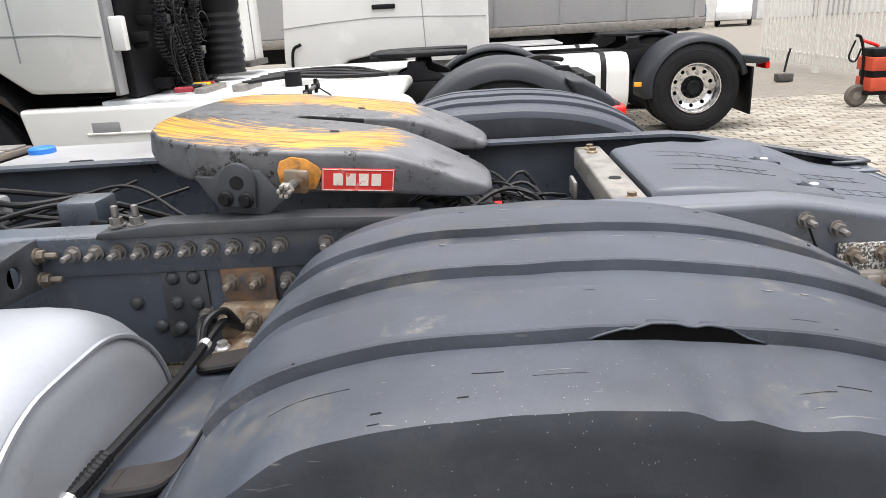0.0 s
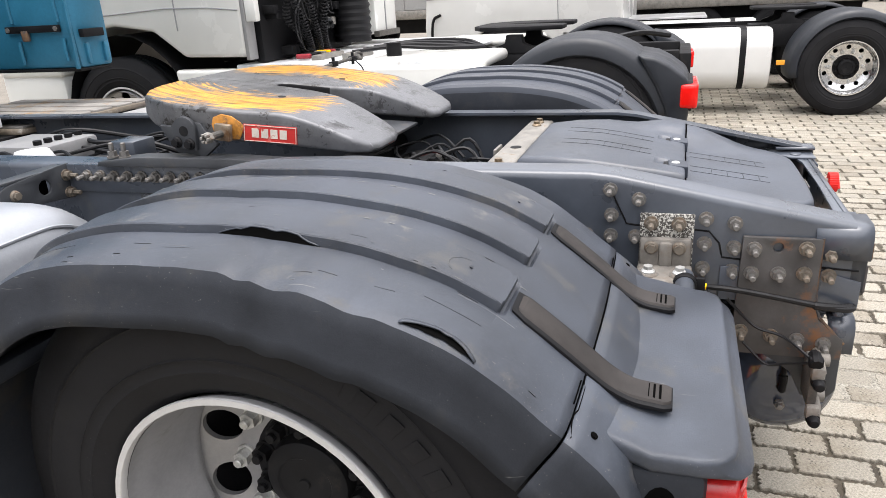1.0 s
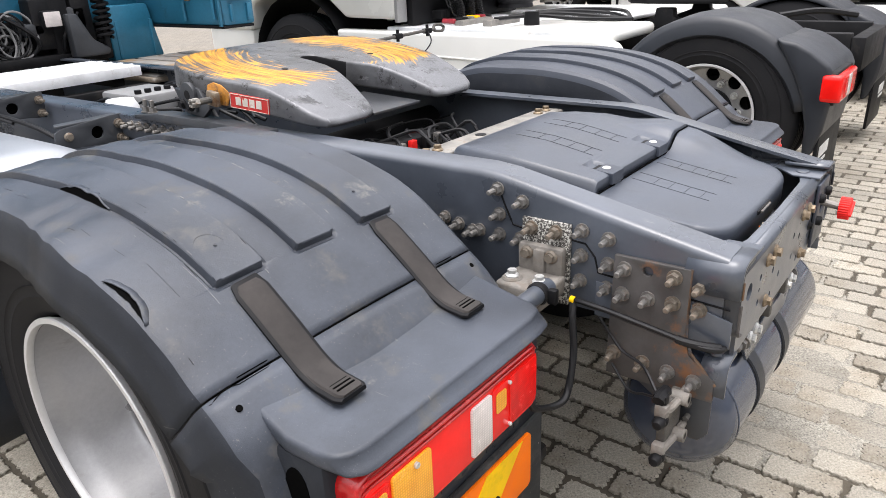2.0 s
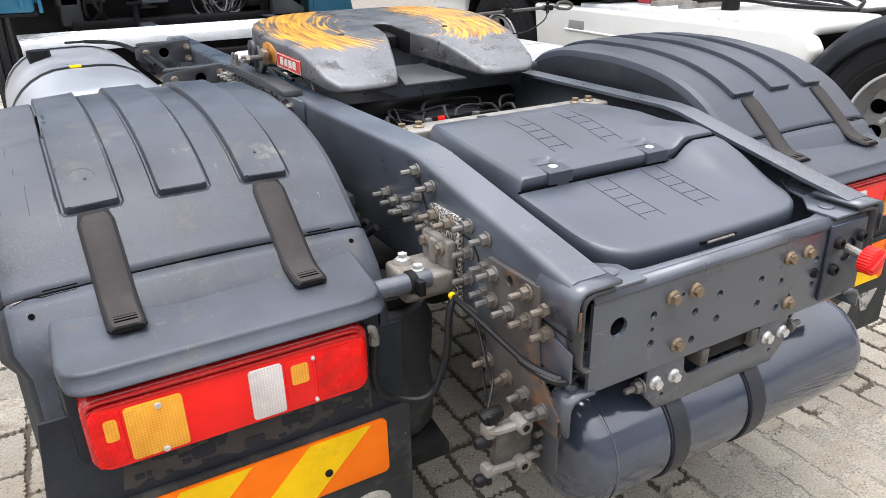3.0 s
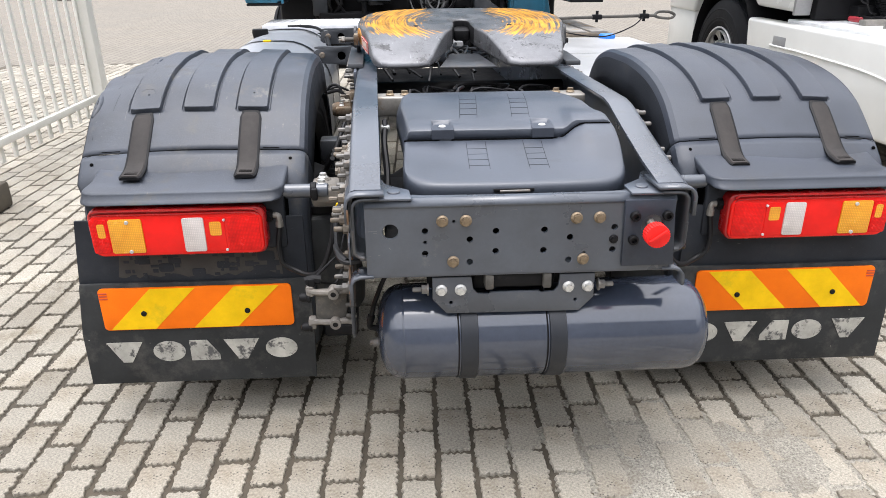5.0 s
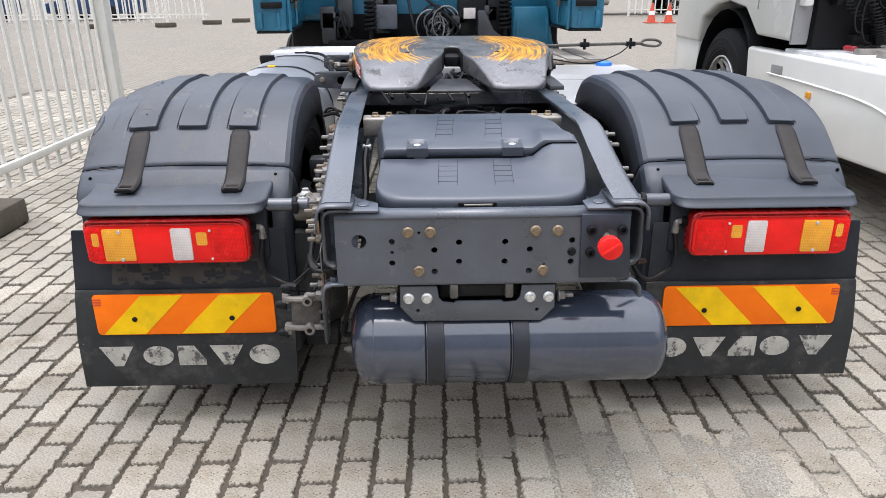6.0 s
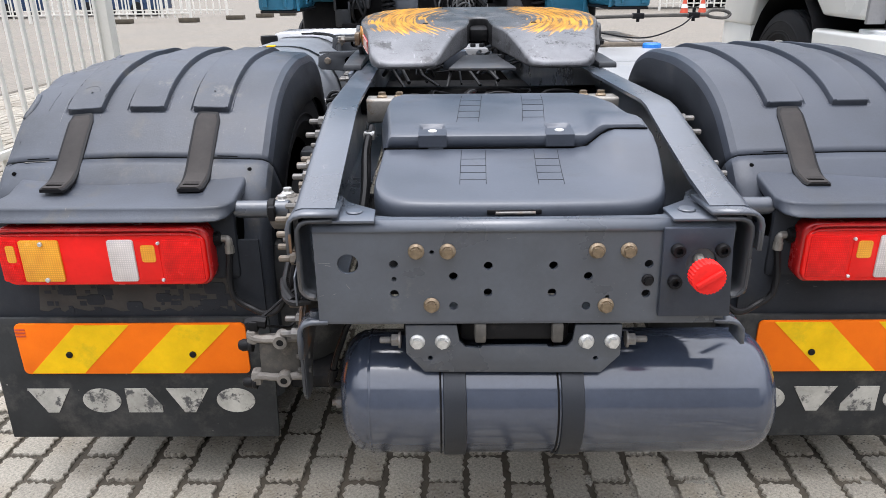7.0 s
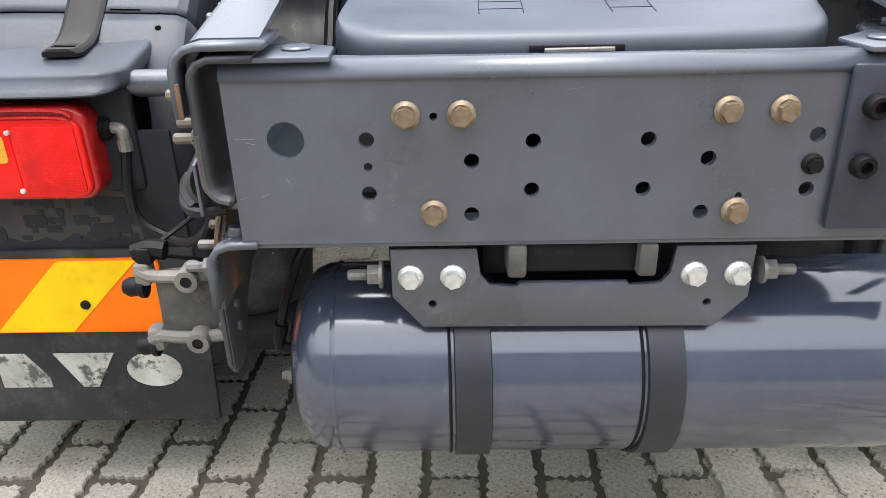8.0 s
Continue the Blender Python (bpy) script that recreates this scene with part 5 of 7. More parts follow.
for x, z, dx, dz in ((-0.370, 0.778, 0.011, 0.0), (-0.364, 0.773, 0.005, -0.0012), (-0.328, 0.730, 0.003, -0.004), (-0.380, 0.711, 0.004, 0.001), (-0.355, 0.714, 0.004, 0.0015), (-0.02, 0.826, 0.008, 0.001)):
    part("scratch", tube([(x - dx, -0.0001, z - dz), (x + dx, -0.0001, z + dz)], 0.0003, 4, per=1), CHIPM, END, "fine pale scratch")
# coupling plate with the red knob
KNOBM = surf("dark_navy_plate_paint", (0.030, 0.036, 0.050), 0.38, size=(8, 90), spread=0.3, spec=0.4, dirt=((0.06, 0.062, 0.065), 0.56, 0.8, 9))
kp = part("knob_plate", prism([(0.260, 0.668), (0.396, 0.668), (0.382, 0.847), (0.256, 0.847)], "y", -0.010, -0.002, 0.003, holes=[ring_pts(0.330, 0.778, 0.028, 18)]), KNOBM, END, "dark plate with four socket bolts")
for x, z in ((0.283, 0.805), (0.364, 0.805), (0.283, 0.742)):
    b = lathe([(0.0130, -0.010), (0.0130, -0.019), (0.011, -0.022), (0.0065, -0.022), (0.0065, -0.014), (0, -0.014)], "y", (x, 0, z), 16)
    part("socket_bolt", b, BLACK, kp)
part("recess", cyl("y", (0.330, 0, 0.778), 0.027, 0.004, 0.01, 18), BLACK, kp)
part("shaft", tube([(0.328, 0.01, 0.786), (0.324, -0.02, 0.782), (0.320, -0.058, 0.777)], 0.010, 10), GALV, kp)
flutes = [(0.318 + (0.0295 + 0.0012 * math.cos(28 * a)) * math.cos(a), 0.776 + (0.0295 + 0.0012 * math.cos(28 * a)) * math.sin(a)) for a in [2 * math.pi * i / 96 for i in range(96)]]
kb = prism(flutes, "y", -0.080, -0.054, 0.002)
box(0.293, 0.343, -0.0865, -0.076, 0.7715, 0.7805, 0.002, bm=(bar := bmesh.new()))
bmesh.ops.rotate(bar, verts=bar.verts, cent=(0.318, 0, 0.776), matrix=Matrix.Rotation(radians(-35), 3, "Y"))
part("red_knob", merge(kb, bar), REDP, kp, "bright red fluted release knob")

# air tank below the cross member
TY, TZ, TR = 0.132, 0.428, 0.134
prof = [(0, -0.372), (0.03, -0.371), (0.075, -0.364), (0.105, -0.352), (0.124, -0.335), (0.132, -0.318), (TR, -0.300), (TR, 0.480), (0.132, 0.498), (0.124, 0.515), (0.105, 0.532), (0.075, 0.544), (0.03, 0.551), (0, 0.552)]
TANK = part("air_tank", lathe(prof, "x", (0, TY, TZ), 56), TANKM, TRUCK, "dark grey painted steel compressed air tank", 50)
part("weld_ring", lathe([(TR + 0.0005, -0.304), (TR + 0.0018, -0.301), (TR + 0.0005, -0.298)], "x", (0, TY, TZ), 48), TANKM, TANK)
for x in (-0.126, 0.112):
    st = lathe([(TR + 0.001, x - 0.0235), (TR + 0.005, x - 0.022), (TR + 0.005, x + 0.022), (TR + 0.001, x + 0.0235)], "x", (0, TY, TZ), 56)
    ts = part("tank_strap", st, PLASTIC_C, TANK, "black strap round the tank")
    part("strap_edge", lathe([(TR + 0.001, x - 0.031), (TR + 0.003, x - 0.029), (TR + 0.001, x - 0.027)], "x", (0, TY, TZ), 48), BLACK, ts)
plug = cyl("x", (0, 0.132, 0.394), 0.0125, -0.386, -0.360, 6, 0.001)
cyl("x", (0, 0.132, 0.394), 0.007, -0.395, -0.386, 10, 0.001, plug)
part("drain_plug", plug, BOLTM, TANK)
fit_ = part("air_fitting", merge(tube([(-0.360, 0.132, 0.440), (-0.380, 0.132, 0.440), (-0.391, 0.132, 0.444), (-0.392, 0.132, 0.456), (-0.388, 0.132, 0.474)], 0.0085, 10), cyl("x", (0, 0.132, 0.440), 0.012, -0.374, -0.362, 6)), BLACK, TANK, "black elbow fitting")
part("collar", tube([(-0.3905, 0.132, 0.462), (-0.3865, 0.132, 0.480)], 0.0105, 10, per=1), BLACK, fit_)
part("air_line", tube([(-0.388, 0.132, 0.474), (-0.379, 0.132, 0.51), (-0.366, 0.133, 0.545), (-0.343, 0.138, 0.596), (-0.305, 0.15, 0.632), (-0.20, 0.22, 0.66)], 0.0065, 8), HOSE, TANK)
part("air_line", tube([(-0.42, 0.20, 0.585), (-0.37, 0.19, 0.60), (-0.32, 0.18, 0.628), (-0.24, 0.22, 0.655)], 0.0055, 8), HOSE, TANK)
brk = [(-0.222, 0.640), (-0.121, 0.640), (-0.116, 0.605), (-0.105, 0.592), (-0.073, 0.589), (-0.071, 0.594), (0.058, 0.594), (0.060, 0.589), (0.097, 0.592), (0.107, 0.605), (0.111, 0.640), (0.203, 0.640), (0.203, 0.572), (0.167, 0.532), (-0.186, 0.535), (-0.222, 0.577)]
BRK = part("tank_bracket", prism(brk, "y", 0.026, 0.034, 0.0015, holes=[ring_pts(-0.174, 0.567, 0.005, 8), ring_pts(0.155, 0.565, 0.005, 8)]), RAIL, TANK, "grey steel tank bracket with bright bolts")
for x in (-0.199, -0.149, 0.134, 0.185):
    piece("bolt", HEX_S, BRK, at_face(x, 0.026, 0.6045, REARWARD, x * 300))
for s in (-1, 1):
    piece("side_nut", NUT, BRK, at_face(s * 0.222 - 0.01, 0.03, 0.606, LEFTWARD if s < 0 else RIGHTWARD))
    part("lug", box(s * 0.075 - 0.011, s * 0.075 + 0.011, 0.012, 0.06, 0.607, 0.648, 0.004), CASTD, BRK)
part("jaw_casting", merge(box(-0.085, 0.075, 0.025, 0.12, 0.606, 0.650, 0.010), box(-0.115, 0.105, 0.05, 0.12, 0.590, 0.645, 0.012)), DARK, BRK)
part("back_plate", box(-0.23, 0.23, 0.13, 0.14, 0.56, 0.65, 0.003), DARK, BRK)

# cross beam ahead of the cover, with brass-coloured bolts
BEAM = part("cross_beam", prism(rounded(0.812, 0.892, 0.890, 0.958, 0.008, 3), "x", -0.345, 0.345, 0.0), GALV, TRUCK, "dusty bare steel cross beam")
for x in (-0.302, -0.252, 0.252, 0.302):
    piece("bolt", HEX, BEAM, pose(x, 0.852, 0.958))
part("beam_hole", cyl("z", (-0.06, 0.85, 0), 0.016, 0.957, 0.9592, 14), BLACK, BEAM)

# rear cover in two pieces
LID_Y = [0.388, 0.40, 0.465, 0.50, 0.56, 0.62, 0.71, 0.79, 0.805]
LID_Z = [0.9395, 0.943, 0.9535, 0.9585, 0.968, 0.976, 0.980, 0.975, 0.968]


def lid_height(x, y):
    return float(np.interp(y, LID_Y, LID_Z)) + 0.024 * step(x, 0.178, 0.215) * (1 - step(y, 0.42, 0.56))


def skirt_height(x, y):
    """The lower cover's skin: a gentle slope with a hump towards one side."""
    return 0.868 + 0.125 * (y - 0.05) + 0.043 * step(x, 0.165, 0.235) * step(y, 0.17, 0.38)


def cover():
    # upper lid, with a cut-back corner and two recessed bolt seats
    left = lambda y: float(np.interp(y, [0.386, 0.60, 0.70, 0.80], [-0.277, -0.290, -0.284, -0.258]))
    right = lambda y: float(np.interp(y, [0.386, 0.50, 0.62, 0.72, 0.80], [0.318, 0.312, 0.288, 0.255, 0.232]))
    ys = [0.386, 0.3865, 0.388, 0.392, 0.40, 0.42, 0.426, 0.430, 0.440, 0.452, 0.458, 0.464, 0.48, 0.50, 0.53, 0.56, 0.59, 0.62, 0.66, 0.71, 0.75, 0.79, 0.80, 0.805, 0.805]
    seats = (-0.162, 0.121)
    inner = sorted({round(c + k, 4) for c in seats for k in (-0.030, -0.026, -0.022, 0.022, 0.026, 0.030)} | {-0.21, -0.08, -0.02, 0.04, 0.178, 0.190, 0.202, 0.215, 0.228, 0.24})
    rows = []
    for j, y in enumerate(ys):
        a, b = left(y), right(y)
        row = []
        for x, dz in [(a, -0.070), (a + 0.002, -0.040), (a + 0.014, -0.010), (a + 0.017, -0.004), (a + 0.023, 0.0)] + [(x, 0.0) for x in inner if a + 0.03 < x < b - 0.03] + [(max(a + 0.03, min(b - 0.03, x)), 0.0) for x in inner if not a + 0.03 < x < b - 0.03] + [(b - 0.022, 0.0), (b - 0.010, -0.003), (b - 0.003, -0.012), (b - 0.001, -0.034), (b, -0.070)]:
            row.append((x, dz))
        row.sort(key=lambda q: q[0])
        pts = []
        for x, dz in row:
            z = lid_height(x, y) + dz
            for c in seats:
                z -= 0.009 * step(0.028 - abs(x - c), 0.0, 0.005) * step(y, 0.424, 0.431) * (1 - step(y, 0.452, 0.466))
            if j == 0:
                z = min(z, lid_height(x, y) - 0.027)
            elif j == 1:
                z -= 0.006
            elif j == 2:
                z -= 0.0015
            elif j == len(ys) - 1:
                z = 0.905
            elif j == len(ys) - 2:
                z -= 0.004
            pts.append((x, y, z))
        rows.append(pts)
    top = part("rear_cover", sheet(rows), PLASTIC_B, TRUCK, "dark plastic cover over the chassis end", 32)
    thick(top, 0.005, -1)
    # lower piece: rounded plan, upright rim and a sloping skin
    plan = [(-0.272, 0.47), (-0.279, 0.30), (-0.284, 0.20), (-0.280, 0.155), (-0.266, 0.120), (-0.240, 0.096), (-0.20, 0.083), (-0.10, 0.078), (0, 0.077), (0.10, 0.078), (0.20, 0.082), (0.248, 0.094), (0.280, 0.116), (0.302, 0.152), (0.314, 0.20), (0.324, 0.30), (0.322, 0.47)]
    plan = [(p.x, p.y) for p in smooth_line([(x, y, 0) for x, y in plan], 3)]
    cx, cy = 0.02, 0.42
    rings = ((1.0, -0.062), (1.0, -0.016), (0.996, -0.008), (0.986, -0.0025), (0.970, 0.0), (0.93, 0.0), (0.87, 0.0), (0.80, 0.0), (0.72, 0.0), (0.63, 0.0), (0.53, 0.0), (0.42, 0.0), (0.30, 0.0), (0.16, 0.0), (0.04, 0.0))
    rows = []
    for k, dz in rings:
        rows.append([])
        for x, y in plan:
            px, py = cx + (x - cx) * k, cy + (y - cy) * k
            rows[-1].append((px, py, skirt_height(px, py) + dz if dz > -0.05 else 0.812))
    low = part("lower_cover", sheet(rows), PLASTIC_B, top, smooth=32)
    thick(low, 0.004, -1)
    gap = [(left(0.386) + 0.004 + (right(0.386) - left(0.386) - 0.008) * k / 40) for k in range(41)]
    # black tube paints the shade under the lid's front edge
    part("lid_gap", tube([(x, 0.3835, max(skirt_height(x, 0.384), lid_height(x, 0.388) - 0.030) + 0.001) for x in gap], 0.0022, 6, per=1), TEARM, top, "dark gap below the lid's edge")
    for x in seats:
        b = prism([(0.379, 0.9425), (0.379, 0.914), (0.424, 0.916), (0.426, 0.9475)], "x", x - 0.032, x + 0.032, 0.0018)
        pad = part("bolt_pad", b, PLASTIC_G, top, "raised pad with a square edge", 20)
        # black block paints the shade of the recessed seat
        part("pocket", box(x - 0.021, x + 0.021, 0.4285, 0.4400, 0.9300, 0.9440, 0.001), BLACK, pad)
        part("cap", lathe([(0, 0.9505), (0.007, 0.9500), (0.0105, 0.9480), (0.0105, 0.942)], "z", (x, 0.410, -0.001), 16), WHITE_C, pad, "pale plastic cap")
    part("finger_notch", cyl("y", (-0.155, 0, 0.9135), 0.017, 0.3815, 0.3855, 16), PLASTIC_B, top)
    # moulded ladder lines
    for x0, x1, shift, ya, yb, up_ in ((-0.086, -0.036, -0.020, 0.715, 0.475, True), (0.064, 0.114, -0.020, 0.720, 0.475, True), (-0.098, -0.044, -0.010, 0.372, 0.175, False), (0.062, 0.114, -0.010, 0.372, 0.172, False)):
        hh = lid_height if up_ else skirt_height
        at = lambda x, u: (x + shift * u, ya + (yb - ya) * u, hh(x + shift * u, ya + (yb - ya) * u) + 0.0003)
        for x in (x0, x1):
            part("groove", tube([at(x, k / 10) for k in range(11)], 0.0006, 4, per=1), BLACK, top)
        for k in range(4):
            u = 0.28 + 0.2 * k
            part("groove", tube([at(x0, u), at((x0 + x1) / 2, u), at(x1, u)], 0.0005, 4, per=1), BLACK, top)
    part("latch_slot", box(-0.060, 0.044, 0.0735, 0.0795, 0.8515, 0.8600, 0.001), BLACK, top)
    part("latch", tube([(-0.044, 0.072, 0.8545), (0.032, 0.072, 0.8550)], 0.0034, 8, per=1), BOLTM, top, "small worn metal latch bar")
    return top


COVER = cover()
END.location.y = 0.012
# dark hollow between the rails: inner cross tube, hoses, brackets
INNER = part("inner_floor", box(-0.34, 0.34, 0.12, 0.80, 0.66, 0.68, 0.01), DARK, TRUCK, "grimy underside panel between the rails")
rnd = random.Random(12)
for i in range(30):
    x0, y0 = rnd.uniform(-0.28, 0.22), rnd.uniform(0.93, 1.15)
    pts = [(x0, y0, 0.84 + rnd.uniform(-0.05, 0.06)), (x0 + rnd.uniform(-0.1, 0.1), y0 + 0.08, 0.90 + rnd.uniform(-0.05, 0.03)), (x0 + rnd.uniform(-0.15, 0.2), y0 + 0.18, 0.88 + rnd.uniform(-0.06, 0.05)), (x0 + rnd.uniform(-0.2, 0.2), y0 + 0.34, 0.84)]
    part("hose", tube(pts, rnd.choice((0.003, 0.0045, 0.006)), 6, per=5), HOSE, INNER)
vb = part("valve_unit", box(-0.10, 0.14, 1.15, 1.24, 0.80, 0.90, 0.01), DARK, INNER)
for x, mm in ((-0.02, REDP), (0.04, BLACK), (-0.07, BOLTM), (0.10, BOLTM)):
    part("valve_port", box(x - 0.012, x + 0.012, 1.13, 1.15, 0.86, 0.90, 0.003), mm, vb)
part("cross_tube", cyl("x", (0, 1.42, 0.86), 0.05, -0.42, 0.42, 18), DARK, INNER)
for y in (0.62, 0.70):
    part("cable_loop", tube([(-0.325, y, 0.90), (-0.330, y - 0.10, 0.86), (-0.325, y - 0.22, 0.80), (-0.33, y - 0.35, 0.74)], 0.010, 8), HOSE, INNER)
part("clip", box(-0.34, -0.31, 0.60, 0.63, 0.885, 0.905, 0.004), BOLT_SILVER, INNER)
sb = part("small_bracket", box(0.02, 0.10, 0.93, 0.94, 0.885, 0.93, 0.003), GALV, INNER)

LENS_WHITE = surf("white_plastic", (0.75, 0.76, 0.77), 0.4, spread=0.04)
CASTG = surf("grey_plastic_module", (0.22, 0.22, 0.22), 0.5, spread=0.15)
# front chassis hollow with air valves and hoses
HOLLOW = part("front_cross_tray", box(-0.41, 0.41, 1.95, 3.1, 0.70, 0.72, 0.01), DARK, TRUCK, "grimy tray between the front rails")
for i in range(22):
    x0, y0 = rnd.uniform(-0.36, 0.3), rnd.uniform(1.95, 2.3)
    pts = [(x0, y0, 0.88 + rnd.uniform(-0.1, 0.07)), (x0 + rnd.uniform(-0.1, 0.1), y0 + 0.2, 0.90 + rnd.uniform(-0.05, 0.07)), (x0 + rnd.uniform(-0.1, 0.1), y0 + 0.45, 0.90 + rnd.uniform(-0.1, 0.06)), (x0, y0 + 0.75, 0.82)]
    part("hose", tube(pts, rnd.choice((0.005, 0.007, 0.009)), 8, per=8), HOSE, HOLLOW)
part("grey_module", box(-0.10, 0.14, 2.50, 2.80, 0.86, 0.955, 0.015), CASTG, HOLLOW)
for k in range(5):
    part("module_port", cyl("z", (-0.07 + 0.045 * k, 2.56, 0), 0.014, 0.955, 0.972, 10, 0.002), BLACK, HOLLOW)
part("dark_module", box(-0.10, 0.0, 2.13, 2.23, 0.89, 0.975, 0.008), RAIL, HOLLOW)
part("reservoir", lathe([(0, 0.86), (0.06, 0.86), (0.065, 0.93), (0.05, 0.96), (0, 0.965)], "z", (-0.24, 2.40, 0.015), 20), LENS_WHITE, HOLLOW, "white plastic reservoir")

# fifth wheel
def fifth_wheel():
    top = new("fifth_wheel")
    top.parent = TRUCK
    top.matrix_basis = pose(0, 1.15, 1.088, 6.4, 0, 0)
    top["label"] = "worn steel coupling plate smeared with orange grease"
    half = [(0.0, 0.765), (0.14, 0.763), (0.24, 0.752), (0.32, 0.728), (0.38, 0.690), (0.42, 0.635), (0.447, 0.56), (0.452, 0.47), (0.444, 0.40), (0.424, 0.32), (0.402, 0.22), (0.388, 0.12), (0.376, 0.055), (0.352, 0.014), (0.315, 0.0), (0.20, 0.0), (0.160, 0.012), (0.140, 0.05), (0.085, 0.22),
            (0.046, 0.33), (0.036, 0.40), (0.034, 0.46), (0.024, 0.485), (0.0, 0.495)]
    poly = half + [(-x, y) for x, y in half[-2:0:-1]]
    bm = prism(poly, "z", -0.085, 0.0, 0.011, seg=3)
    for k in range(12):
        bmesh.ops.bisect_plane(bm, geom=bm.verts[:] + bm.edges[:] + bm.faces[:], plane_co=(0, 0.012 + 0.022 * k, 0), plane_no=(0, 1, 0))
    for v in bm.verts:
        t = max(0, (0.25 - v.co.y) / 0.25)
        low = v.co.z < -0.05
        v.co.z -= (0.004 if low else 0.068 * t ** 0.4) * t
        if low:
            v.co.z += 0.030 * step(v.co.y, 0.55, 0.76)
    tp = part("top_plate", bm, GREASED, top, smooth=40)
    tp.data.materials.append(DARK)
    # slot walls near the apex turn dark, painting the slot's unlit inside
    for p in tp.data.polygons:
        if abs(p.normal.z) < 0.5 and abs(p.center.x) < 0.060 and 0.30 < p.center.y < 0.52:
            p.material_index = 1
    for s in (-1, 1):
        part("grease_recess", lathe([(0.030, 0.0006), (0.026, 0.0012), (0.012, 0.0012), (0, 0.0012)], "z", (s * 0.335, 0.43, 0), 20), GREASED, top)
        part("grease_hole", cyl("z", (s * 0.20, 0.36, 0), 0.011, -0.01, 0.0013, 12), BLACK, top)
    part("lock_jaw", prism([(-0.034, 0.40), (0.034, 0.40), (0.034, 0.50), (-0.034, 0.50)], "z", -0.075, -0.03, 0.006), DARK, top, "dark greasy lock jaw")
    part("guide_plate", prism([(-0.115, 0.05), (0.115, 0.05), (0.06, 0.26), (-0.06, 0.26)], "z", -0.105, -0.095, 0.003), RAIL_WORN, top, "plate below the slot")
    for s in (-1, 1):
        foot = [(0.584, -0.060), (0.555, -0.100), (0.530, -0.128), (0.442, -0.128), (0.404, -0.092), (0.430, -0.070), (0.455, -0.040), (0.530, -0.040), (0.548, -0.060)]
        e = part("pivot_ear", prism(foot, "x", s * 0.446, s * 0.462, 0.002), RAIL_WORN, top, "dark pivot bearing")
        arch = [(0.533, -0.112), (0.461, -0.112)] + [(0.497 + 0.036 * math.cos(k), -0.064 + 0.038 * math.sin(k)) for k in [math.pi - math.pi * i / 10 for i in range(11)]]
        part("pivot_cap", prism(arch, "x", s * 0.460, s * 0.474, 0.002), RAIL_WORN, e, "round-topped dark pivot plate")
        part("pivot_pin", cyl("x", (0, 0.497, -0.064), 0.014, s * 0.473, s * 0.4745, 18), DARK, e)
        for y in (0.519, 0.479):
            piece("bolt", HEX_K, e, at_face(s * 0.474, y, -0.096, LEFTWARD if s < 0 else RIGHTWARD))
    # left side: greased lock pin and label
    g = part("grease_patch", prism([(0.424, -0.040), (0.420, -0.022), (0.398, -0.012), (0.372, -0.016), (0.350, -0.030), (0.340, -0.042), (0.352, -0.076), (0.392, -0.080), (0.418, -0.066)], "x", -0.432, -0.4475, 0.002), GREASE, top, "rust and orange grease round the lock pin")
    for v in g.data.vertices:
        v.co.x -= 0.25 * (v.co.y - 0.40)
    part("pin_block", box(-0.468, -0.45, 0.362, 0.408, -0.078, -0.034, 0.004), CASTR, g)
    part("lock_pin", tube([(-0.46, 0.386, -0.058), (-0.50, 0.389, -0.059), (-0.522, 0.391, -0.060)], 0.0095, 10, per=2), CASTD, g)
    for k in range(6):
        a = math.pi * k / 3
        part("castle_tooth", box(-0.534, -0.520, 0.391 + 0.0095 * math.cos(a) - 0.0035, 0.391 + 0.0095 * math.cos(a) + 0.0035, -0.060 + 0.0095 * math.sin(a) - 0.0035, -0.060 + 0.0095 * math.sin(a) + 0.0035, 0.001), GALV, g)
    part("castle_nut", cyl("x", (0, 0.391, -0.060), 0.0145, -0.522, -0.508, 6, 0.001), GALV, g, "dirty castle nut")
    slope = Matrix.Rotation(math.atan2(0.022, 0.10), 3, "Z")
    lab = part("label_plate", box(-0.0035, 0.0025, -0.072, 0.072, -0.0225, 0.0225, 0.001), LABEL_R, top, "worn red maker's label", 0)
    lab.matrix_basis = Matrix.Translation((-0.4135, 0.272, -0.056)) @ slope.to_4x4()
    for a, b, c, d in ((-0.070, 0.070, -0.0212, -0.0197), (-0.070, 0.070, 0.0197, 0.0212), (-0.070, -0.0685, -0.021, 0.021), (0.0685, 0.070, -0.021, 0.021)):
        part("border", box(-0.0050, -0.003, a, b, c, d, 0), LABEL_W, lab, smooth=0)
    for k in range(4):
        part("worn_block", box(-0.0050, -0.003, -0.045 + 0.025 * k, -0.026 + 0.025 * k, -0.011, 0.013, 0), LABEL_W, lab, smooth=0)
    return top


FIFTH = fifth_wheel()
for s in (-1, 1):
    seat = part("mounting_bracket", prism([(1.30, 0.985), (1.305, 1.003), (1.52, 1.012), (1.80, 1.012), (1.93, 0.998), (1.935, 0.985)], "x", s * 0.40, s * 0.462, 0.003), RAIL_WORN, TRUCK, "dark coupling mount on the rail")
    for y in (1.90, 1.86):
        piece("bolt", NUT, seat, pose(s * 0.435, y, 1.005))

SHEETM = surf("bare_aluminium_sheet", (0.42, 0.42, 0.42), 0.42, metal=0.25, size=(3, 90), spread=0.12, dirt=((0.42, 0.40, 0.36), 0.58, 0.82, 5))
SLATM = surf("weathered_deck_slat", (0.27, 0.255, 0.235), 0.7, size=(6, 80), spread=0.3, dirt=((0.30, 0.20, 0.11), 0.54, 0.66, 4))
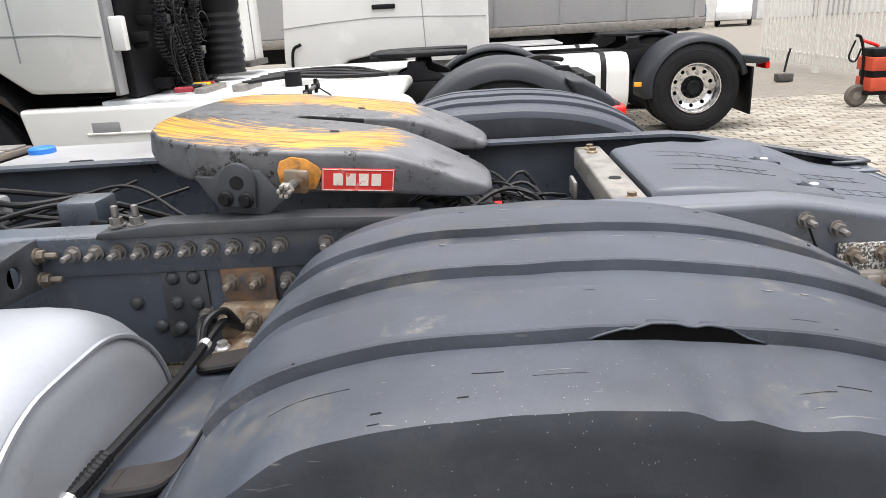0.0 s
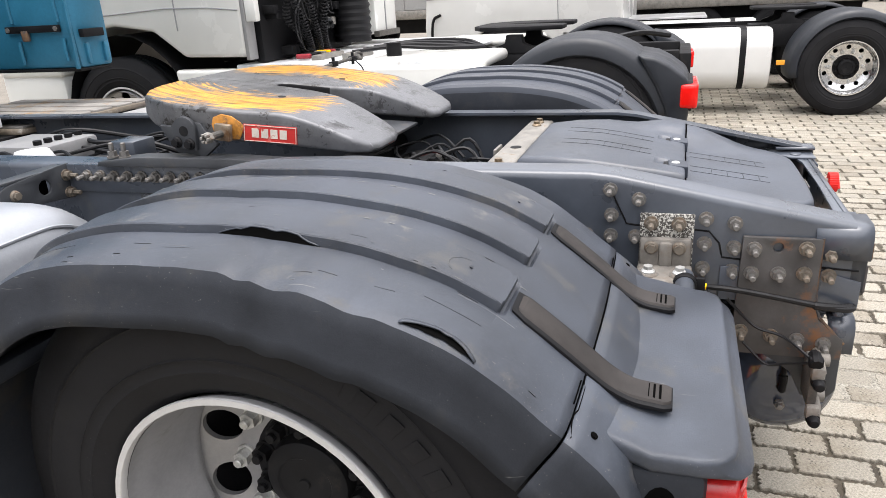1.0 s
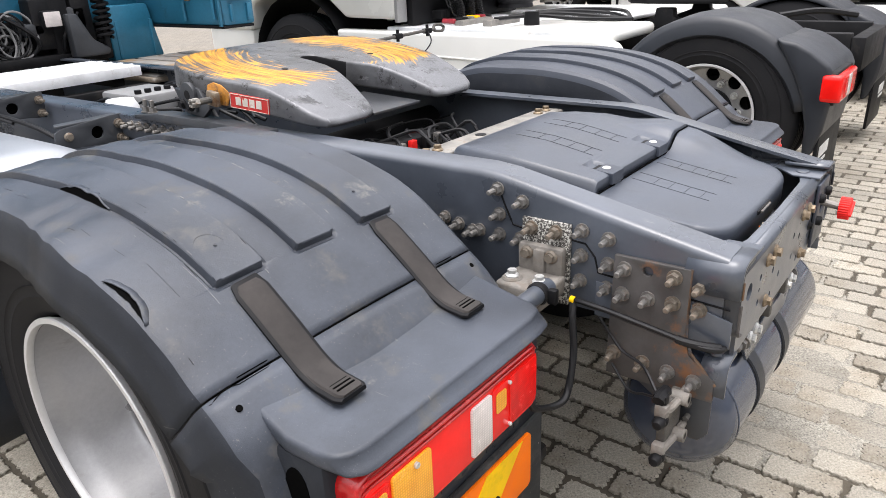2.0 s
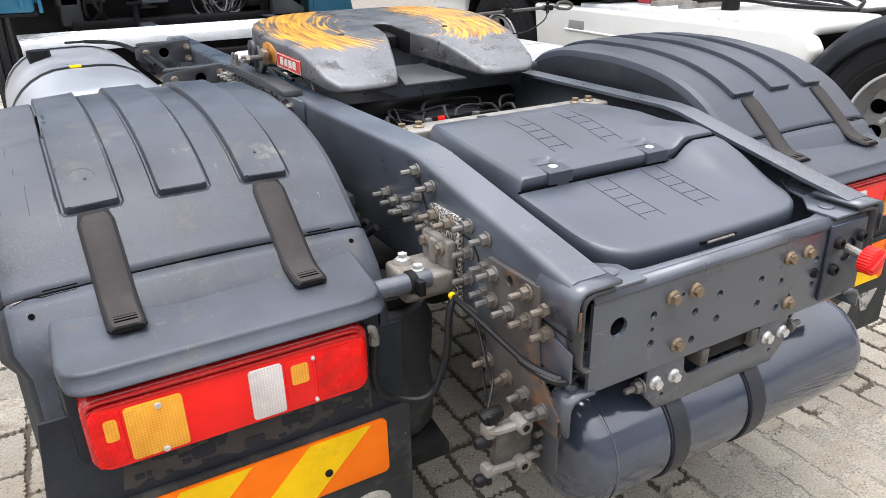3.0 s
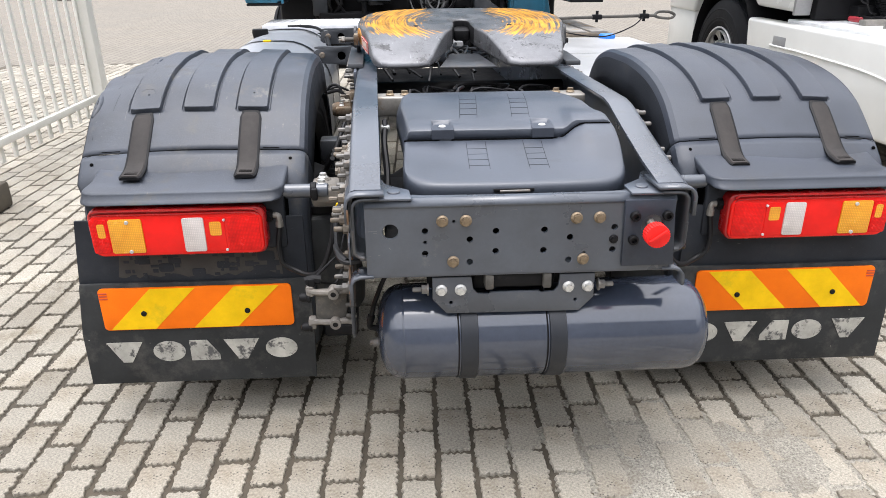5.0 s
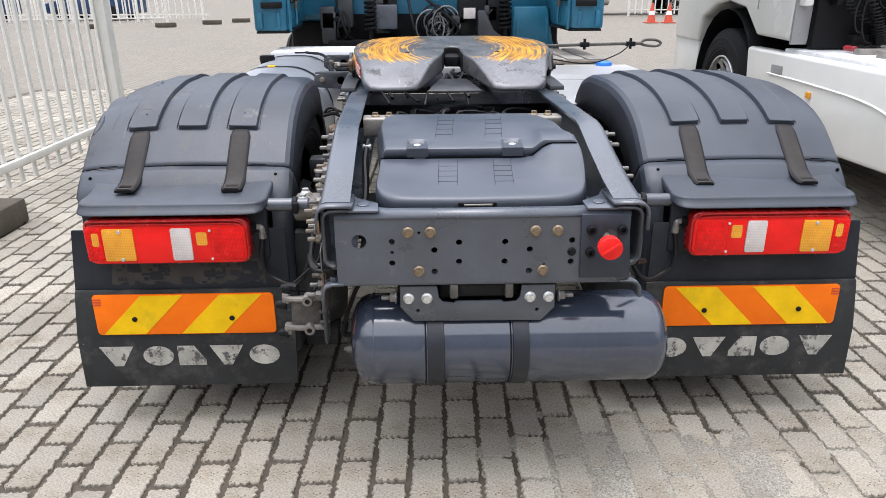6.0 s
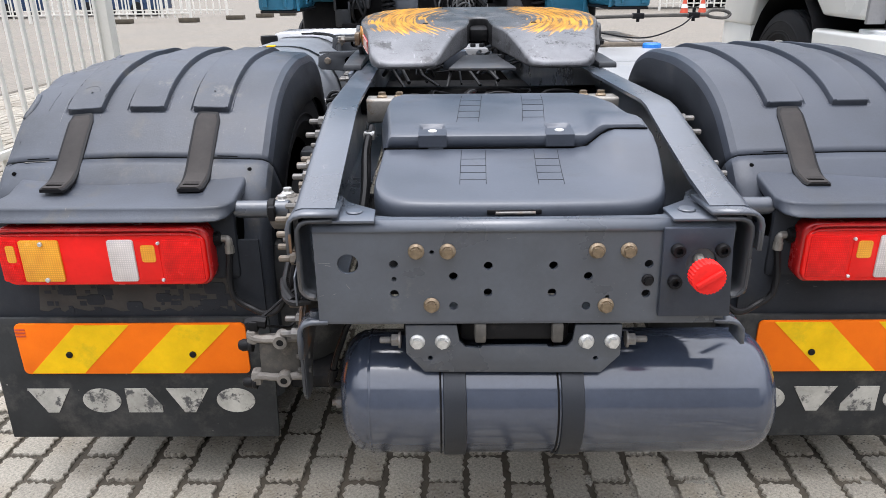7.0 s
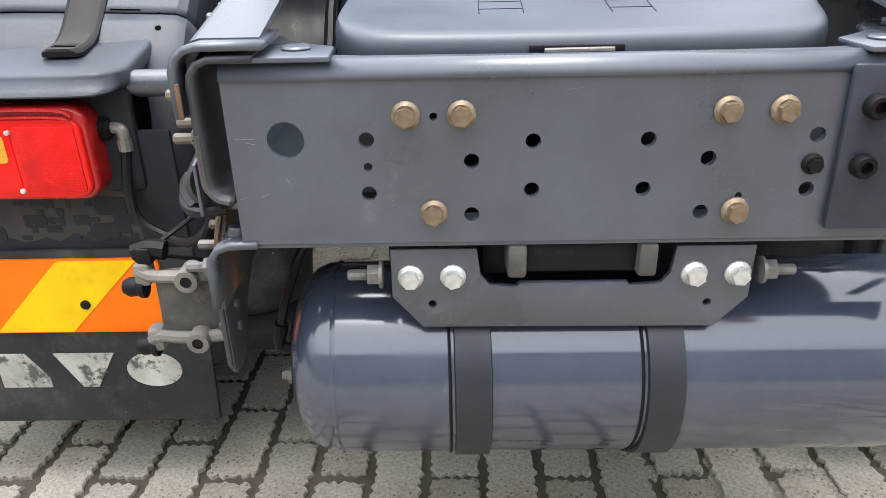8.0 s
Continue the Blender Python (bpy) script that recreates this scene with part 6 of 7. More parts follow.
# fuel tank, side box, walkway
def silver_tank(name, x0, x1, y0, y1, z0, z1, r, material, label):
    sec = rounded(x0, x1, z0, z1, r, 8)
    cx, cz = (x0 + x1) / 2, (z0 + z1) / 2
    bm = bmesh.new()
    rows = []
    for y, k in ((y0, 0.74), (y0 + 0.010, 0.83), (y0 + 0.028, 0.905), (y0 + 0.055, 0.96), (y0 + 0.09, 0.99), (y0 + 0.13, 1.0), (y1 - 0.08, 1.0), (y1 - 0.02, 0.96), (y1, 0.8)):
        rows.append([bm.verts.new((cx + (x - cx) * k, y, cz + (z - cz) * k)) for x, z in sec])
    for p, q in zip(rows, rows[1:]):
        for i in range(len(p)):
            j = (i + 1) % len(p)
            bm.faces.new((p[i], p[j], q[j], q[i]))
    bm.faces.new(rows[0])
    bm.faces.new(rows[-1][::-1])
    return part(name, bm, material, TRUCK, label, 40)


FRONT_HOSE = part("air_hose", tube([(-1.06, 1.765, 0.70), (-1.02, 1.742, 0.785), (-0.96, 1.728, 0.800), (-0.85, 1.718, 0.803), (-0.70, 1.706, 0.806), (-0.60, 1.700, 0.815), (-0.53, 1.685, 0.83), (-0.49, 1.665, 0.80)], 0.0085, 8), HOSE, TRUCK, "black air hose along the mudguard")
part("corrugated_sleeve", tube([(-1.015 + 0.004 * k, 1.740 - 0.0007 * k, 0.790 + 0.0006 * k) for k in range(26)], 0.0105, 8, per=1, wave=0.18), HOSE, FRONT_HOSE)
part("hose_clip", tube([(-0.600, 1.700, 0.815), (-0.588, 1.698, 0.818)], 0.011, 8, per=1), BOLT_SILVER, FRONT_HOSE)
part("hose_clip", tube([(-1.000, 1.736, 0.793), (-0.990, 1.734, 0.795)], 0.012, 8, per=1), BOLT_SILVER, FRONT_HOSE)
part("hose", tube([(-0.59, 1.705, 0.815), (-0.565, 1.700, 0.850), (-0.53, 1.680, 0.855), (-0.51, 1.665, 0.82)], 0.007, 8), HOSE, FRONT_HOSE)
part("hose", tube([(-0.60, 1.712, 0.80), (-0.55, 1.720, 0.84), (-0.50, 1.725, 0.83), (-0.46, 1.73, 0.80)], 0.006, 8), HOSE, FRONT_HOSE)
FUEL = silver_tank("fuel_tank", -1.20, -0.60, 1.738, 3.15, 0.30, 0.985, 0.24, SILVER, "silver painted fuel tank with a black strap")
arc = [(x, z) for x, z in rounded(-1.158, -0.642, 0.348, 0.937, 0.206, 8) if z > 0.62]
arc.sort(key=lambda q: math.atan2(q[1] - 0.62, q[0] + 0.90))
part("pressed_arc", tube([(x, 1.7495, z) for x, z in arc], 0.0045, 6, per=2), SILVER, FUEL, "pressed ridge in the tank's end")
st = rounded(-1.203, -0.597, 0.297, 0.988, 0.242, 8)
for y0 in (2.30, 2.95):
    part("tank_band", sheet([[(x, y, z) for x, z in st + st[:1]] for y in (y0, y0 + 0.045)]), BLACK, FUEL, "black tank strap")
part("filler_cap", lathe([(0, 0.93), (0.045, 0.93), (0.048, 0.91), (0.04, 0.87), (0.04, 0.84)], "z", (-1.03, 2.75, 0.08), 20), BLACK, FUEL)
part("yellow_tag", box(-0.95, -0.91, 2.30, 2.345, 0.987, 0.992, 0.001), REFL_Y, FUEL)
part("tank_hose", tube([(-0.82, 3.0, 1.005), (-0.70, 2.85, 1.002), (-0.63, 2.6, 0.975), (-0.60, 2.35, 0.945), (-0.58, 2.2, 0.90)], 0.009, 8), HOSE, FUEL, "black hose over the tank")
part("tank_hose", tube([(-0.90, 3.05, 1.0), (-0.74, 2.95, 1.005), (-0.66, 2.7, 0.985), (-0.62, 2.45, 0.95)], 0.006, 8), HOSE, FUEL)
SIDEBOX = part("side_box", box(0.50, 1.29, 1.45, 3.07, 0.42, 0.895, 0.02, 3), ALU, TRUCK, "grey metal battery and silencer box")
part("box_lid", prism([(0.495, 1.44), (1.30, 1.44), (1.30, 3.06), (0.50, 3.06)], "z", 0.896, 0.904, 0.003), SHEETM, SIDEBOX, "bright bare aluminium lid sheet")
part("lid_seam", box(0.50, 1.29, 2.28, 2.284, 0.904, 0.9055, 0), GREY_D, SIDEBOX, smooth=0)
lug = part("lid_bracket", prism(rounded(2.45, 2.53, 0.90, 0.975, 0.006, 2), "x", 0.492, 0.500, 0.001, holes=[ring_pts(2.49, 0.945, 0.014, 12)]), RAIL_WORN, SIDEBOX, "dark tab with a hole")
part("blue_cap", lathe([(0, 0.930), (0.045, 0.930), (0.052, 0.923), (0.052, 0.900)], "z", (1.14, 3.01, 0), 18), surf("blue_plastic_cap", (0.02, 0.18, 0.60), 0.4), SIDEBOX, "blue filler cap")
WALK = part("walkway", box(-1.08, 0.32, 3.16, 3.62, 0.975, 0.995, 0.004), TREAD, TRUCK, "white metal walkway plate with raised tread")
stud = mesh_of(box(-0.015, 0.015, -0.008, 0.008, -0.003, 0.0035, 0.002, 1), TREAD)
for j in range(9):
    for i in range(29):
        piece("tread_stud", stud, WALK, pose(-1.055 + 0.048 * i + 0.024 * (j % 2), 3.185 + 0.048 * j, 0.995))
part("walkway_lip", box(-1.08, 0.32, 3.150, 3.160, 0.945, 0.995, 0.002), TREAD, WALK)
for x in (-1.0, -0.70, 0.22):
    part("walkway_leg", box(x - 0.03, x + 0.03, 3.2, 3.5, 0.90, 0.975, 0.005), DARK, WALK)
DECK = part("deck_board", box(0.34, 1.20, 3.08, 3.95, 0.905, 0.930, 0.006), WOOD, TRUCK, "dirty grey-brown slatted deck plate")
for k in range(6):
    part("deck_slat", box(0.36 + 0.14 * k, 0.47 + 0.14 * k, 3.09, 3.94, 0.929, 0.940, 0.003), SLATM, DECK)
part("deck_support", box(-0.5, 0.9, 3.12, 3.18, 0.86, 0.905, 0.005), DARK, DECK)
ROD = part("release_rod", tube([(0.260, 1.72, 1.128), (0.610, 1.76, 1.134), (0.945, 1.79, 1.137)], 0.0075, 8), CASTD, TRUCK, "steel pull rod with a loop handle")
part("loop_handle", tube([(0.935, 1.79, 1.138), (0.962, 1.80, 1.152), (1.015, 1.81, 1.150), (1.042, 1.81, 1.136), (1.020, 1.805, 1.122), (0.966, 1.80, 1.126), (0.940, 1.79, 1.134)], 0.0065, 8), CASTD, ROD)
for x, y in ((0.655, 1.763), (0.885, 1.784)):
    part("rod_joint", merge(box(x - 0.022, x + 0.022, y - 0.012, y + 0.012, 1.124, 1.146, 0.003), cyl("z", (x, y, 0), 0.007, 1.112, 1.162, 8)), DARK, ROD, "dark clevis joint")
part("thin_cable", tube([(0.30, 1.70, 1.120), (0.50, 1.66, 1.075), (0.66, 1.66, 1.058), (0.80, 1.70, 1.095), (0.885, 1.78, 1.135)], 0.003, 6), BLACK, ROD)

# cab back
def cab():
    c = part("cab", box(-1.20, 1.20, 4.16, 5.9, 1.15, 3.3, 0.06, 3), TEAL, TRUCK, "teal blue sleeper cab seen from behind")
    for s in (-1, 1):
        sk = part("corner_panel", prism([(s * 1.20, 1.12), (s * 0.98, 1.12), (s * 0.96, 1.40), (s * 0.96, 2.4), (s * 1.20, 2.4)], "y", 3.30, 4.16, 0.02), TEAL, c, "teal cab corner panel")
        part("hinge", box(min(s * 1.0, s * 1.14), max(s * 1.0, s * 1.14), 3.27, 3.30, 1.27, 1.31, 0.004), DARK, sk)
        bar_ = part("hinge_bar", box(min(s * 0.944, s * 0.958), max(s * 0.944, s * 0.958), 3.36, 3.70, 1.302, 1.336, 0.003), DARK, sk, "black flat bar with two bolts")
        for y in (3.38, 3.68):
            part("bar_bolt", cyl("x", (0, y, 1.319), 0.012, s * 0.944, s * 0.938, 8), BOLTM, bar_)
        part("bar_clip", box(min(s * 0.940, s * 0.956), max(s * 0.940, s * 0.956), 3.56, 3.60, 1.262, 1.312, 0.003), RUST, bar_)
        for y, z0, z1 in ((3.36, 1.16, 1.27), (3.37, 1.35, 1.62), (3.64, 1.15, 1.26), (3.66, 1.35, 1.60)):
            part("pressed_rib", tube([(s * 0.958, y, z0), (s * 0.955, y, (z0 + z1) / 2), (s * 0.958, y, z1)], 0.010, 6), TEAL, sk)
        part("edge_flange", box(min(s * 0.945, s * 0.962), max(s * 0.945, s * 0.962), 3.295, 3.312, 1.12, 2.3, 0.003), TEAL, sk)
        part("lower_seal", box(min(s * 0.97, s * 1.19), max(s * 0.97, s * 1.19), 3.305, 4.15, 1.106, 1.121, 0.003), BLACK, sk)
        part("pressed_rib", box(min(s * 1.02, s * 1.04), max(s * 1.02, s * 1.04), 3.285, 3.302, 1.14, 1.24, 0.004), TEAL, sk)
        part("pressed_rib", box(min(s * 1.14, s * 1.17), max(s * 1.14, s * 1.17), 3.285, 3.302, 1.14, 1.24, 0.004), TEAL, sk)
    under = part("cab_rear_frame", box(-0.95, 0.36, 3.58, 3.66, 1.02, 2.2, 0.03), DARK, c, "dark mechanical frame under the cab")
    part("blue_inner", prism([(0.36, 1.00), (0.655, 1.00), (0.60, 1.28), (0.37, 1.28)], "y", 3.44, 3.52, 0.012), TEAL, under, "teal inner panel")
    for q in (0.40, 0.60):
        part("pressed_rib", box(q - 0.008, q + 0.008, 3.432, 3.445, 1.01, 1.20, 0.003), TEAL, under)
    for s, z0 in ((0.305, 1.13), (-0.60, 1.13)):
        sp = [(s + 0.035 * math.cos(a), 3.38 + 0.035 * math.sin(a), z0 + 0.0045 * a) for a in [k * 0.5 for k in range(90)]]
        part("coil_spring", tube(sp, 0.009, 6, per=1), BLACK, under, "black coil spring")
        part("damper", cyl("z", (s, 3.38, 0), 0.016, 1.06, 1.34, 10), DARK, under)
    br_ = prism([(0.12, 1.05), (0.30, 1.05), (0.31, 1.08), (0.23, 1.13), (0.17, 1.26), (0.12, 1.26)], "y", 3.36, 3.42, 0.012)
    part("cab_mount", br_, RAIL_WORN, under, "dark cast cab mount")
    part("grey_box", box(-0.62, -0.42, 3.42, 3.52, 1.14, 1.30, 0.01), RAIL, under)
    lw = part("lamp", box(0.020, 0.112, 3.40, 3.44, 1.200, 1.282, 0.010), BLACK, under, "square work lamp")
    part("lamp_glass", box(0.026, 0.106, 3.394, 3.402, 1.206, 1.276, 0.006), LENS_WHT, lw)
    r = random.Random(5)
    for i in range(16):
        cx, cz, rr = -0.14 + r.uniform(-0.06, 0.06), 1.15 + r.uniform(-0.04, 0.05), r.uniform(0.05, 0.10)
        part("cable_loop", tube([(cx + rr * math.cos(a), 3.46 + 0.006 * i + 0.01 * math.sin(2 * a), cz + rr * 1.15 * math.sin(a)) for a in [k * 0.55 for k in range(13)]], 0.0055, 6, per=3), CASTG if i % 3 else HOSE, under, "coiled grey cable")
    for i in range(12):
        x = r.uniform(-0.9, 0.3)
        part("bracket", box(x - 0.05, x + 0.05, 3.46, 3.56, 1.04 + r.uniform(0, 0.15), 1.22 + r.uniform(0, 0.2), 0.01), DARK if i % 2 else RAIL_WORN, under)
    for i in range(6):
        x = r.uniform(-0.9, 0.25)
        part("hose", tube([(x, 3.5, 1.02), (x + r.uniform(-0.1, 0.1), 3.44, 1.15), (x + r.uniform(-0.2, 0.2), 3.5, 1.35)], 0.010, 6), HOSE, under)
    part("cab_beam", box(-0.9, 0.36, 3.44, 3.55, 1.02, 1.07, 0.01), DARK, under)
    # the gear behind the cab stands well forward of the corner panels
    for o in [under] + list(under.children_recursive):
        for v in o.data.vertices:
            far = Vector((v.co.x - 0.036 * v.co.y + 1.722, v.co.y + 0.306, v.co.z - 1.475)) * 1.15
            v.co = Vector((far.x - 1.722 + 0.036 * (far.y - 0.306), far.y - 0.306, far.z + 1.475))
    for s in (-1, 1):
        wheel_pair(s, 4.95, 0.50, s * 1.22, TRUCK, dual=False, dish=0.05, name="front_wheel")
    part("front_floor", box(-1.1, 1.1, 4.25, 5.8, 0.55, 1.16, 0.05), DARK, c)
    return c


CAB = cab()


def fit_shear(x, y):
    """Added shear that fits the truck to the solved camera: everything further forward lies slightly more to one side,
    less so on the offside.
    """
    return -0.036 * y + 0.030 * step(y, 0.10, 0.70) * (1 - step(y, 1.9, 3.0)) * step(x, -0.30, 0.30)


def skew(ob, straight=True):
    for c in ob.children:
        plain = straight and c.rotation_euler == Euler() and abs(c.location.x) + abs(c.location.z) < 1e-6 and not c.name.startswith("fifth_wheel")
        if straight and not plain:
            c.location.x += fit_shear(c.location.x, c.location.y)
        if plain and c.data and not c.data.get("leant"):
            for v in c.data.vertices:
                v.co.x += fit_shear(v.co.x, v.co.y)
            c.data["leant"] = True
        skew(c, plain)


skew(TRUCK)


# ---- neighbouring trucks ----
def arch_guard(parent, x0, x1, yc, zc, r, a0, a1, material, name="mudguard", lip=0.07):
    """A plain arched mudguard with a rolled outer lip."""
    rows = []
    s = 1 if x1 > x0 else -1
    for k in range(25):
        a = radians(a0 + (a1 - a0) * k / 24)
        c, n = math.cos(a), math.sin(a)
        rows.append([(x, yc + c * rr, zc + n * rr) for x, rr in ((x0 + s * 0.02, r - lip - 0.02), (x0, r - lip), (x0 + s * 0.006, r - 0.045), (x0 + s * 0.022, r - 0.014), (x0 + s * 0.05, r), ((x0 + x1) / 2, r + 0.012), (x1 - s * 0.03, r + 0.004), (x1, r - 0.03))])
    ob = part(name, sheet(rows), material, parent, "black plastic mudguard", 45)
    thick(ob, 0.008, -1)
    return ob


def plain_fifth(parent, y):
    f = new("fifth_wheel")
    f.parent, f.location = parent, (0, y, 1.10)
    f["label"] = "black greasy coupling plate"
    half = [(0.0, 0.36), (0.24, 0.35), (0.38, 0.27), (0.45, 0.12), (0.45, -0.15), (0.40, -0.36), (0.18, -0.36), (0.06, -0.05), (0.035, 0.1), (0, 0.12)]
    part("top_plate", prism(half + [(-x, q) for x, q in half[-2:0:-1]], "z", -0.012, 0.020, 0.008), DARK, f)
    for s in (-1, 1):
        part("pedestal", prism([(-0.22, -0.18), (0.22, -0.18), (0.20, -0.15), (0.07, -0.10), (0.06, -0.04), (-0.06, -0.04), (-0.07, -0.10), (-0.20, -0.15)], "x", s * 0.34, s * 0.42, 0.008), DARK, f, "dark pivot bearing")
    part("base_plate", box(-0.42, 0.42, -0.35, 0.35, -0.20, -0.18, 0.006), RAIL_WORN, f)
    return f


def suzi_coils(parent, y):
    """Thin coiled air lines in a dense bunch on the cab's back, sagging to the deck."""
    r = random.Random(40)
    for k in range(9):
        x0, x1 = -0.95 + 0.085 * k + r.uniform(-0.03, 0.03), -0.78 + 0.045 * k
        run = [(x0 + r.uniform(-0.05, 0.05), 1.75 + r.uniform(-0.1, 0.2)), (x0 + r.uniform(-0.10, 0.10), 1.48), (x0 + r.uniform(-0.08, 0.12), 1.26), (x1 + r.uniform(-0.06, 0.06), 1.10), (x1 + 0.05, 0.99)]
        line = smooth_line([(x, 0, z) for x, z in run], 60)
        pts = []
        for i, p in enumerate(line):
            a = i * 0.85
            pts.append((p.x + 0.027 * math.cos(a), y + 0.05 * (k % 3) + 0.027 * math.sin(a), p.z + 0.010 * math.cos(a)))
        part("air_coil", tube(pts, 0.0062, 5, per=1), HOSE, parent, "black coiled air line")
    for k in range(10):
        cx, cz, w, h = r.uniform(-0.95, -0.25), r.uniform(1.2, 1.6), r.uniform(0.05, 0.13), r.uniform(0.08, 0.2)
        part("loose_cable", tube([(cx + w * math.cos(a), y - 0.02 + 0.004 * k, cz + h * math.sin(a)) for a in [j * 0.6 for j in range(9)]], 0.006, 5, per=4), HOSE, parent, "black looped cable")


DULLRED = surf("dirty_red_socket", (0.28, 0.02, 0.03), 0.5, spread=0.3)


def truck_b():
    """White tractor beside, parked parallel; its own origin lies below the rear end."""
    t = thing("tractor_truck", "cream white tractor truck with a black rear mudguard parked alongside", "truck", (3.68, 0.0, 0))
    L = -1.25
    for s in (-1, 1):
        rl = part("chassis_rail", box(s * 0.385 - 0.04, s * 0.385 + 0.04, 0.42, 4.4, 0.70, 0.92, 0.008), DARK, t)
    part("tail_beam", box(-0.42, 0.42, 0.34, 0.42, 0.70, 0.90, 0.008), DARK, t)
    for s in (-1, 1):
        wheel_pair(s, 1.02, 0.52, s * 1.23, t)
        wheel_pair(s, 4.58, 0.52, s * 1.21, t, dual=False, dish=0.04, name="front_wheel")
        g = arch_guard(t, s * 1.25, s * 0.62, 1.02, 0.45, 0.635, 12, 165, PLASTIC_C, lip=0.105)
        tf = part("tail_fairing", prism([(0.66, 0.975), (0.55, 0.955), (0.47, 0.915), (0.375, 0.845), (0.350, 0.79), (0.345, 0.64), (0.36, 0.50), (0.40, 0.36), (0.445, 0.33), (0.455, 0.52), (0.49, 0.66), (0.55, 0.79)], "x", s * 0.62, s * 1.270, 0.045, seg=4), PLASTIC_C, g, "bulged black end of the mudguard")
        part("lamp_surround", prism([(s * x, z) for x, z in rounded(0.83, 1.262, 0.635, 0.815, 0.03)], "y", 0.330, 0.40, 0.008), BLACK, tf)
        fl = part("mudflap", box(min(s * 0.64, s * 1.25), max(s * 0.64, s * 1.25), 0.37, 0.39, 0.12, 0.55, 0.004), BLACK, t, "black mudflap with a white mark")
        part("print_block", box(min(s * 0.96, s * 1.20), max(s * 0.96, s * 1.20), 0.366, 0.371, 0.335, 0.40, 0.0), LABEL_P, fl, smooth=0)
        part("print_block", box(min(s * 1.00, s * 1.20), max(s * 1.00, s * 1.20), 0.366, 0.371, 0.300, 0.315, 0.0), LABEL_P, fl, smooth=0)
        lp = part("tail_light", prism([(s * x, z) for x, z in rounded(0.86, 1.285, 0.655, 0.800, 0.028)], "y", 0.300, 0.400, 0.014, seg=3), LENS_RED, t, "red tail light")
        part("clear_lens", prism([(s * x, z) for x, z in rounded(1.03, 1.11, 0.672, 0.785, 0.012)], "y", 0.296, 0.33, 0.004), LENS_WHT, lp)
        part("reflector_lens", prism([(s * x, z) for x, z in rounded(1.13, 1.20, 0.672, 0.785, 0.012)], "y", 0.297, 0.33, 0.004), LENS_REF, lp)
    for s in (-1, 1):
        sk = part("side_skirt", prism([(1.70, 0.40), (3.90, 0.33), (3.96, 0.60), (4.02, 0.94), (1.72, 0.94), (1.59, 0.91), (1.54, 0.84), (1.60, 0.72)], "x", s * 1.25, s * 1.13, 0.03, seg=3), WHITE, t, "cream white side fairing")
        part("step_recess", box(min(s * 1.252, s * 1.20), max(s * 1.252, s * 1.20), 3.38, 3.57, 0.76, 0.85, 0.01), GREY_D, sk)
        part("marker_lamp", box(min(s * 1.268, s * 1.24), max(s * 1.268, s * 1.24), 2.95, 3.00, 0.68, 0.72, 0.004), LENS_AMB, sk)
        part("crease", tube([(s * 1.251, 1.75, 0.62), (s * 1.253, 2.3, 0.74), (s * 1.253, 3.0, 0.77), (s * 1.253, 3.6, 0.775)], 0.008, 6), WHITE, sk)
    deck = part("deck", box(-1.20, 1.20, 2.0, 3.5, 0.935, 0.965, 0.008), TREAD, t, "white covered walkway and tank tops")
    for x0, x1 in ((-1.15, -0.5), (0.5, 1.15)):
        part("tank_top", box(x0, x1, 1.62, 2.5, 0.90, 0.98, 0.035, 3), WHITE, deck)
    part("filler_cap", lathe([(0, 0.05), (0.05, 0.05), (0.055, 0), (0.055, -0.04)], "z", (-0.95, 2.35, 1.02), 16), BLACK, deck)
    for k in range(4):
        part("hose", tube([(-0.9 + 0.2 * k, 2.7, 1.01), (-0.8 + 0.2 * k, 2.4, 1.03), (-0.75 + 0.25 * k, 2.1, 1.01), (-0.5, 1.8, 0.99)], 0.014, 6), HOSE, deck)
    for y, z in ((2.7, 0.98), (2.95, 0.97)):
        part("tool", box(-1.0, -0.6, y - 0.04, y + 0.04, z - 0.02, z + 0.03, 0.008), GALV, deck)
    cabm = part("cab", prism([(3.37, 1.02), (3.35, 3.4), (5.55, 3.4), (5.7, 2.2), (5.75, 0.9), (5.10, 0.9), (5.05, 1.12), (4.75, 1.24), (4.50, 1.27), (4.15, 1.22), (3.90, 1.03)], "x", -1.25, 1.25, 0.03, seg=3), WHITE, t, "cream white cab")
    part("cab_lower", box(-1.235, 1.235, 5.11, 5.77, 0.35, 0.95, 0.04), WHITE, cabm)
    for s in (-1, 1):
        part("seam", tube([(s * 1.252, 3.92, 1.22), (s * 1.252, 3.92, 1.9), (s * 1.252, 3.9, 3.0)], 0.005, 5, per=2), GREY_D, cabm)
        part("seam", tube([(s * 1.252, 3.39, 1.345), (s * 1.252, 4.0, 1.38), (s * 1.252, 5.4, 1.30)], 0.005, 5, per=2), GREY_D, cabm)
        part("arch_lining", arch_lining(s), BLACK, cabm)
        part("door_handle", box(min(s * 1.25, s * 1.275), max(s * 1.25, s * 1.275), 4.1, 4.3, 1.62, 1.66, 0.01), BLACK, cabm)
    rear = part("rear_gear", box(-1.12, 0.38, 3.30, 3.38, 0.97, 2.4, 0.02), BLACK, t, "dark pipework behind the cab")
    suzi_coils(rear, 3.12)
    part("seal_strip", box(-1.245, -1.13, 3.345, 3.375, 1.0, 2.6, 0.006), GREY_D, rear)
    part("bracket", box(-1.235, -1.17, 3.26, 3.345, 1.26, 1.46, 0.012), WHITE, rear)
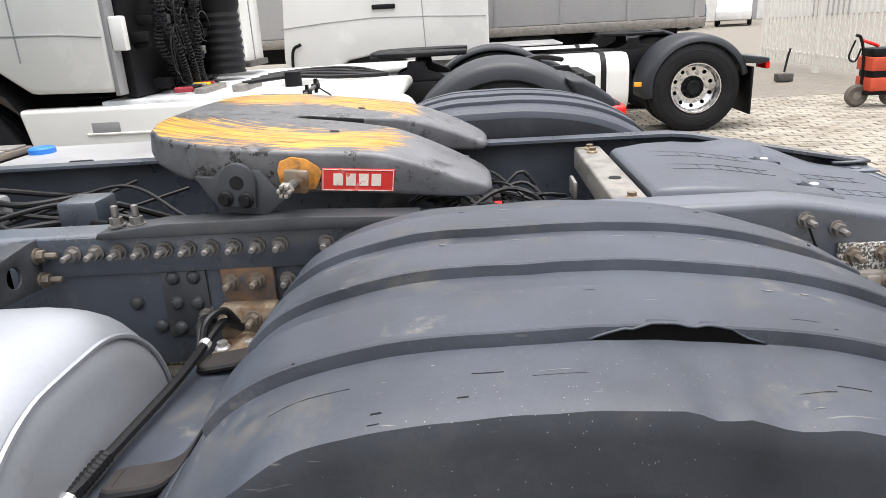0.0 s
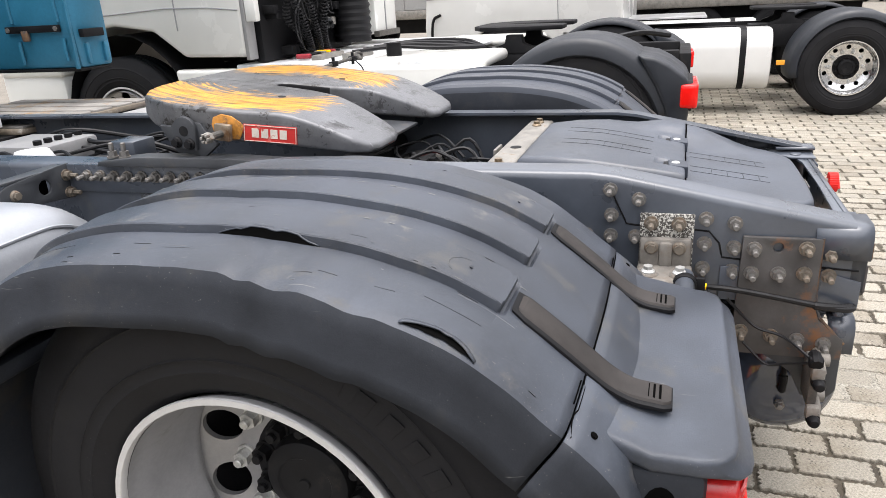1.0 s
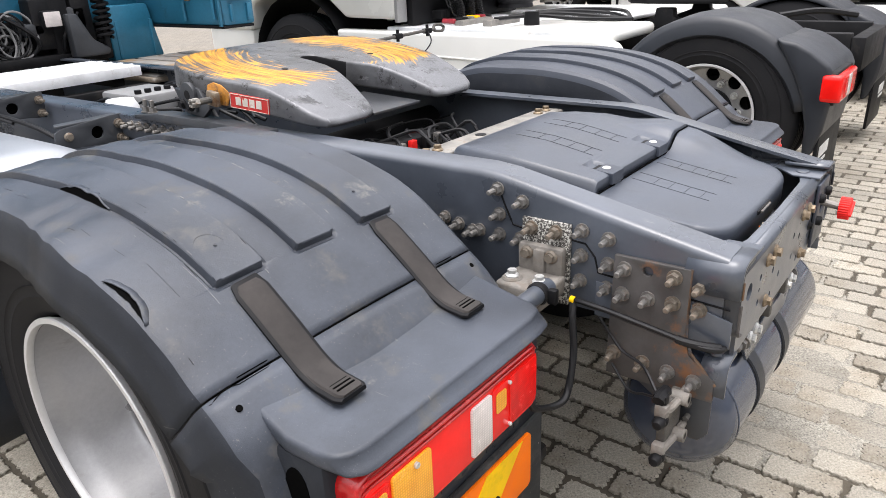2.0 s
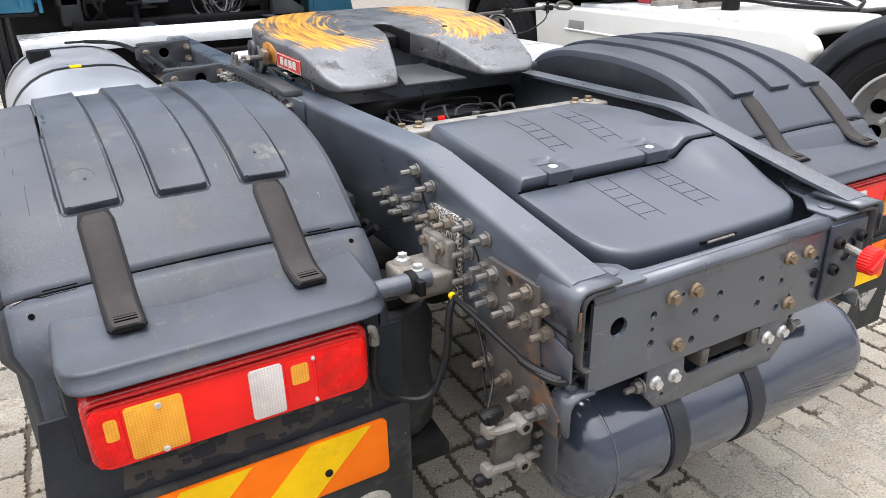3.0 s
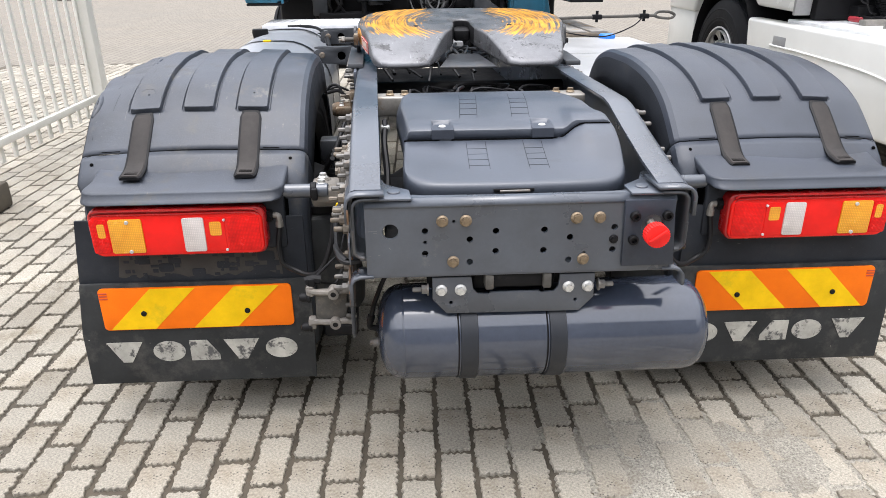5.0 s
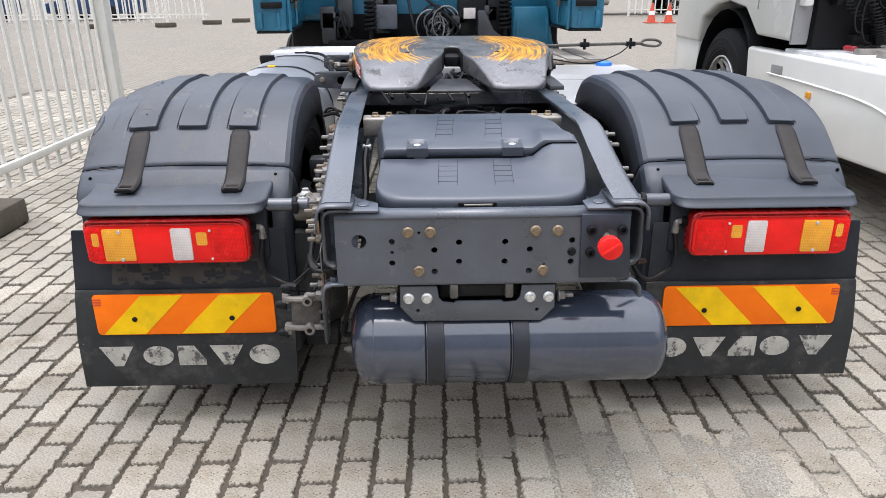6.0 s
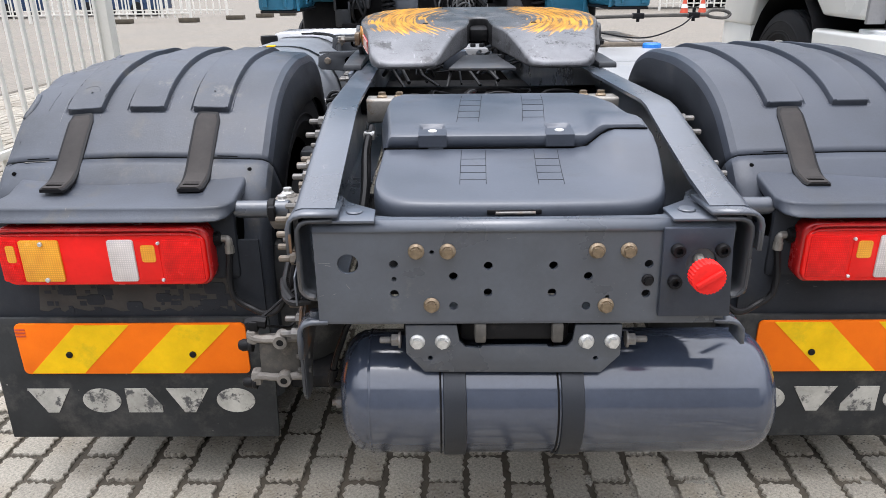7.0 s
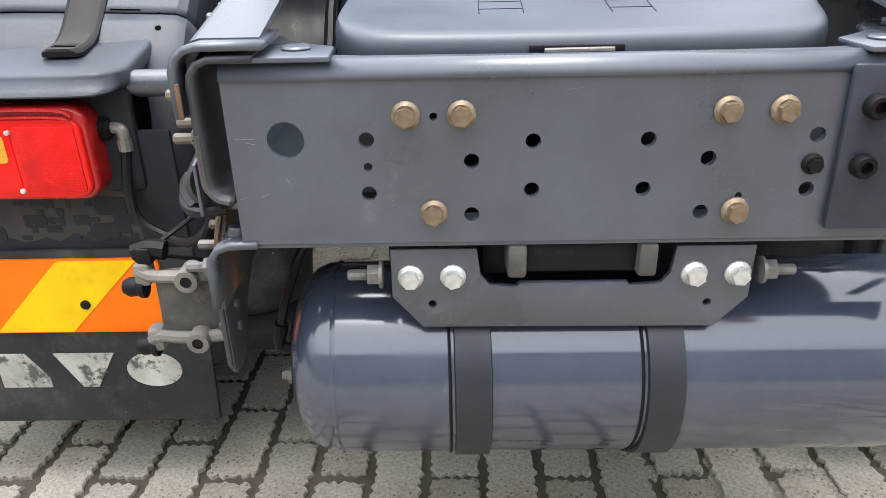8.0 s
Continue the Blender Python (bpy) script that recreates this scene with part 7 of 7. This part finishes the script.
    part("air_intake", lathe([(0.16, 0.0)] + [(0.15 if k % 2 else 0.165, 0.03 * k) for k in range(1, 16)] + [(0.17, 0.5), (0.17, 1.2)], "z", (0.13, 3.16, 1.02), 24), BLACK, rear, "ribbed black intake duct")
    part("white_column", box(0.50, 1.02, 3.10, 3.34, 1.06, 2.6, 0.02), WHITE, rear)
    part("column_seam", box(0.73, 0.75, 3.092, 3.11, 1.08, 2.5, 0.003), GREY_D, rear)
    part("column_foot", box(0.48, 1.0, 3.06, 3.12, 1.03, 1.08, 0.008), CASTD, rear)
    r = random.Random(21)
    for k in range(26):
        x, z = r.uniform(-1.05, 0.0), r.uniform(1.0, 1.9)
        part("fitting", box(x - 0.03, x + 0.03, 3.20, 3.30, z - 0.03, z + 0.03, 0.006), (DARK, BLACK, RAIL_WORN, DARK, GALV)[k % 5] if k % 4 else DARK, rear)
    for k in range(7):
        part("air_socket", cyl("y", (-0.98 + 0.08 * k, 0, 0.995), 0.018, 3.00, 3.12, 12, 0.004), (DULLRED, BLACK, BLACK, GALV, REFL_Y)[k % 5], rear)
    plain_fifth(t, 1.60)
    part("tail_hose", tube([(-0.2, 0.9, 1.0), (0, 0.7, 1.02), (0.2, 0.5, 0.98)], 0.02, 6), HOSE, t)
    return t


def arch_lining(s):
    rows = []
    for k in range(13):
        a = math.pi * k / 12
        rows.append([(s * x, 4.50 + 0.60 * math.cos(a), 0.55 + 0.66 * math.sin(a)) for x in (1.24, 0.6)])
    return sheet(rows)


B = truck_b()


def truck_c():
    """The next white tractor, further off, with a bare fifth wheel, round tanks and a polished wheel."""
    t = thing("tractor_truck", "white tractor truck with polished wheels and round white tanks", "truck", (7.20, -2.05, 0))
    for s in (-1, 1):
        part("chassis_rail", box(s * 0.385 - 0.04, s * 0.385 + 0.04, 0.45, 4.6, 0.62, 0.86, 0.008), DARK, t)
        w = wheel_pair(s, 0.87, 0.465, s * 1.27, t, dual=True, dish=0.14, hole=0.024)
        w.scale = (1.0, 0.9, 0.9)
        for ch in w.children:
            if ch.name.split(".")[0] in ("rim", "disc", "rim_lip"):
                ch.data.materials[0] = CHROME
        g = arch_guard(t, s * 1.27, s * 0.62, 0.85, 0.465, 0.555, -10, 166, PLASTIC_C)
        part("tail_arm", prism([(0.42, 0.79), (0.36, 0.70), (0.20, 0.69), (0.11, 0.70), (0.11, 0.745), (0.24, 0.765)], "x", s * 0.64, s * 1.25, 0.012), PLASTIC_C, g)
        part("mudflap", box(min(s * 0.64, s * 1.26), max(s * 0.64, s * 1.26), 0.27, 0.29, 0.16, 0.66, 0.004), BLACK, t, "black mudflap")
        part("tail_light", box(min(s * 0.95, s * 1.22), max(s * 0.95, s * 1.22), 0.09, 0.14, 0.63, 0.71, 0.012), LENS_RED, t, "red tail light")
        part("side_marker", box(min(s * 1.27, s * 1.25), max(s * 1.27, s * 1.25), 1.45, 1.53, 0.51, 0.56, 0.004), LENS_AMB, t)
        tk = part("fuel_tank", prism(rounded(s * 0.93 - 0.30, s * 0.93 + 0.30, 0.25, 0.87, 0.20, 7), "y", 1.57, 3.05, 0.03), WHITE_C, t, "white round fuel tank with black straps")
        part("tank_band", prism(rounded(s * 0.93 - 0.304, s * 0.93 + 0.304, 0.246, 0.874, 0.203, 7), "y", 1.82, 1.88, 0.0), BLACK, tk)
        wheel_pair(s, 4.30, 0.52, s * 1.22, t, dual=False, dish=0.04, name="front_wheel")
    part("tail_beam", box(-0.5, 0.5, 0.38, 0.45, 0.60, 0.84, 0.008), DARK, t)
    plain_fifth(t, 1.36).location.z = 1.02
    part("deck", box(-0.5, 0.5, 2.2, 3.2, 0.96, 0.98, 0.004), ALU, t)
    c = part("cab", prism([(3.07, 0.78), (3.07, 3.6), (5.10, 3.6), (5.30, 1.0), (5.28, 0.6), (4.88, 0.6), (4.80, 0.80), (4.60, 0.94), (4.30, 0.99), (3.98, 0.93), (3.76, 0.78)], "x", -1.25, 1.25, 0.03, seg=3), WHITE_C, t, "white cab with a grey stripe")
    for s in (-1, 1):
        part("seam", tube([(s * 1.252, 3.75, 0.97), (s * 1.252, 3.78, 2.0), (s * 1.252, 3.75, 3.2)], 0.006, 5, per=2), GREY_D, c)
        part("seam", tube([(s * 1.252, 3.1, 1.33), (s * 1.252, 4.3, 1.37), (s * 1.252, 5.3, 1.30)], 0.006, 5, per=2), GREY_D, c)
        part("door_handle", box(min(s * 1.25, s * 1.28), max(s * 1.25, s * 1.28), 4.05, 4.30, 1.45, 1.50, 0.012), BLACK, c)
        part("door_seal", tube([(s * 1.256, 5.22, 0.62), (s * 1.256, 5.20, 1.05), (s * 1.256, 5.10, 1.14)], 0.016, 6), BLACK, c)
        part("side_step", box(min(s * 1.15, s * 1.25), max(s * 1.15, s * 1.25), 3.2, 3.72, 0.35, 0.92, 0.02), WHITE_C, c)
    return t


C = truck_c()


def parked_trailer():
    t = thing("semi_trailer", "grey curtain-sided semi-trailer parked behind the trucks", "trailer", (10.6, 3.2, 0))
    part("curtain_side", box(-1.25, 1.25, -5.5, 6.0, 1.12, 3.9, 0.03), GREY_WALL, t, "pale grey curtain side")
    part("side_rail", box(-1.28, 1.28, -5.5, 6.0, 0.98, 1.12, 0.012), GALV, t)
    for k in range(12):
        part("pillar", box(-1.27, -1.245, -5.4 + k, -5.33 + k, 1.1, 3.9, 0.004), GREY_WALL, t)
    for y in (-4.2, -2.9):
        for s in (-1, 1):
            wheel_pair(s, y, 0.52, s * 1.23, t, dual=False, dish=0.05)
    part("belly", box(-0.9, 0.9, -5.2, 5.5, 0.75, 1.0, 0.02), DARK, t)
    return t


parked_trailer()


def grey_truck():
    t = thing("box_truck", "grey truck cab parked in the distance", "truck", (15.0, 6.2, 0))
    part("cab", box(-1.2, 1.2, -1.0, 3.0, 0.6, 3.2, 0.08, 3), GREY_D, t, "grey cab side")
    part("chassis", box(-0.9, 0.9, -3.0, 3.0, 0.5, 0.9, 0.03), DARK, t)
    for y in (-1.6, 1.9):
        for s in (-1, 1):
            wheel_pair(s, y, 0.52, s * 1.2, t, dual=False, dish=0.05)
    return t


grey_truck()


# ---- fences ----
def palisade(name, p0, p1, height, pitch, label, post_every=18, w=0.036, foot=0.12, low=0.30, lead=0.0, side=0.05):
    """A run of upright slats on two rails between square posts."""
    a, b = Vector((*p0, 0)), Vector((*p1, 0))
    d = b - a
    ln = d.length
    f = thing(name, label, "fence", a, kind="structure")
    f.rotation_euler = (0, 0, math.atan2(d.y, d.x))
    slat = mesh_of(box(-w / 2, w / 2, -0.010, 0.010, foot, height, 0.003, 1), FENCEM)
    post = mesh_of(box(-side, side, -side, side, -0.02, height + 0.05, 0.006, 1), FENCEM)
    for z in (low, height - 0.25):
        part("rail", box(0, ln, 0.010, 0.045, z - 0.025, z + 0.025, 0.003), FENCEM, f)
    n = int(ln / pitch)
    for i in range(n + 1):
        if i % post_every == 0:
            piece("post", post, f, pose(i * pitch, 0.03, 0))
        else:
            piece("slat", slat, f, pose(i * pitch - lead, 0, 0))
    return f


palisade("fence", (-3.05, 4.845), (-3.05, 1.0), 2.0, 0.176, "cream painted steel bar fence beside the truck", 40, 0.040, 0.112, 0.262, 0.105, 0.06)
palisade("fence", (-34, 33), (-9.8, 31), 1.9, 0.30, "distant cream bar fence across the yard", 10, 0.06)
palisade("fence", (-10.4, 27.4), (-30, 25), 1.9, 0.30, "distant cream bar fence across the yard", 10, 0.06)
palisade("fence", (9.5, 33), (26, 30), 1.9, 0.30, "distant cream bar fence across the yard", 10, 0.06)
palisade("fence", (14.0, -5.0), (9.0, -4.95), 2.1, 0.18, "cream palisade fence behind the tool cart", 14, 0.075)
for i, (x, y) in enumerate(((-10.2, 26.6), (-9.0, 28.6), (-8.2, 30.2), (-7.6, 32.0), (-12.5, 26.0), (-2.84, 2.42))):
    tagged(part("concrete_block", box(x - 0.35 if i < 5 else x - 0.12, x + 0.35 if i < 5 else x + 0.12, y - 0.2, y + 0.2, 0, 0.16, 0.02), SOIL), "dark weathered fence foot block on the paving", "block", "fence foot blocks")


# ---- loose things ----
CART_TYRE = surf("dusty_brown_tyre", (0.11, 0.095, 0.078), 0.7, spread=0.25)


def tool_cart():
    t = thing("tool_cart", "red and black start-booster cart on two rubber wheels", "cart", (7.15, -3.72, 0))
    for s in (-1, 1):
        wl_ = part("cart_wheel", lathe([(0.05, -0.03), (0.11, -0.04), (0.135, -0.02), (0.14, 0), (0.135, 0.02), (0.11, 0.04), (0.05, 0.03)], "x", (0, s * 0.21, 0.14), 24), CART_TYRE, t)
        part("wheel_hub", cyl("x", (0, s * 0.21, 0.14), 0.06, -0.025, 0.025, 16, 0.004), GALV, wl_)
    part("frame", box(-0.15, 0.15, -0.16, 0.16, 0.15, 0.20, 0.01), BLACK, t)
    part("lower_box", box(-0.18, 0.18, -0.15, 0.15, 0.20, 0.36, 0.012), ORANGE_RED, t)
    part("upper_box", box(-0.18, 0.18, -0.16, 0.16, 0.44, 0.60, 0.012), ORANGE_RED, t)
    part("battery", box(-0.16, 0.16, -0.13, 0.13, 0.36, 0.44, 0.01), BLACK, t)
    part("top_tray", box(-0.15, 0.15, -0.18, 0.14, 0.60, 0.70, 0.015), BLACK, t)
    part("handle", tube([(0, 0.16, 0.2), (0, 0.18, 0.6), (0, 0.24, 0.82), (0, 0.30, 0.86)], 0.018, 8), BLACK, t)
    part("clamp", tube([(0.05, 0.22, 0.80), (0.0, 0.12, 0.76), (0.0, 0.02, 0.72)], 0.02, 6), REDP, t)
    part("cable", tube([(0, 0.30, 0.8), (0.05, 0.33, 0.6), (0.03, 0.26, 0.55), (0.0, 0.22, 0.7)], 0.012, 6), HOSE, t)
    return t


tool_cart()


def broom():
    t = thing("broom", "grey yard broom standing on the paving against the fence", "broom", (10.3, -3.95, 0))
    part("brush", box(-0.09, 0.09, -0.13, 0.13, 0, 0.13, 0.02), CASTD, t)
    part("stick", tube([(0, 0, 0.15), (0.05, -0.05, 0.35), (0.08, -0.10, 0.52)], 0.018, 8), DARK, t)
    return t


broom()


def cone(x, y):
    t = thing("traffic_cone", "orange traffic cone with white bands far across the yard", "cone", (x, y, 0), "traffic cones")
    part("body", lathe([(0.17, 0.04), (0.03, 0.75), (0, 0.75)], "z", n=16), ORANGE_RED, t)
    part("band", lathe([(0.125, 0.30), (0.095, 0.45)], "z", n=16), WHITE_C, t)
    part("foot", box(-0.24, 0.24, -0.24, 0.24, 0, 0.04, 0.01), ORANGE_RED, t)
    return t


cone(8.7, 26.8)
cone(9.35, 26.7)


def car(x, y, paint, turn, label):
    t = thing("car", label, "car", (x, y, 0), "distant parked vehicles")
    t.rotation_euler = (0, 0, radians(turn))
    part("body", prism([(-2.1, 0.3), (2.1, 0.3), (2.15, 0.75), (1.2, 0.95), (0.6, 1.5), (-1.5, 1.5), (-2.1, 0.95)], "x", -0.85, 0.85, 0.06), paint, t)
    part("windows", prism([(1.0, 0.98), (0.55, 1.40), (-1.4, 1.40), (-1.8, 1.0)], "x", -0.86, 0.86, 0.01), GLASS, t)
    for s in (-1, 1):
        for q in (-1.3, 1.3):
            part("wheel", lathe([(0, -0.1), (0.3, -0.1), (0.33, -0.06), (0.33, 0.06), (0.3, 0.1), (0, 0.1)], "x", (s * 0.78, q, 0.33), 20), RUBBER, t)
    return t


BLUE = surf("blue_car_paint", (0.02, 0.05, 0.12), 0.3)
car(35.5, -9.2, BLUE, 60, "dark blue car parked far across the yard")
car(37.5, -12.6, WHITE_C, 70, "white van parked far across the yard")
car(36.5, -7.0, WHITE_C, 70, "white van parked far across the yard")
car(-16.0, 34.0, BLUE, 80, "dark car parked behind the far fence")
car(-21.5, 33.0, BLUE, 80, "dark car parked behind the far fence")


def hall(name, x0, x1, y0, y1, h, label):
    t = thing(name, label, "building", ((x0 + x1) / 2, (y0 + y1) / 2, 0), kind="structure")
    dx, dy = (x1 - x0) / 2, (y1 - y0) / 2
    part("wall", box(-dx, dx, -dy, dy, 0, h, 0.05), GREY_WALL, t)
    part("roof", box(-dx - 0.3, dx + 0.3, -dy - 0.3, dy + 0.3, h, h + 0.4, 0.05), GREY_D, t)
    for k in range(int((y1 - y0) / 6)):
        part("door", box(-dx - 0.08, -dx + 0.02, -dy + 1.5 + 6 * k, -dy + 5 + 6 * k, 0, 4.2, 0.03), WHITE_C, t)
    return t


hall("warehouse", 46, 70, -40, 30, 8, "grey clad warehouse across the yard")
hall("warehouse", -26, 12, -32, -13.5, 8.5, "plain grey warehouse that closes the yard")


def far_trailer(x, y, turn):
    t = thing("semi_trailer", "pale trailer with white side skirts far across the yard", "trailer", (x, y, 0))
    t.rotation_euler = (0, 0, radians(turn))
    part("body", box(-1.25, 1.25, -6, 6, 1.2, 3.9, 0.05), WHITE_C, t)
    part("belly", box(-1.1, 1.1, -5, 5, 0.75, 1.2, 0.03), DARK, t)
    for s in (-1, 1):
        for q in (-4.2, -2.9, 4):
            wheel_pair(s, q, 0.52, s * 1.23, t, dual=False, dish=0.05)
        part("tank", cyl("y", (s * 0.95, 0, 0.75), 0.3, 0.5, 2.2, 20, 0.04), ALU, t)
    return t


far_trailer(9.5, 36.0, 90)


# ---- paving stones, laid in columns with staggered joints ----
SL, SW = 0.2225, 0.1115


def stone_mesh(seed, fine):
    r = random.Random(seed)
    hl, hw = SL / 2 - 0.0088, SW / 2 - 0.0088
    pts = []
    if fine:
        n1, n2 = 18, 9
        for k in range(n2):
            pts.append((-hw + 2 * hw * k / n2, -hl))
        for k in range(n1):
            pts.append((hw, -hl + 2 * hl * k / n1))
        for k in range(n2):
            pts.append((hw - 2 * hw * k / n2, hl))
        for k in range(n1):
            pts.append((-hw, hl - 2 * hl * k / n1))
        out = []
        for i, (x, y) in enumerate(pts):
            k = 0.0030 * (1 if i % 2 else -1) + r.uniform(-0.0045, 0.0036)
            if abs(abs(x) - hw) < 1e-6 and abs(abs(y) - hl) > 1e-6:
                x += k * (1 if x > 0 else -1)
            elif abs(abs(y) - hl) < 1e-6 and abs(abs(x) - hw) > 1e-6:
                y += k * (1 if y > 0 else -1)
            else:
                x, y = x * 0.965, y * 0.98
            out.append((x, y))
        pts = out
    else:
        pts = [(-hw, -hl), (hw, -hl), (hw + 0.002, 0), (hw, hl), (-hw, hl), (-hw - 0.002, 0)]
    return [(x + 0.02 * y, y) for x, y in pts]


def stone_into(verts, faces, pts, cx, cy, dz, tx, ty):
    b, n = len(verts), len(pts)
    for inset, z in ((0.955, 0.0), (1.0, -0.0035), (1.0, -0.013)):
        for x, y in pts:
            verts.append((cx + x * inset, cy + y * (1 - (1 - inset) * 0.5), z + dz + (tx * x + ty * y if z > -0.01 else 0)))
    faces.append(tuple(range(b, b + n)))
    for k in range(2):
        for i in range(n):
            j = (i + 1) % n
            faces.append((b + k * n + i, b + (k + 1) * n + i, b + (k + 1) * n + j, b + k * n + j))


def pavement():
    pv = thing("pavement", "grey concrete paving stones with sandy joints, partly silted over", "pavement", kind="structure")
    rnd = random.Random(77)
    shapes = [stone_mesh(i, True) for i in range(6)]
    rough = stone_mesh(0, False)
    single = []
    for p in shapes:
        v, f = [], []
        stone_into(v, f, p, 0, 0, 0, 0, 0)
        me = bpy.data.meshes.new("shared_stone")
        me.from_pydata(v, [], f)
        me.materials.append(STONE)
        single.append(me)
    fine_v, fine_f, far_v, far_f = [], [], [], []
    i = 0
    nx = int((NEAR[1] - NEAR[0]) / SW)
    for c in range(nx):
        x0 = NEAR[0] - 0.0125 + (c + 0.5) * SW
        for rrow in range(int((NEAR[3] - NEAR[2]) / SL)):
            y = NEAR[2] - 0.046 + (rrow + 0.5 + 0.5 * (c % 2)) * SL
            x = x0 + 0.02 * y
            dz, tx, ty = rnd.uniform(-0.0025, 0.0015), rnd.uniform(-0.02, 0.02), rnd.uniform(-0.012, 0.012)
            sx_, sy_ = x + rnd.uniform(-0.002, 0.002), y + rnd.uniform(-0.003, 0.003)
            k = rnd.randrange(6)
            if -1.75 < x < 1.75 and -1.0 < y < 0.85:
                piece("paving_stone", single[k], pv, pose(sx_, sy_, dz, math.degrees(ty), -math.degrees(tx), 180 * rnd.randrange(2)))
            elif -2.9 < x < 3.2 and -2.2 < y < 2.6:
                stone_into(fine_v, fine_f, shapes[k], sx_, sy_, dz, tx, ty)
            else:
                stone_into(far_v, far_f, rough, sx_, sy_, dz, tx, ty)
    for nm, v, f in (("near_stones", fine_v, fine_f), ("far_stones", far_v, far_f)):
        me = bpy.data.meshes.new(nm)
        me.from_pydata(v, [], f)
        me.materials.append(STONE)
        ob = new(nm, me)
        ob.parent = pv
        ob["kind"] = "stuff"
    # silt washed over the joints in patches
    rows = []
    for j in range(150):
        y = -2.6 + 0.03 * j
        row = []
        for i in range(190):
            x = -2.4 + 0.03 * i
            p = Vector((x * 1.3, y * 1.0, 5.0))
            m = 0.55 * noise.noise(p) + 0.30 * noise.noise(p * 2.7) + 0.16 * noise.noise(p * 9) + 0.10 * noise.noise(p * 24)
            m += 0.75 * math.exp(-((x - 0.62) / 0.36) ** 2 - ((y - 0.02) / 0.26) ** 2) + 0.55 * math.exp(-((x - 1.7) / 0.4) ** 2 - ((y - 0.2) / 0.35) ** 2)
            row.append((x, y, -0.0135 + 0.0122 * step(m, 0.05, 0.50)))
        rows.append(row)
    silt = part("silt", sheet(rows), SILT, pv, "sandy silt over the joints", 60)
    silt["kind"] = "stuff"
    return pv


PAVEMENT = pavement()
